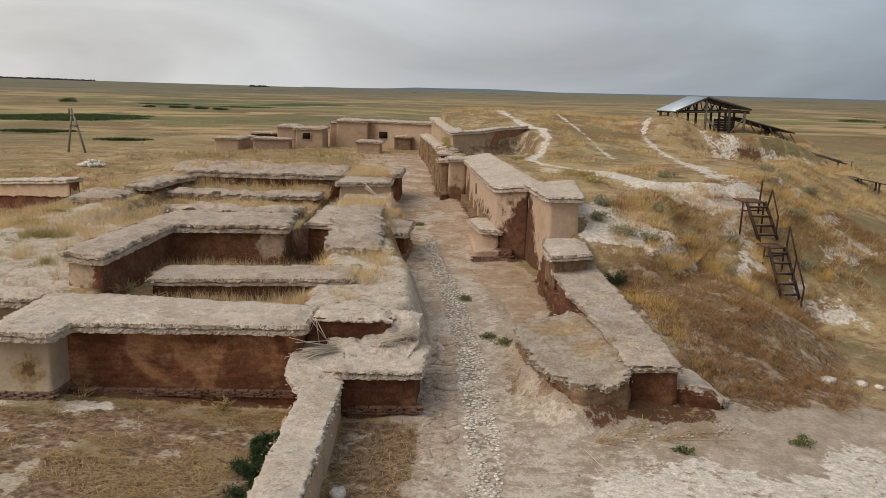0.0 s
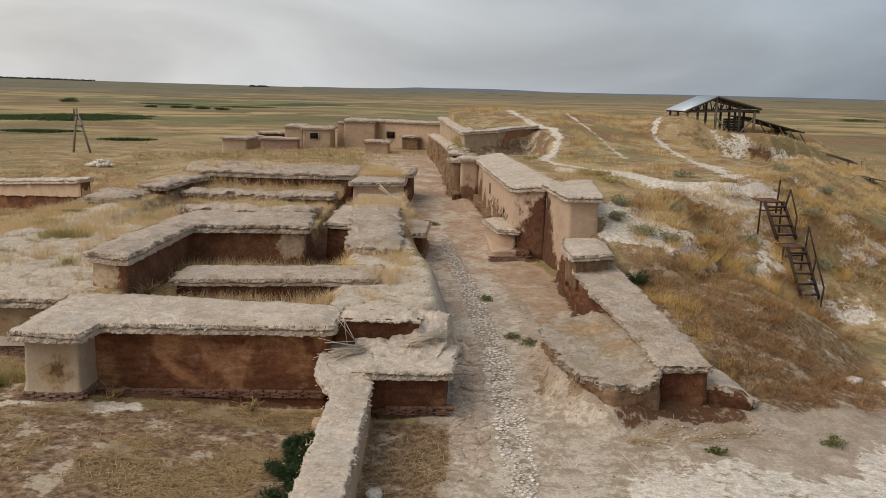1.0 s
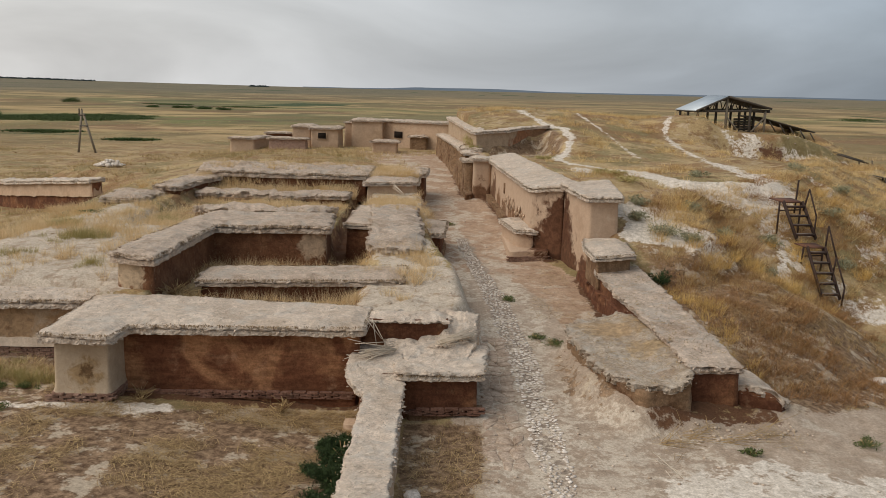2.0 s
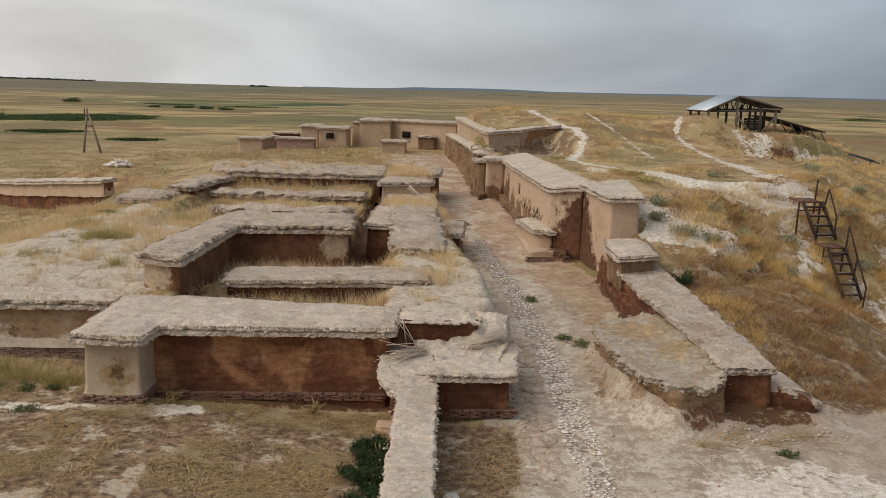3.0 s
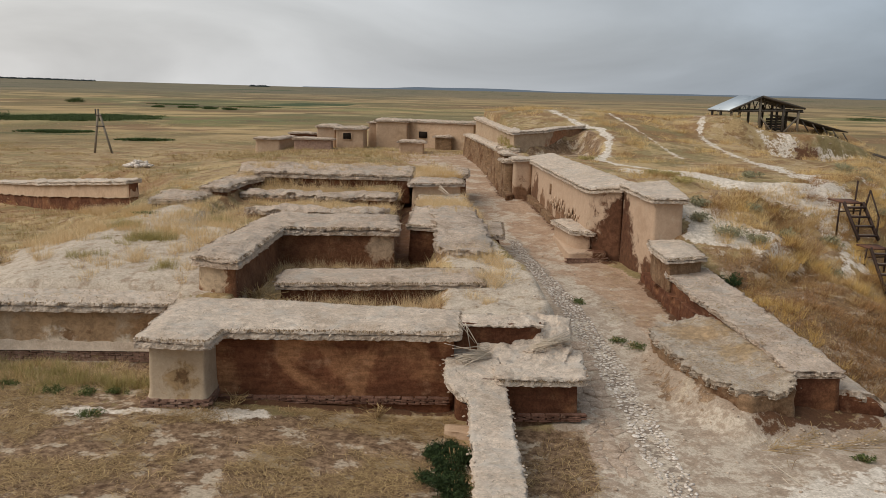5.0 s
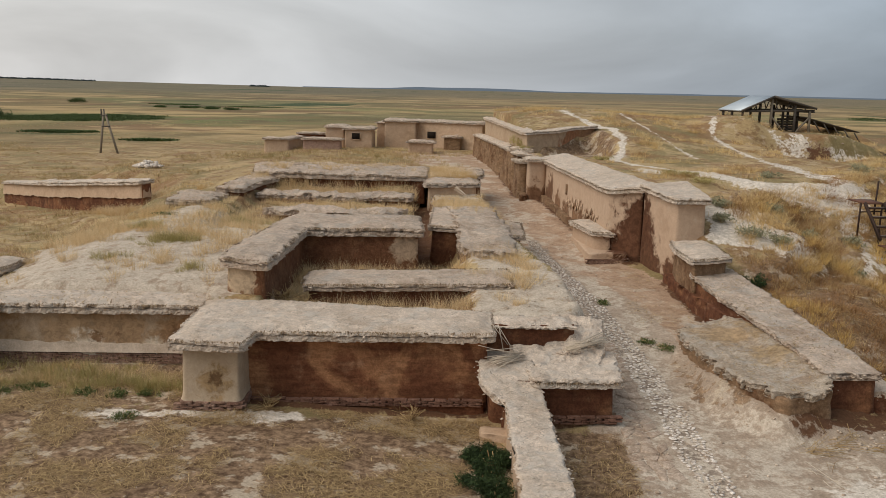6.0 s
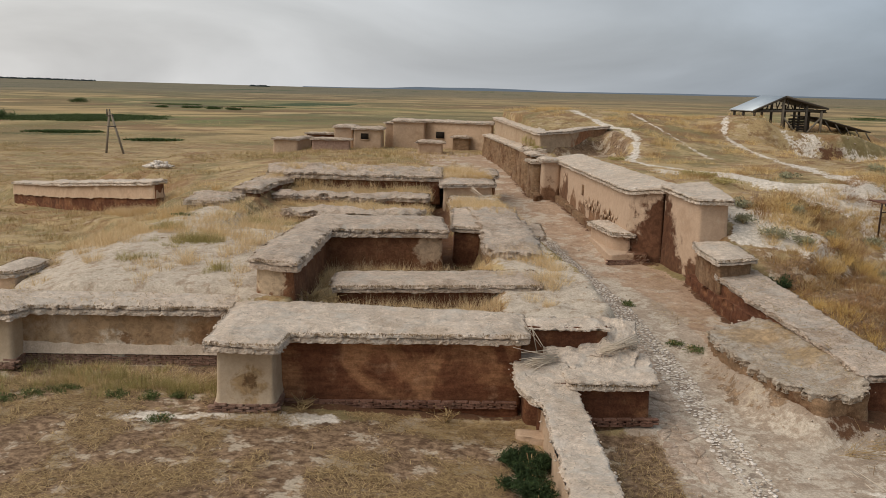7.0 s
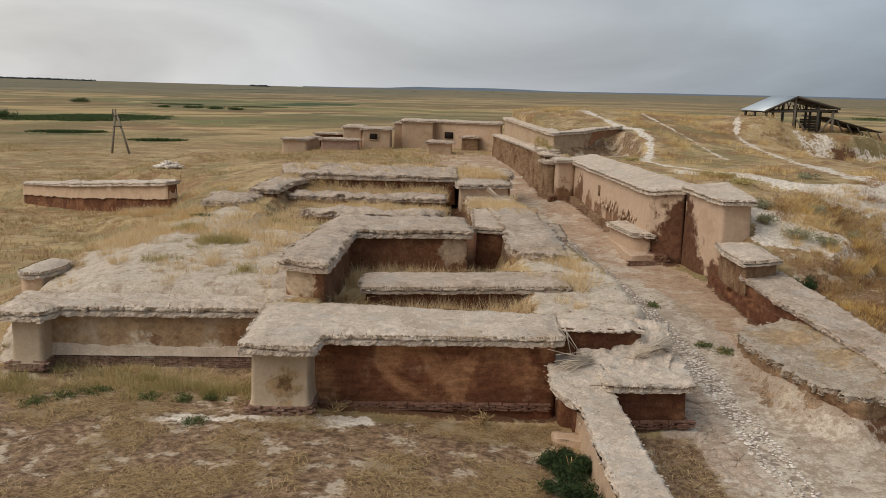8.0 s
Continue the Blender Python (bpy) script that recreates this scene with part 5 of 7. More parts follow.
M_TOWER = earth("tower_plaster", (0.5, 0.362, 0.255), (0.42, 0.292, 0.198), (0.53, 0.42, 0.31), 0.52, 0.75, 0.6, 0.0, 0.12, mottle=0.3, spots=(((2.95, 31.2, 2.1), 1.0, (0.085, 0.038, 0.02)), ((3.3, 30.4, 1.3), 0.9, (0.09, 0.04, 0.022)), ((2.95, 31.2, 1.4), 1.25, (0.1, 0.045, 0.024)), ((2.6, 31.45, 0.9), 0.8, (0.12, 0.055, 0.03)), ((3.2, 30.2, 0.7), 0.95, (0.12, 0.058, 0.032)), ((3.55, 28.5, 0.35), 1.0, (0.13, 0.062, 0.034)), ((1.9, 34.3, 1.45), 0.55, (0.22, 0.125, 0.07)), ((1.84, 35.2, 1.42), 0.6, (0.18, 0.1, 0.055)), ((1.75, 36.4, 1.35), 0.65, (0.18, 0.1, 0.055)), ((1.68, 37.6, 1.25), 0.7, (0.22, 0.125, 0.07)), ((1.55, 39.4, 1.1), 0.85, (0.18, 0.1, 0.055)), ((1.42, 41.4, 1.15), 0.85, (0.2, 0.11, 0.06)), ((0.75, 44.8, 1.15), 0.9, (0.19, 0.105, 0.06)), ((1.3, 43.5, 1.5), 1.1, (0.15, 0.08, 0.045))))


def corner_top(x, y):
    return 3.16 + 0.06 * (y - 28.4) + 0.03 * fbm(x, y, 0.7, 3, 74)


def street_top(x, y):
    """The street wall's roof rises away from the street."""
    return 3.06 + 0.17 * np.clip(x - 2.08 + (y - 31.95) * 0.0716, 0, 1.3) + 0.03 * fbm(x, y, 0.7, 3, 75)


corner_block = thing("corner_block", (3.9, 30, 0), "tall plastered corner block with layered straw capping", "wall", "ruined walls")
corner_plan = [(3.6, 28.4), (4.55, 28.55), (4.65, 31.75), (3.12, 31.05)]
body(corner_block, corner_plan, 0.0, lambda x, y: corner_top(x, y) - 0.15, M_TOWER)
capping(corner_block, widen(corner_plan, 0.12), lambda x, y: corner_top(x, y) - 0.2, corner_top)
street_wall = thing("street_wall", (2.2, 36, 0), "long plastered street wall with straw capping", "wall", "ruined walls")
street_plan = [(2.08, 31.95), (3.1, 31.2), (3.5, 31.75), (2.3, 46.2), (1.16, 46.2)]
body(street_wall, street_plan, 0.0, lambda x, y: street_top(x, y) - 0.16, M_TOWER)
capping(street_wall, widen(street_plan, 0.12), lambda x, y: street_top(x, y) - 0.21, street_top)
# plaster flakes hanging loose over the damp patch
rf = random.Random(8)
for k in range(26):
    fy = 33.5 + k * 0.22 + rf.uniform(-0.08, 0.08)
    fx = 2.08 - (fy - 31.95) * 0.0716 - 0.03
    fz, fh, fw = 1.5 + rf.uniform(-0.12, 0.22), rf.uniform(0.12, 0.4), rf.uniform(0.06, 0.16)
    dx = -0.02 - rf.uniform(0.0, 0.05)
    v = [(fx, fy - fw, fz + fh), (fx - 0.01, fy + fw * 0.7, fz + fh * rf.uniform(0.7, 1.1)), (fx + dx, fy + fw * rf.uniform(0.2, 0.6), fz), (fx + dx * 0.7, fy - fw * rf.uniform(0.3, 0.8), fz + fh * 0.2)]
    v += [(p[0] + 0.02, p[1], p[2]) for p in v]
    part("plaster_flake", (v, [[0, 3, 2, 1], [4, 5, 6, 7], [0, 1, 5, 4], [1, 2, 6, 5], [2, 3, 7, 6], [3, 0, 4, 7]]), M_PLASTER, street_wall)
# not cut in: a browner block paints the dimness of the recess
part("slit_window", box(1.535, 39.3, 1.95, 1.75, 39.55, 2.4), M_EARTH, street_wall, "narrow slit painted as a darker block in the plaster")
wall("buttress", "plastered buttress at the end of the street wall", [(0.38, 44.75), (1.22, 44.8), (1.25, 46.3), (0.3, 46.3)], 0.3, 3.12, 0.2, 0.12, M_TOWER, M_CAP)
ledge = wall("street_ledge", "clay bench against the wall with straw capping", [(1.22, 34.6), (1.62, 31.9), (2.15, 31.75), (2.3, 32.6), (1.95, 34.9)], 0.2, 1.56, 0.22, 0.12, M_TOWER, M_CAP)
body(ledge, [(1.2, 34.8), (1.25, 30.75), (2.62, 31.05), (2.7, 32.2), (1.9, 35)], 0.1, 0.86, M_TOWER, 0.1, 0.02, "footing")
bricks(ledge, (1.25, 30.72), (2.6, 31.02), 0.5, 4, 15, False, 0.8, 0.1)
wall("terrace_wall", "eroded earthen terrace wall along the street", [(-0.05, 46.2), (0.5, 46.2), (0.3, 54), (-1.0, 66), (-1.7, 66), (-0.6, 54)], 0.6, 3.28, 0.2, 0.06, M_EARTH, M_CAP, step=0.12, rag=0.15, eaten=0.22, layered=False)
wall("terrace_block", "eroded block standing in the terrace wall", [(-0.08, 45.5), (0.4, 45.4), (0.5, 47.2), (-0.15, 47.3)], 0.6, 2.98, 0.2, 0.12, M_EARTH, M_CAP, rag=0.1, eaten=0.05)
wall("terrace_block", "higher eroded block behind the buttress", [(-0.2, 48.4), (0.75, 47.8), (0.8, 49.2), (-0.15, 50.0)], 0.9, 3.4, 0.2, 0.12, M_EARTH, M_CAP, rag=0.1, eaten=0.05)


footing = thing("street_kerb", (0.1, 50, 0.9), "low worn mud kerb along the foot of the terrace", "kerb")
body(footing, [(-0.02, 44.3), (0.36, 44.5), (0.0, 50), (-0.5, 56), (-0.9, 56), (-0.4, 50)], 0.4, lambda x, y: 1.3 + 0.075 * (y - 45) + 0.04 * fbm(x, y, 0.5, 3, 93), M_EARTH, 0.09, 0.12, "kerb", "", 0.06)
body(street_wall, [(1.82, 33.9), (2.1, 34.0), (1.4, 44.4), (0.98, 44.4)], 0.1, lambda x, y: ramp(y, STREET_RISE) + 0.3 + 0.05 * fbm(x, y, 0.5, 3, 94), M_EARTH, 0.09, 0.08, "plinth", "worn earthen plinth", 0.05)


def mound_rim(x, y):
    """The retaining wall's top climbs with the mound."""
    return 4.22 + 0.068 * np.clip(x - 0.5, 0, 4.2) + 0.012 * np.clip(y - 48, 0, 20) * (x < 1.0) + 0.04 * fbm(x, y, 1.2, 3, 72)


retaining = thing("retaining_wall", (2, 52, 1.5), "plastered retaining wall stained red below the mound", "wall", "ruined walls")
M_STAINED = earth("stained_plaster", (0.44, 0.33, 0.225), (0.36, 0.25, 0.16), (0.47, 0.37, 0.27), 0.5, 0.7, 0.35, 0.0, 0.3, mottle=0.6, spots=(((3.6, 51.0, 3.2), 1.9, (0.3, 0.15, 0.08)), ((4.6, 51.7, 3.8), 1.0, (0.26, 0.15, 0.085))))
ret_plan = [(0.55, 48.3), (2.35, 49.5), (3.65, 51.4), (4.7, 51.8), (4.75, 52.6), (3.2, 52.2), (1.9, 50.5), (1.0, 49.6), (-0.1, 66.4), (-0.9, 66.2)]
body(retaining, ret_plan, 1.5, lambda x, y: mound_rim(x, y) - 0.12, M_STAINED)
capping(retaining, widen(ret_plan, 0.13), lambda x, y: mound_rim(x, y) - 0.16, mound_rim, None, 0.12, 0.07, 0.04)


# far group of houses
def window_in(parent, x, y, z, w, h):
    # a solid block, its blackness painted in place of an open window
    pane = part("window", box(x - w / 2, y - 0.012, z - h / 2, x + w / 2, y + 0.2, z + h / 2), M_VOID, parent, "small dark unglazed window")
    rim = join(box(x - w / 2 - 0.05, y - 0.03, z - h / 2 - 0.05, x - w / 2, y + 0.02, z + h / 2 + 0.05), box(x + w / 2, y - 0.03, z - h / 2 - 0.05, x + w / 2 + 0.05, y + 0.02, z + h / 2 + 0.05), box(x - w / 2, y - 0.03, z - h / 2 - 0.05, x + w / 2, y + 0.02, z - h / 2), box(x - w / 2, y - 0.03, z + h / 2, x + w / 2, y + 0.02, z + h / 2 + 0.05))
    part("window_reveal", rim, M_PLASTER, pane, "pale plaster edge")


far_kw = dict(step=0.12, rag=0.13, lump=0.08, split=0.14, lump_size=0.4, group="far houses")
house_a = wall("clay_house", "low clay house with one small window and straw eaves", [(-11.6, 70.4), (-9.5, 70.5), (-9.5, 73.5), (-11.7, 73.5)], 1.0, 3.3, 0.2, 0.15, M_PLASTER, M_CAP_GREY, category="house", **far_kw)
window_in(house_a, -10.75, 70.36, 2.62, 0.62, 0.46)
wall("clay_annex", "clay annex with straw eaves", [(-13.2, 71.2), (-11.75, 71.2), (-11.8, 74), (-13.2, 74)], 1.0, 3.4, 0.2, 0.15, M_PLASTER, M_CAP_GREY, category="house", **far_kw)
wall("gap_wall", "plastered wall closing the gap between houses", [(-9.4, 74.2), (-7.9, 74.2), (-7.9, 74.8), (-9.4, 74.8)], 1.0, 3.65, 0.15, 0.12, M_PLASTER, M_CAP_GREY, **far_kw)
house_b = wall("long_clay_house", "long clay house with small window and flat straw roof", [(-8.65, 72.6), (-6.2, 72.6), (-6.15, 73.6), (-0.9, 70.6), (-0.6, 73.5), (-8.6, 77)], 1.0, 3.88, 0.2, 0.15, M_PLASTER, M_CAP_GREY, category="house", **far_kw)
part("window", beam((-5.2, 72.98, 2.72), (-4.6, 72.64, 2.72), 0.2, 0.5), M_VOID, house_b, "small dark unglazed window")
wall("porch_block", "clay block with overhanging straw capping", [(-6.5, 66.6), (-4.7, 66.6), (-4.7, 68.2), (-6.3, 68.2)], 1.0, 2.6, 0.2, 0.18, M_PLASTER, M_CAP_GREY, **far_kw)
wall("clay_oven", "crumbling clay oven against the house wall", [(-3.9, 71.0), (-2.6, 70.9), (-2.7, 71.9), (-3.8, 71.9)], 1.2, 2.8, 0.2, 0.15, M_EARTH, M_CAP_GREY, **far_kw)
wall("low_front_wall", "low reddish front wall with straw capping", [(-14.6, 68.7), (-11.8, 68.8), (-11.8, 69.8), (-14.6, 69.7)], 1.0, 2.55, 0.2, 0.14, earth("reddish_plaster", (0.38, 0.26, 0.2), (0.27, 0.165, 0.12), (0.42, 0.32, 0.25), 0.5, 0.7, 0.5, 0.0, 0.2), M_CAP_GREY, **far_kw)
wall("low_west_wall", "low wall with sagging straw capping", [(-17.5, 68.5), (-15.7, 68.6), (-15.2, 72.5), (-15.8, 72.6), (-16.2, 69.4), (-17.5, 69.4)], 1.0, 2.5, 0.2, 0.14, M_PLASTER, M_CAP_GREY, **far_kw)
# added to read as a dark opening; shade is in the wall's colour
wall("low_inner_wall", "low inner wall added as a dark opening, shade painted on its face", [(-15.6, 72.7), (-13.3, 72.7), (-13.3, 73.3), (-15.6, 73.3)], 1.0, 2.75, 0.18, 0.14, M_DARK, M_CAP_GREY, **far_kw)
def slope_top(z):
    """The outlying wall steps down the slope to the west."""
    return lambda x, y: z + 0.117 * (x + 26.4)


outlier = thing("outlying_wall", (-26, 52, -1.0), "outlying low wall with dark exposed lower face", "wall", "ruined walls")
line = [(-32.9, 59.2), (-29.5, 55.4), (-26.4, 52.0), (-22.8, 49.0), (-19.3, 46.0)]
strip = [(x + 0.3, y + 0.5) for x, y in line[::-1]]
body(outlier, line + strip, lambda x, y: slope_top(-1.6)(x, y), slope_top(0.4), M_DARK, 0.12, 0.02)
body(outlier, [(x - 0.03, y - 0.05) for x, y in line] + strip, lambda x, y: slope_top(-0.3)(x, y) + 0.1 * fbm(x, y, 0.6, 4, 5, 0.7), slope_top(0.4), M_PLASTER, 0.12, 0.02, "plaster_band", "remaining band of pale plaster")
part("capping", slab([(x - 0.12, y - 0.16) for x, y in line] + [(x + 0.1, y + 0.16) for x, y in strip], lambda x, y: slope_top(0.5)(x, y) + 0.1 * (x > -28.0), slope_top(0.38), 0.1, 0.12, 0.4, 0.09, 0.5, CAP_SIDE, 0.08, 555, True, 0.15, 0.08), M_CAP, outlier)

# ---- shelter, stairs, pole ----
def shelter():
    ob = thing("excavation_shelter", (17, 59, 3.9), "open timber shelter with grey sheet-metal gable roof", "shelter")
    along_y = Vector((-0.21, 0.98, 0)).normalized()
    across = Vector((along_y.y, -along_y.x, 0))
    o = Vector((17.3, 57.2, 0))

    def at(u, v, z):
        q = o + across * u + along_y * v
        return Vector((q.x, q.y, z))

    half, wing, deep, eave, ridge = 2.25, 2.95, 2.6, 5.5, 6.42
    rx = -0.75
    # left slope pale sheet; right slope coloured dark for its shaded underside
    for name, a, b, za, zb in (("roof_slope", -wing, rx, eave, ridge), ("roof_slope", rx, half, ridge, eave + 0.2)):
        v = [at(a, -0.25, za), at(b, -0.25, zb), at(b, deep, zb), at(a, deep, za)]
        v += [p + Vector((0, 0, -0.05)) for p in v]
        part(name, ([tuple(p) for p in v], [[0, 1, 2, 3], [7, 6, 5, 4], [0, 4, 5, 1], [1, 5, 6, 2], [2, 6, 7, 3], [3, 7, 4, 0]]), M_SHEET if a < rx else M_TIMBER, ob, "pale galvanised sheet" if a < rx else "right roof slope with underside shade painted dark")
    for u in (-wing + 0.25, -0.75, 0.9, half - 0.3):
        for v in (0.0, deep * 0.5, deep - 0.2):
            top = eave + (ridge - eave) * (1 - abs(u - rx) / (half - rx if u > rx else wing + rx)) - 0.06
            g = float(land(at(u, v, 0).x, at(u, v, 0).y)) - 0.15
            part("post", beam(at(u, v, g), at(u, v, max(top, g + 0.5)), 0.13, 0.13), M_POLE if v == 0 and u in (-0.75, half - 0.3) else M_TIMBER, ob)
    for v in (0.0, deep * 0.5, deep - 0.2):
        part("tie_beam", beam(at(-wing, v, eave - 0.08), at(half, v, eave + 0.06), 0.1, 0.12), M_TIMBER, ob)
        for k in range(9):
            u = -wing + 0.35 + k * (half + wing - 0.6) / 8
            zt = eave + (ridge - eave) * (1 - abs(u - rx) / (half - rx if u > rx else wing + rx)) - 0.05
            part("truss_web", beam(at(u, v, eave - 0.05), at(u + (0.22 if k % 2 else -0.22), v, zt - 0.05), 0.05, 0.05), M_TIMBER, ob)
    for u, s in ((-0.75, 1.1), (half - 0.3, -1.1)):
        part("brace", beam(at(u, -0.02, eave - 0.35), at(u + s, -0.02, 4.0), 0.09, 0.09), M_POLE, ob)
    # lean-to roof beside it
    v = [at(half - 0.4, 0.3, 5.15), at(half + 3.4, 0.0, 4.25), at(half + 3.4, 3.0, 4.3), at(half - 0.4, 3.2, 5.2)]
    v += [p + Vector((0, 0, -0.06)) for p in v]
    part("lean_to_roof", ([tuple(p) for p in v], [[0, 1, 2, 3], [7, 6, 5, 4], [0, 4, 5, 1], [1, 5, 6, 2], [2, 6, 7, 3], [3, 7, 4, 0]]), M_TIMBER, ob, "dark sloping lean-to roof")
    for k in range(5):
        u = half + 0.1 + k * 0.75
        z = 5.1 - (u - half + 0.4) * 0.237
        part("rafter", beam(at(u, 0.1, z - 0.1), at(u + 0.5, 0.1, z - 0.75), 0.06, 0.06), M_TIMBER, ob)
    for u in (-wing + 0.1, rx, half - 0.1):
        zt = eave + (ridge - eave) * (1 - abs(u - rx) / (half - rx if u > rx else wing + rx)) - 0.08
        part("purlin", beam(at(u, -0.2, zt), at(u, deep, zt), 0.09, 0.09), M_TIMBER, ob)
    for a, b in ((-wing, rx), (rx, half)):
        za, zb = (eave, ridge) if a < rx else (ridge, eave + 0.2)
        part("barge_board", beam(at(a, -0.27, za - 0.04), at(b, -0.27, zb - 0.04), 0.04, 0.12), M_TIMBER, ob)
    part("board_screen", join(*[beam(at(0.6 + 0.0 * k, deep * 0.55, 4.3 + 0.16 * k), at(half - 0.2, deep * 0.55, 4.32 + 0.16 * k), 0.03, 0.14) for k in range(5)]), M_TIMBER, ob)
    return ob


shelter()


def flight_of_steps(x0, x1, y_low, z_low, y_high, z_high, count, landing, shift, rail):
    """A steel flight with a plate landing on legs; rail: (foot, head) of each rail post, from the top down."""
    ob = thing("hillside_stairs", ((x0 + x1) / 2, y_low, z_low), "rusty steel stair flight with handrail on the slope", "stairs", "hillside stairs")
    for x in (x0, x1):
        part("stringer", beam((x + shift, y_low, z_low), (x, y_high, z_high), 0.05, 0.13), M_RUST, ob)
    for k in range(count):
        f = (k + 0.5) / count
        y, z, dx = y_low + (y_high - y_low) * f, z_low + (z_high - z_low) * f, shift * (1 - f)
        part("tread", box(x0 + dx + 0.03, y - 0.1, z - 0.02, x1 + dx - 0.03, y + 0.1, z + 0.012), M_TREAD, ob)
        part("nosing", box(x0 + dx + 0.02, y - 0.13, z - 0.045, x1 + dx - 0.02, y - 0.102, z + 0.02), M_RUST, ob)
    part("landing", ([(x0, y_high, z_high), (x1, y_high, z_high), (x1 - 0.08, y_high + landing, z_high + 0.04), (x0 - 0.22, y_high + landing, z_high + 0.04), (x0, y_high, z_high - 0.05), (x1, y_high, z_high - 0.05), (x1 - 0.08, y_high + landing, z_high - 0.01), (x0 - 0.22, y_high + landing, z_high - 0.01)], [[0, 1, 2, 3], [7, 6, 5, 4], [0, 4, 5, 1], [1, 5, 6, 2], [2, 6, 7, 3], [3, 7, 4, 0]]), M_PLATE, ob, "rusted red-brown plate landing")
    for x, y in ((x0 - 0.08, y_high + 0.12), (x1 - 0.03, y_high + 0.05)):
        part("leg", beam((x - 0.03, y, min(float(land(x, y)) - 0.1, z_high - 0.45)), (x, y, z_high - 0.03), 0.05, 0.05), M_RUST, ob)
    part("cross_bar", beam((x0 - 0.1, y_high + 0.12, z_high - 0.34), (x1, y_high + 0.12, z_high - 0.3), 0.04, 0.04), M_RUST, ob)
    for foot, head in rail:
        part("rail_post", beam(foot, head, 0.045, 0.045), M_RUST, ob)
    for (_, a), (_, b) in zip(rail, rail[1:]):
        part("handrail", beam(a, b, 0.04, 0.04), M_RUST, ob)
    return ob


flight_of_steps(10.93, 11.6, 30.25, 1.66, 31.4, 2.8, 4, 0.8, 0.12, [((11.62, 31.3, 2.5), (11.82, 31.4, 3.25)), ((11.69, 30.4, 1.7), (11.73, 30.4, 2.42))])
flight_of_steps(11.25, 11.84, 28.3, 0.0, 29.75, 1.46, 5, 0.6, 0.04, [((11.87, 29.8, 1.2), (11.93, 29.8, 2.18)), ((11.9, 29.1, 0.45), (11.98, 29.1, 1.23)), ((11.98, 28.4, -0.3), (12.04, 28.4, 0.36))])
rail_end = thing("rail_post", (11.62, 32.1, 2.8), "lone leaning steel post at the head of the stairs", "post")
part("post", beam((11.62, 32.1, 2.3), (11.72, 32.2, 3.5), 0.05, 0.05), M_RUST, rail_end)

pole = thing("utility_pole", (-42.5, 102.8, -1.9), "weathered wooden A-frame utility pole on the steppe", "pole")
part("pole_leg", beam((-43.15, 102.8, -2.3), (-42.5, 102.8, 3.1), 0.2, 0.2), M_POLE, pole)
part("strut", beam((-40.9, 102.4, -1.9), (-42.35, 102.8, 2.75), 0.18, 0.18), M_POLE, pole)
part("tie", beam((-42.75, 102.7, 1.35), (-41.8, 102.6, 1.35), 0.12, 0.14), M_TIMBER, pole)
part("bracket", beam((-42.85, 102.75, 2.55), (-42.05, 102.75, 2.55), 0.12, 0.16), M_TIMBER, pole)
for dx in (-0.3, 0.0):
    part("insulator", beam((-42.5 + dx, 102.8, 2.6), (-42.5 + dx, 102.8, 3.3), 0.12, 0.12), M_TIMBER, pole)

fallen = thing("fallen_rafters", (24.0, 55.6, 2.2), "weathered rafters fallen beside the shelter", "timber")
part("rafter", beam((22.8, 55.6, 3.2), (25.0, 56.0, 2.6), 0.12, 0.09), M_TIMBER, fallen)
part("rafter", beam((23.0, 55.1, 3.05), (25.1, 55.5, 2.5), 0.1, 0.09), M_TIMBER, fallen)
for x, y, z in ((24.8, 56.0, 2.64), (24.5, 55.4, 2.66), (23.2, 55.6, 3.05)):
    part("prop", beam((x - 0.1, y, float(land(x, y)) - 0.1), (x, y, z), 0.08, 0.08), M_TIMBER, fallen)
fence = [thing("fence_post", (26.5 + 1.9 * k, 58.0 - 0.4 * k, float(land(26.5 + 1.9 * k, 58.0 - 0.4 * k))), "thin dark fence post on the slope", "post", "fence posts") for k in range(5)]
for ob in fence:
    x, y, z = ob.location
    part("post", beam((x, y, z - 0.2), (x + 0.02, y, z + 1.1), 0.07, 0.07), M_TIMBER, ob)

planks = thing("plank_bench", (22.6, 47.2, 1.6), "rough dark planks propped on the slope", "planks")
for k in range(3):
    part("plank", beam((21.8, 47.2 + 0.25 * k, 2.42), (23.5, 46.9 + 0.25 * k, 2.08), 0.2, 0.05), M_TIMBER, planks)
for x in (22.2, 23.2):
    for y in (47.1, 47.5):
        part("prop", beam((x, y, float(land(x, y)) - 0.1), (x, y, 2.32 - 0.2 * (x - 22.2)), 0.08, 0.08), M_TIMBER, planks)

# ---- grass, straw, stones, bushes ----
def scatter(poly, count, seed, weight=None):
    """Random plan points in an outline, kept where weight(x, y) is high."""
    r = np.random.default_rng(seed)
    xs, ys = [p[0] for p in poly], [p[1] for p in poly]
    x, y = r.uniform(min(xs), max(xs), count), r.uniform(min(ys), max(ys), count)
    ok = edge(x, y, poly) < 0
    if weight is not None:
        ok &= weight(x, y) > r.random(count)
    return x[ok], y[ok]


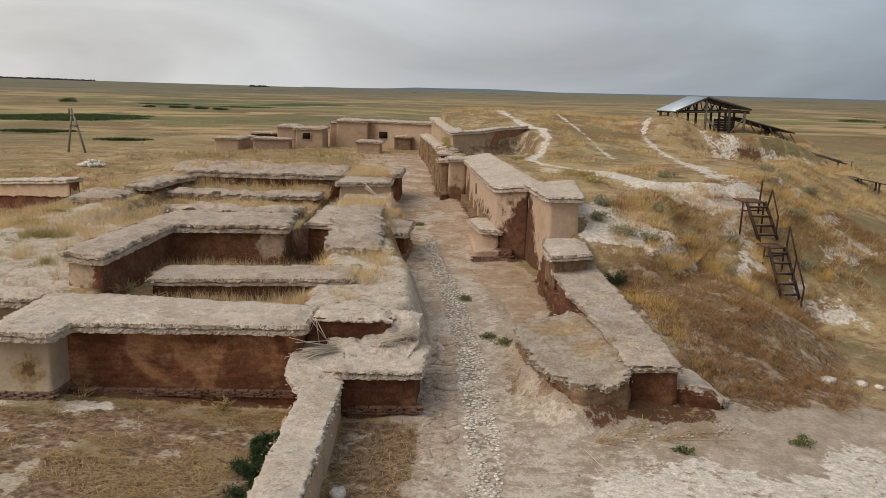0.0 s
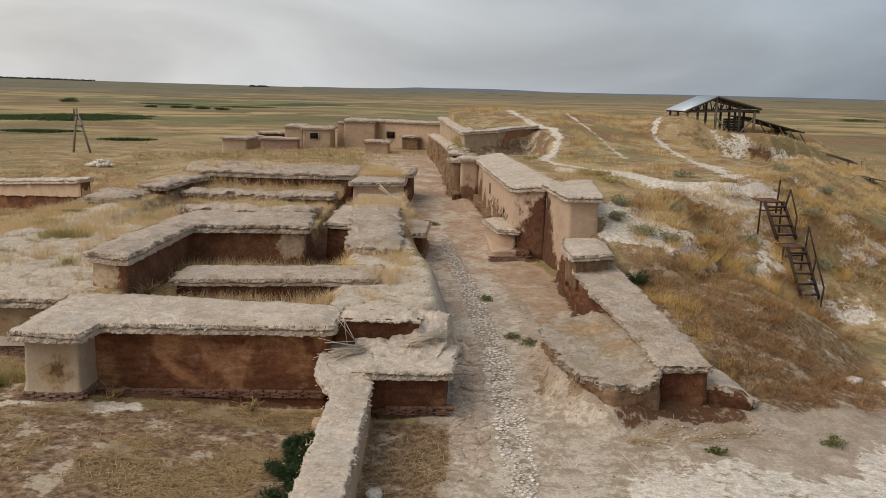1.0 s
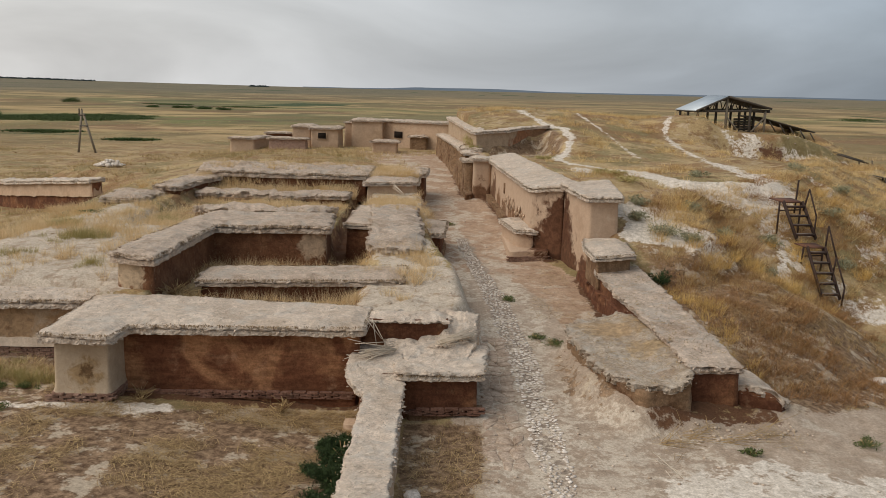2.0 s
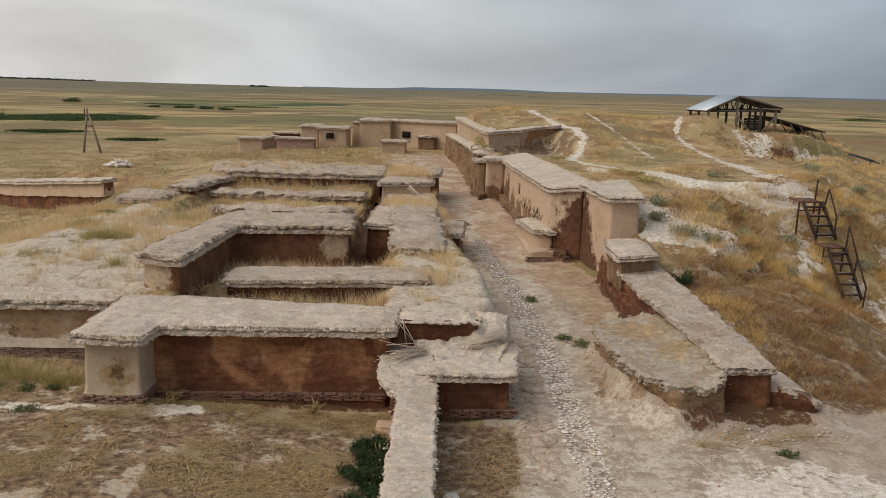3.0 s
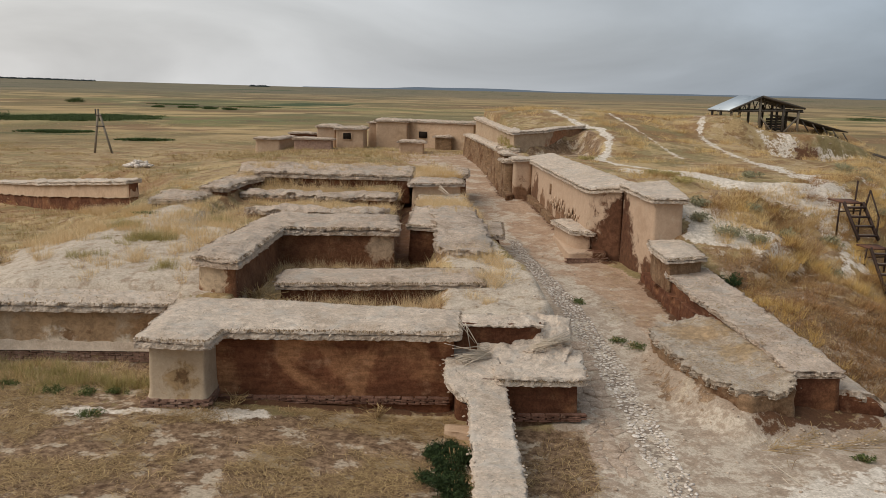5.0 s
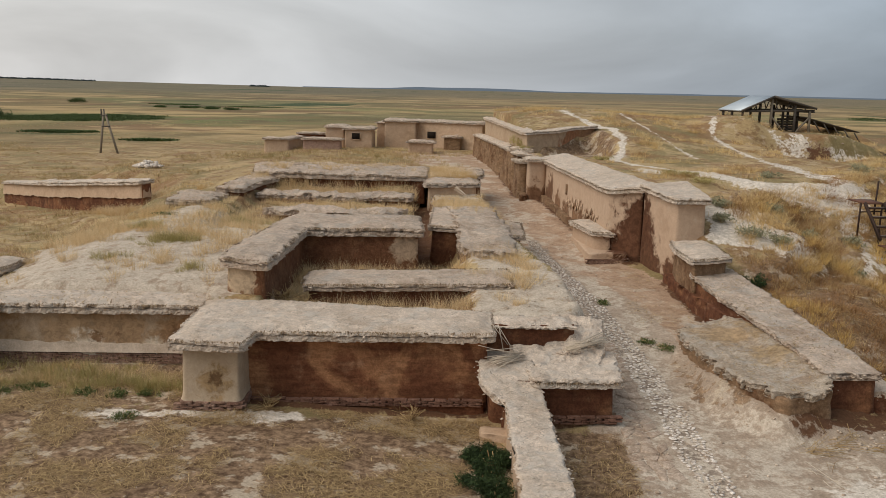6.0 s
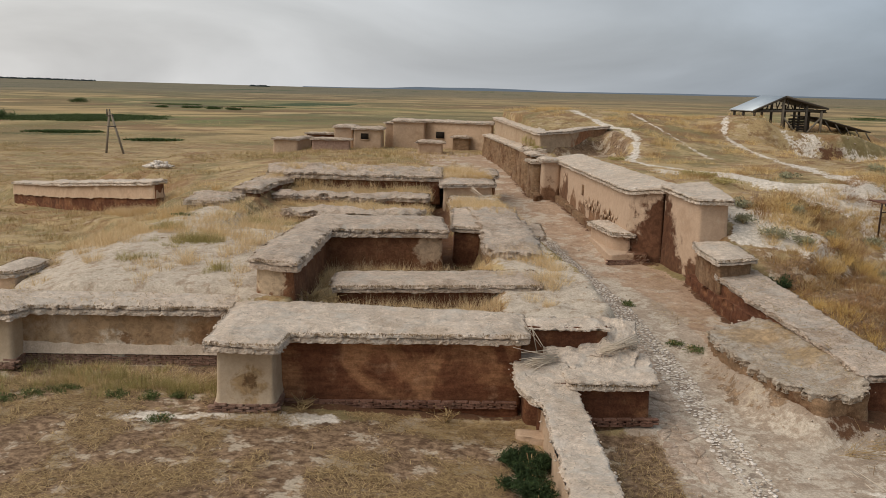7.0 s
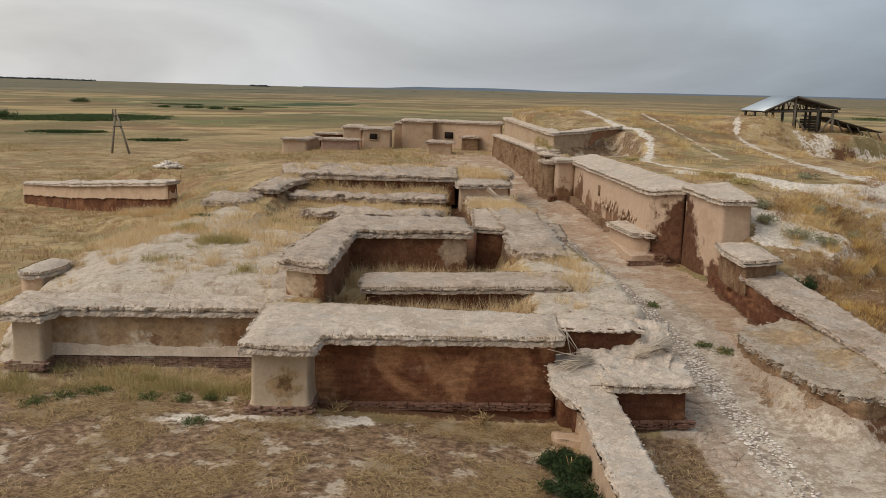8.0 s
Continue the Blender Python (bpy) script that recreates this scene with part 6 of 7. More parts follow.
def tufts(x, y, z, seed, blades_each, tall, spread, wide, lean=0.8):
    """Triangular blades round each point: (verts, triangles)."""
    r = np.random.default_rng(seed)
    n = len(x) * blades_each
    size = np.repeat(r.uniform(0.55, 1.3, len(x)), blades_each)
    cx, cy, cz = (np.repeat(v, blades_each) for v in (x, y, z))
    ang, rad = r.uniform(0, 2 * np.pi, n), spread * size * np.sqrt(r.random(n))
    bx, by = cx + rad * np.cos(ang), cy + rad * np.sin(ang)
    h = tall * size * r.uniform(0.35, 1.15, n) ** 1.2
    tilt, way = lean * h * r.random(n), ang + r.normal(0, 0.8, n)
    tx, ty = bx + tilt * np.cos(way), by + tilt * np.sin(way)
    face = r.uniform(0, np.pi, n)
    w = wide * r.uniform(0.6, 1.4, n)
    wx, wy = w * np.cos(face), w * np.sin(face)
    V = np.stack([np.stack([bx - wx, by - wy, cz - 0.03], 1), np.stack([bx + wx, by + wy, cz - 0.03], 1), np.stack([tx, ty, cz + h], 1)], 1).reshape(-1, 3)
    return V


def growth(name, label, pieces, material, category="grass"):
    V = np.concatenate(pieces)
    ob = new(name, fast_mesh(name, V, np.arange(len(V)).reshape(-1, 3), material))
    return tagged(ob, label, category, kind="stuff")


def patchy(size, low, high, seed):
    return lambda x, y: ease((fbm(x, y, size, 3, seed) - low) / (high - low))


def on_land(xy, *rest):
    return tufts(xy[0], xy[1], land(*xy), *rest)


def on_top(xy, top):
    return xy[0], xy[1], top(*xy) - 0.02


west = [(-15.8, 21), (-8.9, 21.4), (-9.0, 28.4), (-4.9, 28.4), (-5.0, 41), (-13, 47), (-17, 46), (-17, 24)]
pieces = [
    on_land(scatter(west, 2600, 1, patchy(1.3, 0.1, 0.4, 81)), 2, 50, 0.26, 0.16, 0.0042, 1.1),
    on_land(scatter([(-15.8, 26), (-9.2, 25), (-9.0, 28.6), (-12, 34), (-16, 36)], 640, 3, patchy(1.1, -0.05, 0.25, 82)), 4, 70, 0.34, 0.2, 0.0042, 1.2),
    on_land(scatter([(-7.7, 23.2), (-3.2, 23.5), (-3.2, 25.4), (-7.7, 25.3)], 260, 5), 6, 44, 0.36, 0.12, 0.004, 1.0),
    on_land(scatter([(-7.6, 20.5), (-3.0, 20.3), (-3.0, 21.6), (-7.6, 21.2)], 150, 7, patchy(0.8, -0.3, 0.3, 83)), 8, 44, 0.4, 0.12, 0.004, 1.0),
    on_land(scatter([(-3.3, 22), (-1.2, 22.5), (-1.7, 28), (-2.2, 39), (-4.0, 39), (-3.1, 27)], 620, 9, patchy(1.2, -0.1, 0.3, 84)), 10, 54, 0.27, 0.16, 0.004, 1.1),
    on_land(scatter([(-2.2, 28), (-1.5, 28), (-1.6, 39), (-2.3, 39)], 200, 11, patchy(0.8, -0.3, 0.3, 135)), 12, 50, 0.26, 0.14, 0.004, 1.3),
    on_land(scatter([(-15.4, 18.6), (-9.2, 18.4), (-9.1, 20.0), (-13.9, 19.8), (-14.0, 19.2), (-15.4, 19.2)], 520, 13, patchy(0.8, -0.3, 0.2, 85)), 14, 60, 0.14, 0.16, 0.0035, 2.4),
]
pieces.append(on_land(scatter([(-11.6, 39.6), (-5.3, 39.1), (-5.2, 40.7), (-12, 41.2)], 240, 24), 25, 44, 0.36, 0.2, 0.006, 0.9))
pieces.append(on_land(scatter([(-11.4, 33.4), (-5.3, 33.4), (-5.3, 37.2), (-11.4, 37.4)], 420, 26, patchy(1.2, -0.2, 0.2, 40)), 27, 40, 0.26, 0.24, 0.006, 1.3))
pieces.append(on_land(scatter([(-12.4, 40.0), (-5.2, 39.3), (-5.0, 40.9), (-12.4, 41.4)], 420, 124), 125, 60, 0.42, 0.16, 0.006, 0.8))
pieces.append(on_land(scatter([(-12.6, 28.6), (-5.3, 28.4), (-5.3, 37.2), (-12.4, 37.2)], 620, 126, patchy(1.0, -0.1, 0.25, 127)), 128, 60, 0.3, 0.2, 0.005, 1.1))
pieces.append(tufts(*on_top((scatter([(-4.0, 32.5), (-2.3, 31.5), (-2.45, 39.0), (-4.2, 39.0)], 560, 129, lambda x, y: ease((y - 31.0) / 3.0) * ease((39.2 - y) / 2) * patchy(0.8, -0.5, 0.2, 134)(x, y))), central_top), 130, 60, 0.24, 0.2, 0.0045, 1.0))
pieces.append(tufts(*on_top((scatter([(-3.2, 27.5), (-1.9, 26.5), (-2.2, 33.0), (-3.8, 33.0)], 130, 131, patchy(0.9, -0.1, 0.3, 132))), central_top), 133, 50, 0.26, 0.14, 0.0042, 1.1))
pieces.append(on_land(scatter([(-22.5, 47.5), (-20.5, 45.2), (-18.2, 44.6), (-17.6, 46.6), (-19.4, 48.0)], 260, 137), 138, 60, 0.4, 0.26, 0.008, 1.2))
pieces += [on_land(scatter([(-14.6, 23.0), (-9.4, 22.6), (-9.2, 26), (-12, 29), (-15.4, 29)], 170, 18, patchy(0.9, 0.0, 0.2, 80)), 19, 130, 0.34, 0.26, 0.0035, 1.2), on_land(scatter([(-3.1, 20.4), (-1.1, 20.6), (-1.5, 27), (-3.1, 27)], 90, 20, patchy(0.7, 0.0, 0.2, 79)), 17, 120, 0.3, 0.24, 0.0035, 1.2)]
growth("dry_grass", "tall golden dry grass growing over the ruins", pieces, M_GRASS)
tuft_top = tufts(*[np.concatenate(v) for v in zip(*[(xy[0], xy[1], np.full(len(xy[0]), z)) for xy, z in ((scatter([(-4.5, 41.2), (-2.4, 41.6), (-2.5, 46), (-4.5, 46)], 420, 15, patchy(0.8, -0.4, 0.2, 136)), 2.35), (scatter([(-12.4, 42), (-5.2, 41.8), (-5.2, 45.4), (-12.6, 45.4)], 260, 16, patchy(1.0, 0.0, 0.4, 86)), 2.53))])], 17, 40, 0.28, 0.2, 0.006, 1.4)
growth("roof_grass", "dry grass growing on the wall tops", [tuft_top], M_GRASS)

hill = [(4.8, 27.0), (6.4, 26.5), (9.5, 27), (12, 28), (20, 32), (30, 44), (26, 58), (21, 66), (-0.5, 70), (1.4, 57), (5.8, 48.8), (3.2, 44.6), (4.2, 32.5)]


def off_tracks(x, y):
    d = np.minimum.reduce([along(x, y, t) for t in TRACKS] + [along(x, y, SCARP)])
    return ease((d - 0.35) / 0.6)


def off_cliff(x, y):
    return ease(edge(x, y, [(15.0, 51.5), (21, 51.8), (24.5, 55), (21, 55.2), (15.3, 54.6)]) / 0.5)


GREEN_TUFTS = [(-11.6, 25.6, 0.5, 40), (-13.3, 28.2, 0.5, 26), (-9.6, 30.0, 0.45, 24), (-11.0, 31.5, 0.5, 26), (-12.6, 23.4, 0.25, 9), (-10.2, 22.6, 0.2, 8), (-13.9, 20.0, 0.6, 24), (-11.6, 18.9, 0.8, 60), (-10.0, 18.6, 0.5, 40), (-14.5, 18.4, 0.6, 40)]
pieces = [
    on_land(scatter(hill, 7000, 21, lambda x, y: off_tracks(x, y) * off_cliff(x, y) * patchy(1.8, -0.1, 0.3, 87)(x, y)), 22, 40, 0.26, 0.26, 0.006, 1.5),
    on_land(scatter([(5.2, 26.5), (8.5, 24), (12, 28.4), (16, 33), (13, 36), (8.4, 33), (6.4, 31.5)], 950, 23, patchy(1.1, -0.2, 0.2, 88)), 24, 70, 0.38, 0.24, 0.0045, 1.5),
]
pieces.append(on_land(scatter([(13.5, 47.5), (20, 49), (26, 54), (24, 56), (20, 51.8), (15, 51.4)], 420, 29), 30, 50, 0.36, 0.34, 0.008, 1.3))
pieces.append(on_land(scatter([(13, 30), (18, 33), (28, 46), (26, 56), (20, 50), (15, 42)], 1500, 25, patchy(2.2, -0.1, 0.3, 99)), 26, 50, 0.32, 0.34, 0.006, 1.3))
growth("golden_tussock", "bright golden grass tussocks on the lower slope", [
    on_land(scatter([(5.8, 26.8), (7.6, 26.4), (11, 26.8), (13.5, 28.5), (16, 34), (13, 36.5), (9, 32.8), (6.6, 31.2)], 420, 141, patchy(1.4, 0.12, 0.35, 142)), 143, 150, 0.46, 0.22, 0.0042, 1.1),
    on_land(scatter([(5.0, 25), (5.4, 21), (6.1, 19.6), (6.6, 20.4), (6.3, 24), (5.6, 26)], 60, 144), 145, 90, 0.26, 0.16, 0.004, 1.3),
], M_GOLD)
growth("green_gold_tufts", "tufts of yellow-green grass on the filled rooms", [
    on_land((np.concatenate([cx + np.random.default_rng(k).normal(0, w, n) for k, (cx, cy, w, n) in enumerate(GREEN_TUFTS)]), np.concatenate([cy + np.random.default_rng(k + 50).normal(0, w * 0.6, n) for k, (cx, cy, w, n) in enumerate(GREEN_TUFTS)])), 171, 60, 0.26, 0.14, 0.0042, 1.2),
], M_SCRUB)
growth("tangled_grass", "rusty brown tangled grass on the lower slope", [
    on_land(scatter([(4.8, 25), (6.0, 21.5), (6.4, 19.0), (9.8, 19.4), (12.5, 27), (18, 34), (14, 37), (8.4, 33.2), (6.4, 31.8)], 3600, 27, patchy(1.1, -0.35, 0.2, 98)), 28, 60, 0.22, 0.34, 0.005, 2.4),
], M_TANGLE)
growth("hill_grass", "dry golden and brown grass on the mound", pieces, M_HILL)

beds = []
for cx, cy, rx, ry, n, sd in ((-87, 207, 21, 26, 9000, 71), (-66, 146, 7, 4.0, 900, 72), (-46, 129, 4, 2.0, 260, 73), (-112, 160, 4, 3, 200, 74), (-74, 330, 12, 10, 500, 75), (-105, 345, 12, 8, 400, 76)):
    g = np.random.default_rng(sd)
    q = g.normal(0, 0.42, (n, 2))
    keep = np.hypot(q[:, 0], q[:, 1]) + 0.35 * fbm(q[:, 0] * 4, q[:, 1] * 4, 1, 3, sd) < 0.55 + 0.35 * g.random(n)
    x, y = cx + rx * q[keep, 0], cy + ry * q[keep, 1]
    beds.append(tufts(x, y, land(x, y), sd, 10, 0.26, 1.3, 0.2, 2.5))
growth("reed_bed", "dark green reeds in damp hollows of the steppe", beds, M_REEDBED, "reeds")
plain_poly = [(-17.5, 20), (-16.5, 47), (-5, 60), (-1, 68), (-16, 76), (-34, 90), (-60, 120), (-70, 95), (-40, 48)]
pieces = [
    on_land(scatter(plain_poly, 15000, 31, patchy(4, -0.25, 0.25, 89)), 32, 24, 0.24, 0.42, 0.013, 1.5),
    on_land(scatter([(-5, 47), (-2.3, 47), (-2.5, 58), (-8, 68), (-17, 66), (-13, 48)], 900, 33, patchy(2.5, -0.3, 0.2, 90)), 34, 20, 0.3, 0.22, 0.012),
    on_land(scatter([(24, 40), (60, 60), (70, 130), (30, 130), (22, 66)], 4000, 35, patchy(8, -0.2, 0.3, 91)), 36, 14, 0.4, 0.5, 0.022),
]
wide_left = [(-22, 50), (-8, 78), (-10, 110), (-60, 230), (-160, 230), (-60, 60)]
wide_right = [(24, 62), (60, 90), (140, 230), (20, 230), (4, 90)]
pieces += [on_land(scatter(wide_left, 5200, 37, patchy(14, 0.0, 0.2, 30)), 38, 10, 0.14, 1.3, 0.05, 3.0), on_land(scatter(wide_right, 4200, 39, patchy(14, 0.0, 0.2, 31)), 40, 10, 0.14, 1.3, 0.05, 3.0)]
growth("brown_scrub", "low brown and rusty scrub scattered over the steppe", [on_land(scatter(wide_left, 2600, 57, patchy(11, 0.0, 0.2, 32)), 58, 10, 0.11, 1.2, 0.05, 3.0), on_land(scatter(wide_right, 2200, 59, patchy(11, 0.0, 0.2, 36)), 60, 10, 0.11, 1.2, 0.05, 3.0)], M_TANGLE, "scrub")
growth("steppe_grass", "dry tussock grass of the open steppe", pieces, M_STEPPE)


def litter(poly, count, seed, weight, longest, wide=0.0032, lift=0.012):
    """Stalks lying flat on the ground."""
    x, y = scatter(poly, count, seed, weight)
    r = np.random.default_rng(seed + 1)
    n = len(x)
    a, l = r.uniform(0, 2 * np.pi, n), longest * r.uniform(0.15, 1, n) ** 1.6
    dx, dy = l / 2 * np.cos(a), l / 2 * np.sin(a)
    w = wide * r.uniform(0.5, 1.4, n)
    px, py = -np.sin(a) * w, np.cos(a) * w
    z0, z1 = land(x - dx, y - dy) + lift + r.uniform(0, 0.05, n), land(x + dx, y + dy) + lift + r.uniform(0, 0.05, n)
    quad = np.stack([np.stack([x - dx - px, y - dy - py, z0], 1), np.stack([x + dx - px, y + dy - py, z1], 1), np.stack([x + dx + px, y + dy + py, z1], 1), np.stack([x - dx + px, y - dy + py, z0], 1)], 1)
    return quad.reshape(-1, 3)


def litter_thing(name, label, quads):
    V = np.concatenate(quads)
    i = np.arange(0, len(V), 4)[:, None]
    T = np.concatenate([i + [0, 1, 2], i + [0, 2, 3]], 1).reshape(-1, 3)
    return tagged(new(name, fast_mesh(name, V, T, M_STRAW)), label, "straw", kind="stuff")


yard = [(-14.5, 11), (-2.7, 11), (-2.8, 17.6), (-7.7, 17.5), (-9.2, 17.2), (-9.2, 19.6), (-14.5, 19.0)]
litter_thing("straw_litter", "dead stalks and straw lying on the ground", [
    litter(yard, 110000, 41, patchy(1.0, -0.3, 0.3, 51), 0.3),
    litter([(5.8, 18.6), (9.8, 19), (12, 26), (9, 30), (6.6, 27), (5.5, 24)], 15000, 43, patchy(1.2, -0.4, 0.1, 92), 0.5),
    litter([(-1.75, 11), (-0.2, 11), (-0.2, 17), (-1.75, 17)], 2600, 45, patchy(0.8, -0.4, 0.2, 93), 0.35),
    litter([(3.4, 15.6), (6.6, 16.6), (6.8, 17.6), (4.0, 17.2), (3.0, 16.6)], 900, 47, patchy(0.8, -0.2, 0.3, 94), 0.5),
    litter([(1.2, 21.6), (3.3, 22.8), (3.2, 27.5), (2.4, 31), (1.0, 31), (1.6, 26)], 2200, 49, patchy(0.9, -0.2, 0.3, 95), 0.4),
])
r = np.random.default_rng(9)
pieces = [on_land(scatter(yard, 4200, 151, patchy(1.0, -0.15, 0.35, 51)), 152, 14, 0.07, 0.13, 0.0032, 2.6), on_land(scatter(yard, 260, 51, patchy(1.2, 0.0, 0.4, 96)), 52, 14, 0.16, 0.14, 0.005, 1.2), on_land(scatter([(-1.7, 11), (-0.4, 11), (-0.4, 17), (-1.7, 17)], 60, 53), 54, 16, 0.15, 0.1, 0.004, 1.0), on_land(scatter([(6, 19), (9.5, 19.5), (12, 26), (9, 30), (6.6, 27), (5.6, 24)], 520, 55, patchy(1.3, -0.2, 0.3, 97)), 56, 26, 0.22, 0.16, 0.006, 1.1)]
growth("dead_stalks", "brown dead stalks standing and leaning in clumps", pieces, M_STRAW, "stalks")


def leafy(name, label, x, y, across, tall, leaves, material, leaf=0.035, seed=1, category="bush"):
    """A low bush: stems from one root and many small leaves in an uneven crown."""
    r = np.random.default_rng(seed)
    z = float(land(x, y))
    ob = thing(name, (x, y, z), label, category)
    stems = []
    for k in range(9):
        a, l = r.uniform(0, 2 * np.pi), r.uniform(0.2, 0.9) * across
        stems.append(beam((x, y, z - 0.05), (x + l * math.cos(a) * 0.8, y + l * math.sin(a) * 0.8, z + tall * r.uniform(0.5, 0.95)), 0.012, 0.012))
    part("stems", join(*stems), M_STRAW, ob)
    c = r.normal(0, 1, (14, 3)) * (across * 0.42, across * 0.42, tall * 0.18) + (0, 0, tall * 0.5)
    p = c[r.integers(0, 14, leaves)] + r.normal(0, 1, (leaves, 3)) * (across * 0.2, across * 0.2, tall * 0.17)
    p[:, 2] = np.abs(p[:, 2])
    d, e = r.normal(0, leaf, (leaves, 3)), r.normal(0, leaf * 0.5, (leaves, 3))
    V = (np.stack([p - d, p + e, p + d], 1) + (x, y, z)).reshape(-1, 3)
    part("leaves", fast_mesh("leaves", V, np.arange(len(V)).reshape(-1, 3), material), material, ob)
    return ob


for k, (x, y, w, t) in enumerate([(-3.1, 15.8, 0.34, 0.24), (-2.85, 15.35, 0.36, 0.28), (-3.0, 14.7, 0.36, 0.26), (-2.85, 14.0, 0.34, 0.3), (-2.9, 13.1, 0.42, 0.34)]):
    leafy("dark_bush", "dense dark green bush against the low wall", x, y, w, t, 5200, M_BUSH, 0.022, 200 + k)
leafy("slope_bush", "small dark green bush on the dry slope", 5.35, 25.85, 0.35, 0.35, 1500, M_BUSH, 0.03, 210)
for k, (x, y, w) in enumerate([(-9.93, 16.75, 0.32), (-13.4, 17.6, 0.4), (-13.0, 17.95, 0.35), (-12.4, 18.3, 0.35), (-11.2, 17.95, 0.25), (-10.5, 18.0, 0.3), (-9.95, 18.1, 0.2), (0.9, 25.5, 0.3), (1.4, 22.1, 0.3), (1.75, 21.7, 0.35), (-0.9, 37.6, 0.4), (7.6, 17.0, 0.35), (4.9, 16.0, 0.2), (-13.6, 31.5, 0.4)]):
    leafy("green_weed", "low green weed on bare ground", x, y, w * 0.9, 0.11, 620, M_WEED, 0.02, 230 + k, "weed")
for k, (x, y, w, t) in enumerate([(6.1, 28.5, 0.5, 0.4), (8.3, 29.9, 0.5, 0.35), (6.9, 28.2, 0.35, 0.25), (5.7, 31.0, 0.4, 0.3), (5.4, 29.6, 0.35, 0.3), (7.6, 31.0, 0.4, 0.3), (9.0, 35.6, 0.4, 0.25), (10.2, 30.5, 0.4, 0.3), (9.4, 28.3, 0.35, 0.3), (13.5, 33.5, 0.5, 0.35), (15.5, 37.0, 0.5, 0.35), (12.9, 30.5, 0.4, 0.3), (17.5, 49.5, 0.7, 0.4), (14.6, 40.0, 0.5, 0.3)]):
    leafy("sage_shrub", "grey-green sage shrub on the slope", x, y, w, t, 700, M_SAGE, 0.035, 260 + k, "shrub")
for k, (x, y, w, t) in enumerate([(0.45, 49.8, 0.4, 0.55), (0.3, 51.0, 0.5, 0.7), (0.2, 52.4, 0.45, 0.6), (0.4, 48.4, 0.35, 0.3), (5.2, 36.0, 0.5, 0.2), (5.7, 35.2, 0.5, 0.2), (5.8, 33.4, 0.5, 0.25), (3.6, 43.0, 0.5, 0.2)]):
    leafy("yellow_green_scrub", "low yellow-green scrub in a sheltered hollow", x, y, w, t, 700, M_SCRUB, 0.03, 320 + k, "shrub")
for k, (x, y, w, t) in enumerate([(-141, 340, 3.2, 2.2), (-104, 197, 2.6, 2.0), (-101, 196, 2.2, 1.7), (-88, 300, 3.0, 0.9), (-80, 295, 3.4, 1.0), (-72, 290, 2.6, 0.8), (-98, 300, 2.0, 0.7), (150, 330, 6, 1.2), (130, 260, 4, 0.8)]):
    leafy("steppe_bush", "dark green lone bush far out on the steppe", x, y, w, t * 0.8, 1100, M_REEDBED, 0.2, 290 + k)


def stone_mesh(k):
    r = random.Random(k)
    bm = bmesh.new()
    bmesh.ops.create_icosphere(bm, subdivisions=1, radius=1.0)
    for v in bm.verts:
        v.co *= r.uniform(0.8, 1.12)
        v.co.z = max(min(v.co.z, 0.75), -0.6)
    me = bpy.data.meshes.new("stone")
    bm.to_mesh(me)
    bm.free()
    me.materials.append(M_STONE)
    me.polygons.foreach_set("use_smooth", [True] * len(me.polygons))
    return me


STONES = [stone_mesh(k) for k in range(6)]
paving = thing("cobbled_lane", (0.8, 18, -0.2), "narrow lane of pale worn cobbles set in mud", "paving")
r = random.Random(12)
placed, cells = [], {}
for _ in range(16000):
    y = r.uniform(11.5, 34.5)
    cx = float(np.interp(-y, [-p[1] for p in LANE], [p[0] for p in LANE]))
    half = 0.17 + 0.17 * min(1, (35 - y) / 9)
    off = r.uniform(-1, 1)
    # worn gaps, most of them near the lane's ends and edges
    if vn(y * 1.3, off * 2.0, 5) > 0.55 - 0.45 * ease((15.5 - y) / 2) - 0.3 * abs(off) ** 3:
        continue
    x, size = cx + off * half, r.uniform(0.03, 0.078)
    key = (int(x / 0.2), int(y / 0.2))
    close = [q for i in (-1, 0, 1) for j in (-1, 0, 1) for q in cells.get((key[0] + i, key[1] + j), ())]
    if any(math.hypot(x - q[0], y - q[1]) < (size + q[2]) * 0.92 for q in close):
        continue
    placed.append((x, y, size))
    cells.setdefault(key, []).append(placed[-1])
placed.sort(key=lambda q: q[1])
cob_z = land([q[0] for q in placed], [q[1] for q in placed])
LV, LF, singles = [], [], 0
for (x, y, size), z in zip(placed, cob_z):
    m = Matrix.Translation((x, y, z + 0.004)) @ Matrix.Rotation(r.uniform(0, 6.28), 4, "Z") @ Matrix.Rotation(r.gauss(0, 0.1), 4, "X") @ Matrix.Diagonal((size * r.uniform(0.85, 1.3), size * r.uniform(0.7, 1.05), size * r.uniform(0.25, 0.42), 1))
    if 15.2 < y and singles < 300:
        singles += 1
        ob = new("cobble", r.choice(STONES))
        ob.parent = paving
        ob.matrix_basis = Matrix.Translation(-paving.location) @ m
    else:
        me = r.choice(STONES)
        c = len(LV)
        LV += [tuple(m @ v.co) for v in me.vertices]
        LF += [[c + i for i in p.vertices] for p in me.polygons]
tagged(part("cobble_rest", (LV, LF), M_STONE, paving), kind="stuff")

# worn flagstones between the block and the cobbles
M_FLAG = earth("worn_flagstone", (0.46, 0.365, 0.285), (0.36, 0.27, 0.2), (0.55, 0.47, 0.38), 0.45, 0.65, 2.0, 0.0, 0.5)
flags = thing("flagstone_strip", (0.2, 17.5, -0.3), "strip of worn cracked flagstones beside the cobbles", "paving")
r = random.Random(31)


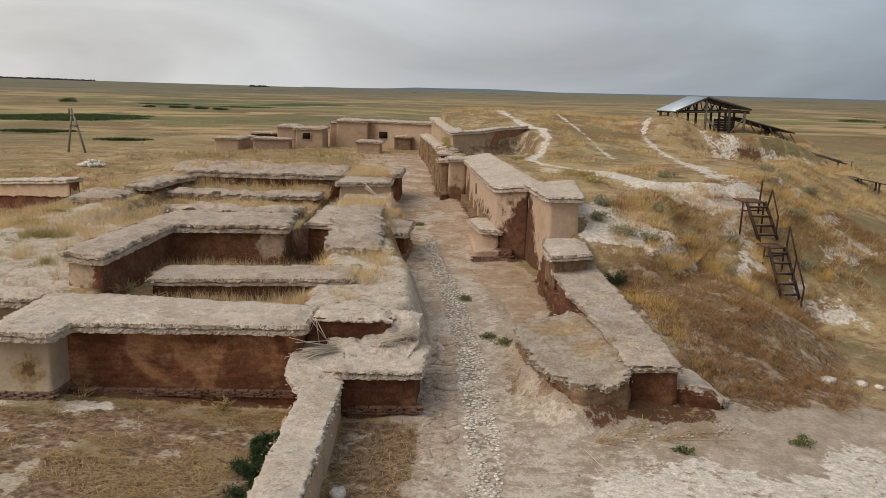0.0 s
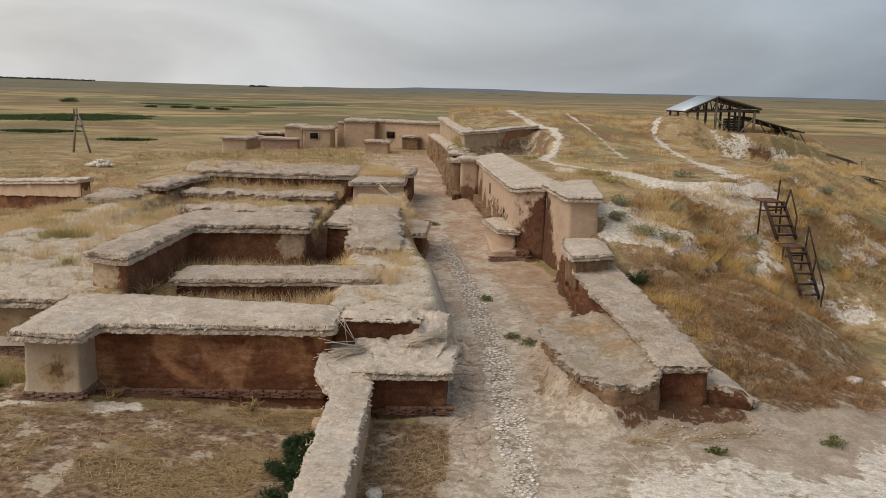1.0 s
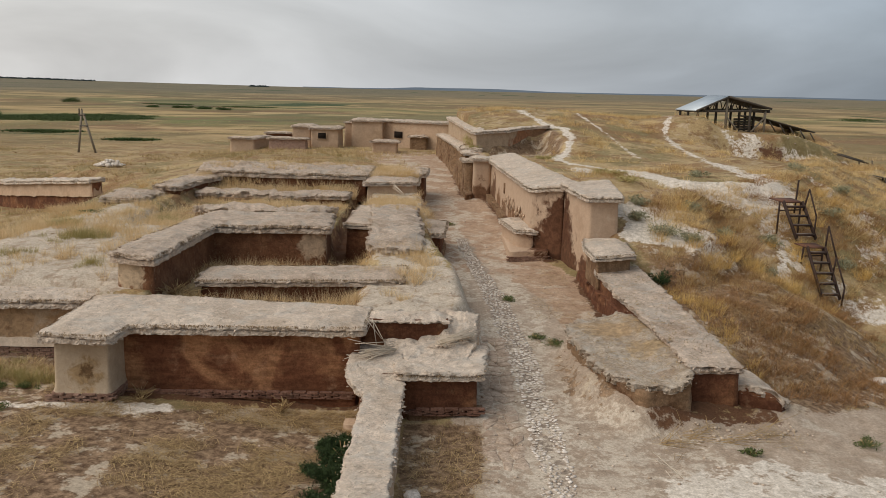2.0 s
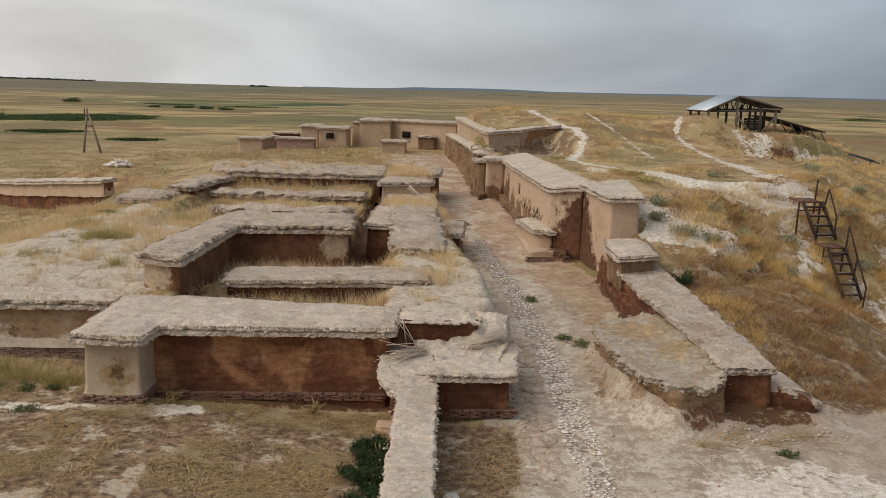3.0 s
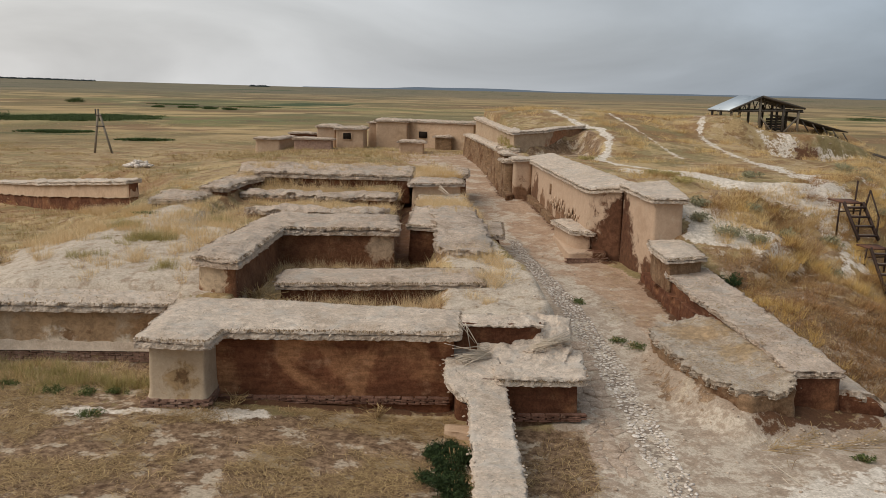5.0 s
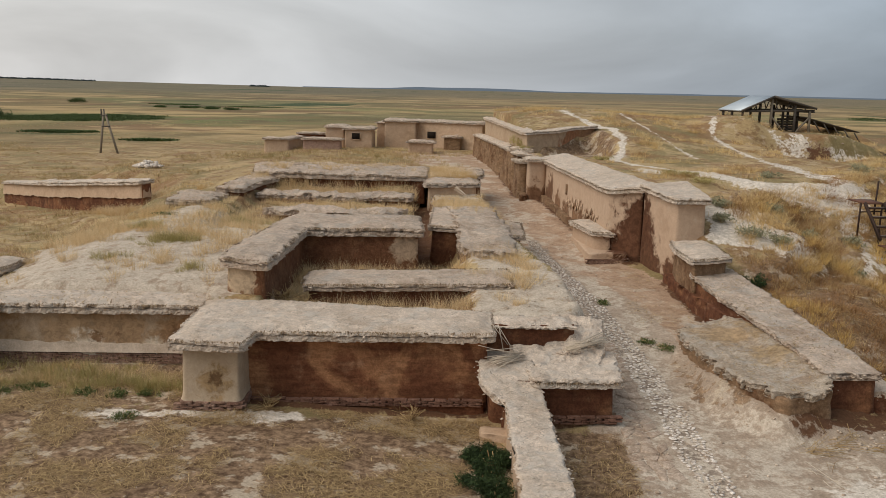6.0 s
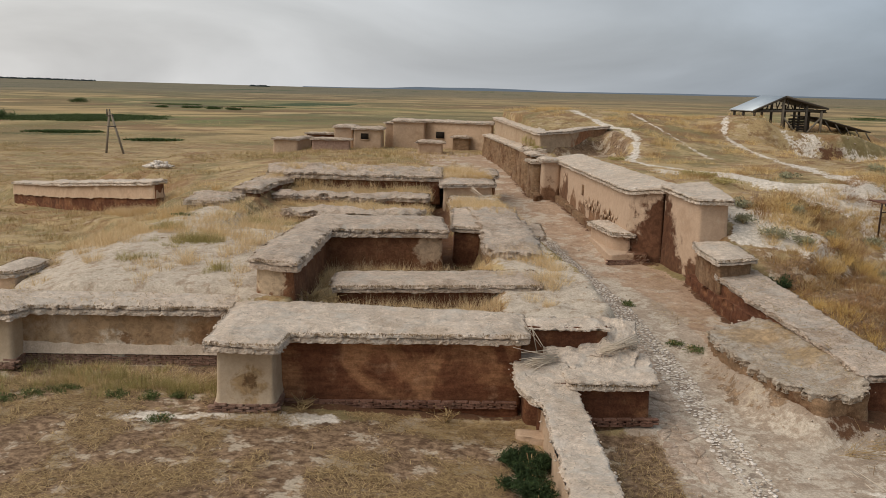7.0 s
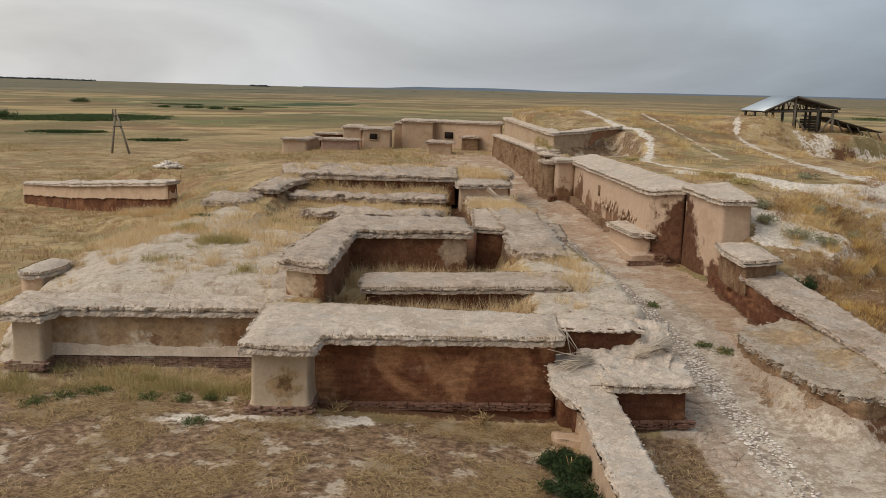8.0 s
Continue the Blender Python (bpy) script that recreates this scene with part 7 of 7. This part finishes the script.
def flag_corner(i, j):
    g = random.Random(i * 131 + j * 17 + 5)
    return (-0.22 + 0.26 * i + g.uniform(-0.07, 0.07), 14.6 + 0.3 * j + (0.15 if i % 2 else 0) + g.uniform(-0.08, 0.08))


for j in range(25):
    for i in range(3):
        if r.random() < 0.1 + 0.3 * ease((16.0 - 14.6 - 0.3 * j) / 1.4):
            continue
        quad = [Vector(flag_corner(*q)) for q in ((i, j), (i + 1, j), (i + 1, j + 1), (i, j + 1))]
        mid = sum(quad, Vector((0, 0))) / 4
        z = float(land(mid.x, mid.y)) + r.uniform(0.006, 0.018)
        tilt = [r.uniform(-0.006, 0.006) for _ in range(4)]
        rim = [mid + (q - mid) * 0.93 for q in quad]
        top = [mid + (q - mid) * 0.82 for q in quad]
        V = [(q.x, q.y, z - 0.06) for q in rim] + [(q.x, q.y, z - 0.008 + t) for q, t in zip(rim, tilt)] + [(q.x, q.y, z + t) for q, t in zip(top, tilt)]
        F = [[8, 9, 10, 11]] + [[b + k, b + (k + 1) % 4, b + 4 + (k + 1) % 4, b + 4 + k] for b in (0, 4) for k in range(4)]
        part("flagstone", (V, F), M_FLAG, flags)

# scattered stones and clods
LV, LF = [], []
for poly, n, lo, hi, sd in (([(-0.4, 12), (3, 12), (9, 13), (10, 17), (3.6, 16.2), (1.8, 19), (1.6, 22), (3, 24), (1.8, 31), (-0.8, 44), (-1.5, 34), (-0.2, 22)], 700, 0.012, 0.045, 61), (yard, 70, 0.01, 0.03, 62), ([(3.5, 16.3), (6.6, 17), (6.4, 17.6), (3.9, 17.0)], 140, 0.015, 0.05, 63), ([(1.6, 21.6), (1.7, 19.5), (1.9, 18.0), (2.5, 16.9), (2.9, 17.1), (2.3, 18.4), (2.1, 21.6)], 110, 0.01, 0.028, 66), ([(-2.8, 19.2), (-0.7, 19.2), (-0.8, 23), (-2.8, 22)], 40, 0.01, 0.035, 64), ([(14, 49), (20, 51), (24, 56), (20, 56)], 60, 0.03, 0.08, 65)):
    x, y = scatter(poly, n, sd)
    for px, py, pz in zip(x, y, land(x, y)):
        s = r.uniform(lo, hi)
        m = Matrix.Translation((px, py, pz + s * 0.2)) @ Matrix.Rotation(r.uniform(0, 6.28), 4, "Z") @ Matrix.Diagonal((s * 1.2, s, s * 0.7, 1))
        me = r.choice(STONES)
        c = len(LV)
        LV += [tuple(m @ v.co) for v in me.vertices]
        LF += [[c + i for i in p.vertices] for p in me.polygons]
tagged(new("scattered_stones", mesh_of("scattered_stones", LV, LF, M_CLOD)), "small pale stones and clods on the ground", "stones", kind="stuff")
for x, y, s in ((10.0, 21.4, 0.2), (11.0, 21.7, 0.16), (11.4, 21.6, 0.12), (-1.52, 13.8, 0.17)):
    ob = new("pale_boulder", STONES[2])
    ob.matrix_world = Matrix.Translation((x, y, float(land(x, y)) + s * 0.3)) @ Matrix.Rotation(x, 4, "Z") @ Matrix.Diagonal((s * 1.3, s, s * 0.8, 1))
    tagged(ob, "pale rounded boulder lying on the ground", "stone", "pale boulders")
heap = thing("stone_heap", (-23.3, 59.4, 0), "small heap of pale rubble stones in dry grass", "stone heap")
hz = float(land(-23.3, 59.4))
LV, LF = [], []
for k in range(90):
    a, d = r.uniform(0, 6.28), r.uniform(0, 1) ** 0.6
    s = r.uniform(0.08, 0.2)
    m = Matrix.Translation((-23.3 + 1.0 * d * math.cos(a), 59.4 + 0.8 * d * math.sin(a), hz + 0.5 * (1 - d) * r.random() + 0.1)) @ Matrix.Rotation(a, 4, "X") @ Matrix.Diagonal((s, s * 0.8, s * 0.6, 1))
    me = r.choice(STONES)
    c = len(LV)
    LV += [tuple(m @ v.co) for v in me.vertices]
    LF += [[c + i for i in p.vertices] for p in me.polygons]
part("rubble", (LV, LF), M_STONE, heap)


def bundle(name, label, a, b, fan, count, seed, up=0.05, thick=0.013, material=None):
    """Loose reeds fanned out from a to b."""
    r = np.random.default_rng(seed)
    ob = thing(name, a, label, "reeds")
    for _ in range(count):
        s, e = Vector(a) + Vector(r.normal(0, 0.06, 3)), Vector(b) + Vector(r.normal(0, fan, 3))
        e.z = max(e.z, min(a[2], b[2]) - 0.02) + abs(r.normal(0, up))
        s.z = max(s.z, min(a[2], b[2]) - 0.02)
        part("reed", beam(s, e, thick, thick), material or M_REED, ob)
    return ob


def twigs(name, label, x, y, z, across, tall, count, seed):
    """A dead, leafless shrub: forking thin twigs from one root."""
    r = np.random.default_rng(seed)
    ob = thing(name, (x, y, z), label, "shrub")
    arms = []
    for _ in range(count):
        a = r.uniform(0, 6.28)
        mid = Vector((x + 0.5 * across * math.cos(a) * r.random(), y + 0.5 * across * math.sin(a) * r.random(), z + tall * r.uniform(0.3, 0.6)))
        arms.append(beam((x, y, z - 0.03), mid, 0.012, 0.012))
        for _ in range(4):
            tip = mid + Vector((r.normal(0, across * 0.3), r.normal(0, across * 0.3), tall * r.uniform(0.1, 0.5)))
            arms.append(beam(mid, tip, 0.006, 0.006))
    part("branchwork", join(*arms), M_STRAW, ob)
    return ob


twigs("dead_shrub", "leafless dry shrub in the corner of the sunken room", -7.5, 20.9, 1.15, 0.7, 0.55, 22, 31)
twigs("dead_shrub", "leafless dry shrub in the corner of the sunken room", -7.0, 20.7, 1.15, 0.5, 0.4, 16, 32)
for k, (x, y) in enumerate([(-7.3, 17.55), (-4.4, 17.5)]):
    twigs("dead_weed", "dry leafless weed at the foot of the wall", x, y, float(land(x, y)), 0.5, 0.28, 12, 40 + k)
bundle("reed_bundle", "loose dry reeds spilling over the wall", (-2.1, 18.2, 1.0), (-2.75, 17.8, 0.92), 0.12, 24, 1, 0.03, 0.011)
bundle("reed_bundle", "loose dry reeds poking from the broken roof edge", (-2.62, 18.7, 1.45), (-2.4, 18.45, 0.95), 0.14, 5, 2)
bundle("reed_bundle", "reed thatch laid at the block's edge", (-1.15, 18.35, 1.06), (-0.35, 18.62, 1.2), 0.07, 30, 3, 0.03, 0.011)
bundle("reed_bundle", "dry reeds hanging from the gate block", (-3.3, 39.15, 2.2), (-2.6, 38.6, 1.6), 0.12, 7, 4)
bundle("reed_bundle", "dry sticks lying on the pale ground", (3.0, 15.7, -0.3), (3.4, 14.7, -0.36), 0.2, 4, 5, 0.01)
for k, (x, y) in enumerate([(4.2, 16.7), (4.9, 16.5), (5.6, 16.8), (3.7, 16.4)]):
    gz = float(land(x, y)) + 0.02
    bundle("reed_bundle", "dry stalks strewn before the broken platform", (x - 0.4, y - 0.05, gz), (x + 0.25, y + 0.08, gz + 0.02), 0.2, 12, 20 + k, 0.015, 0.006, M_STRAW)
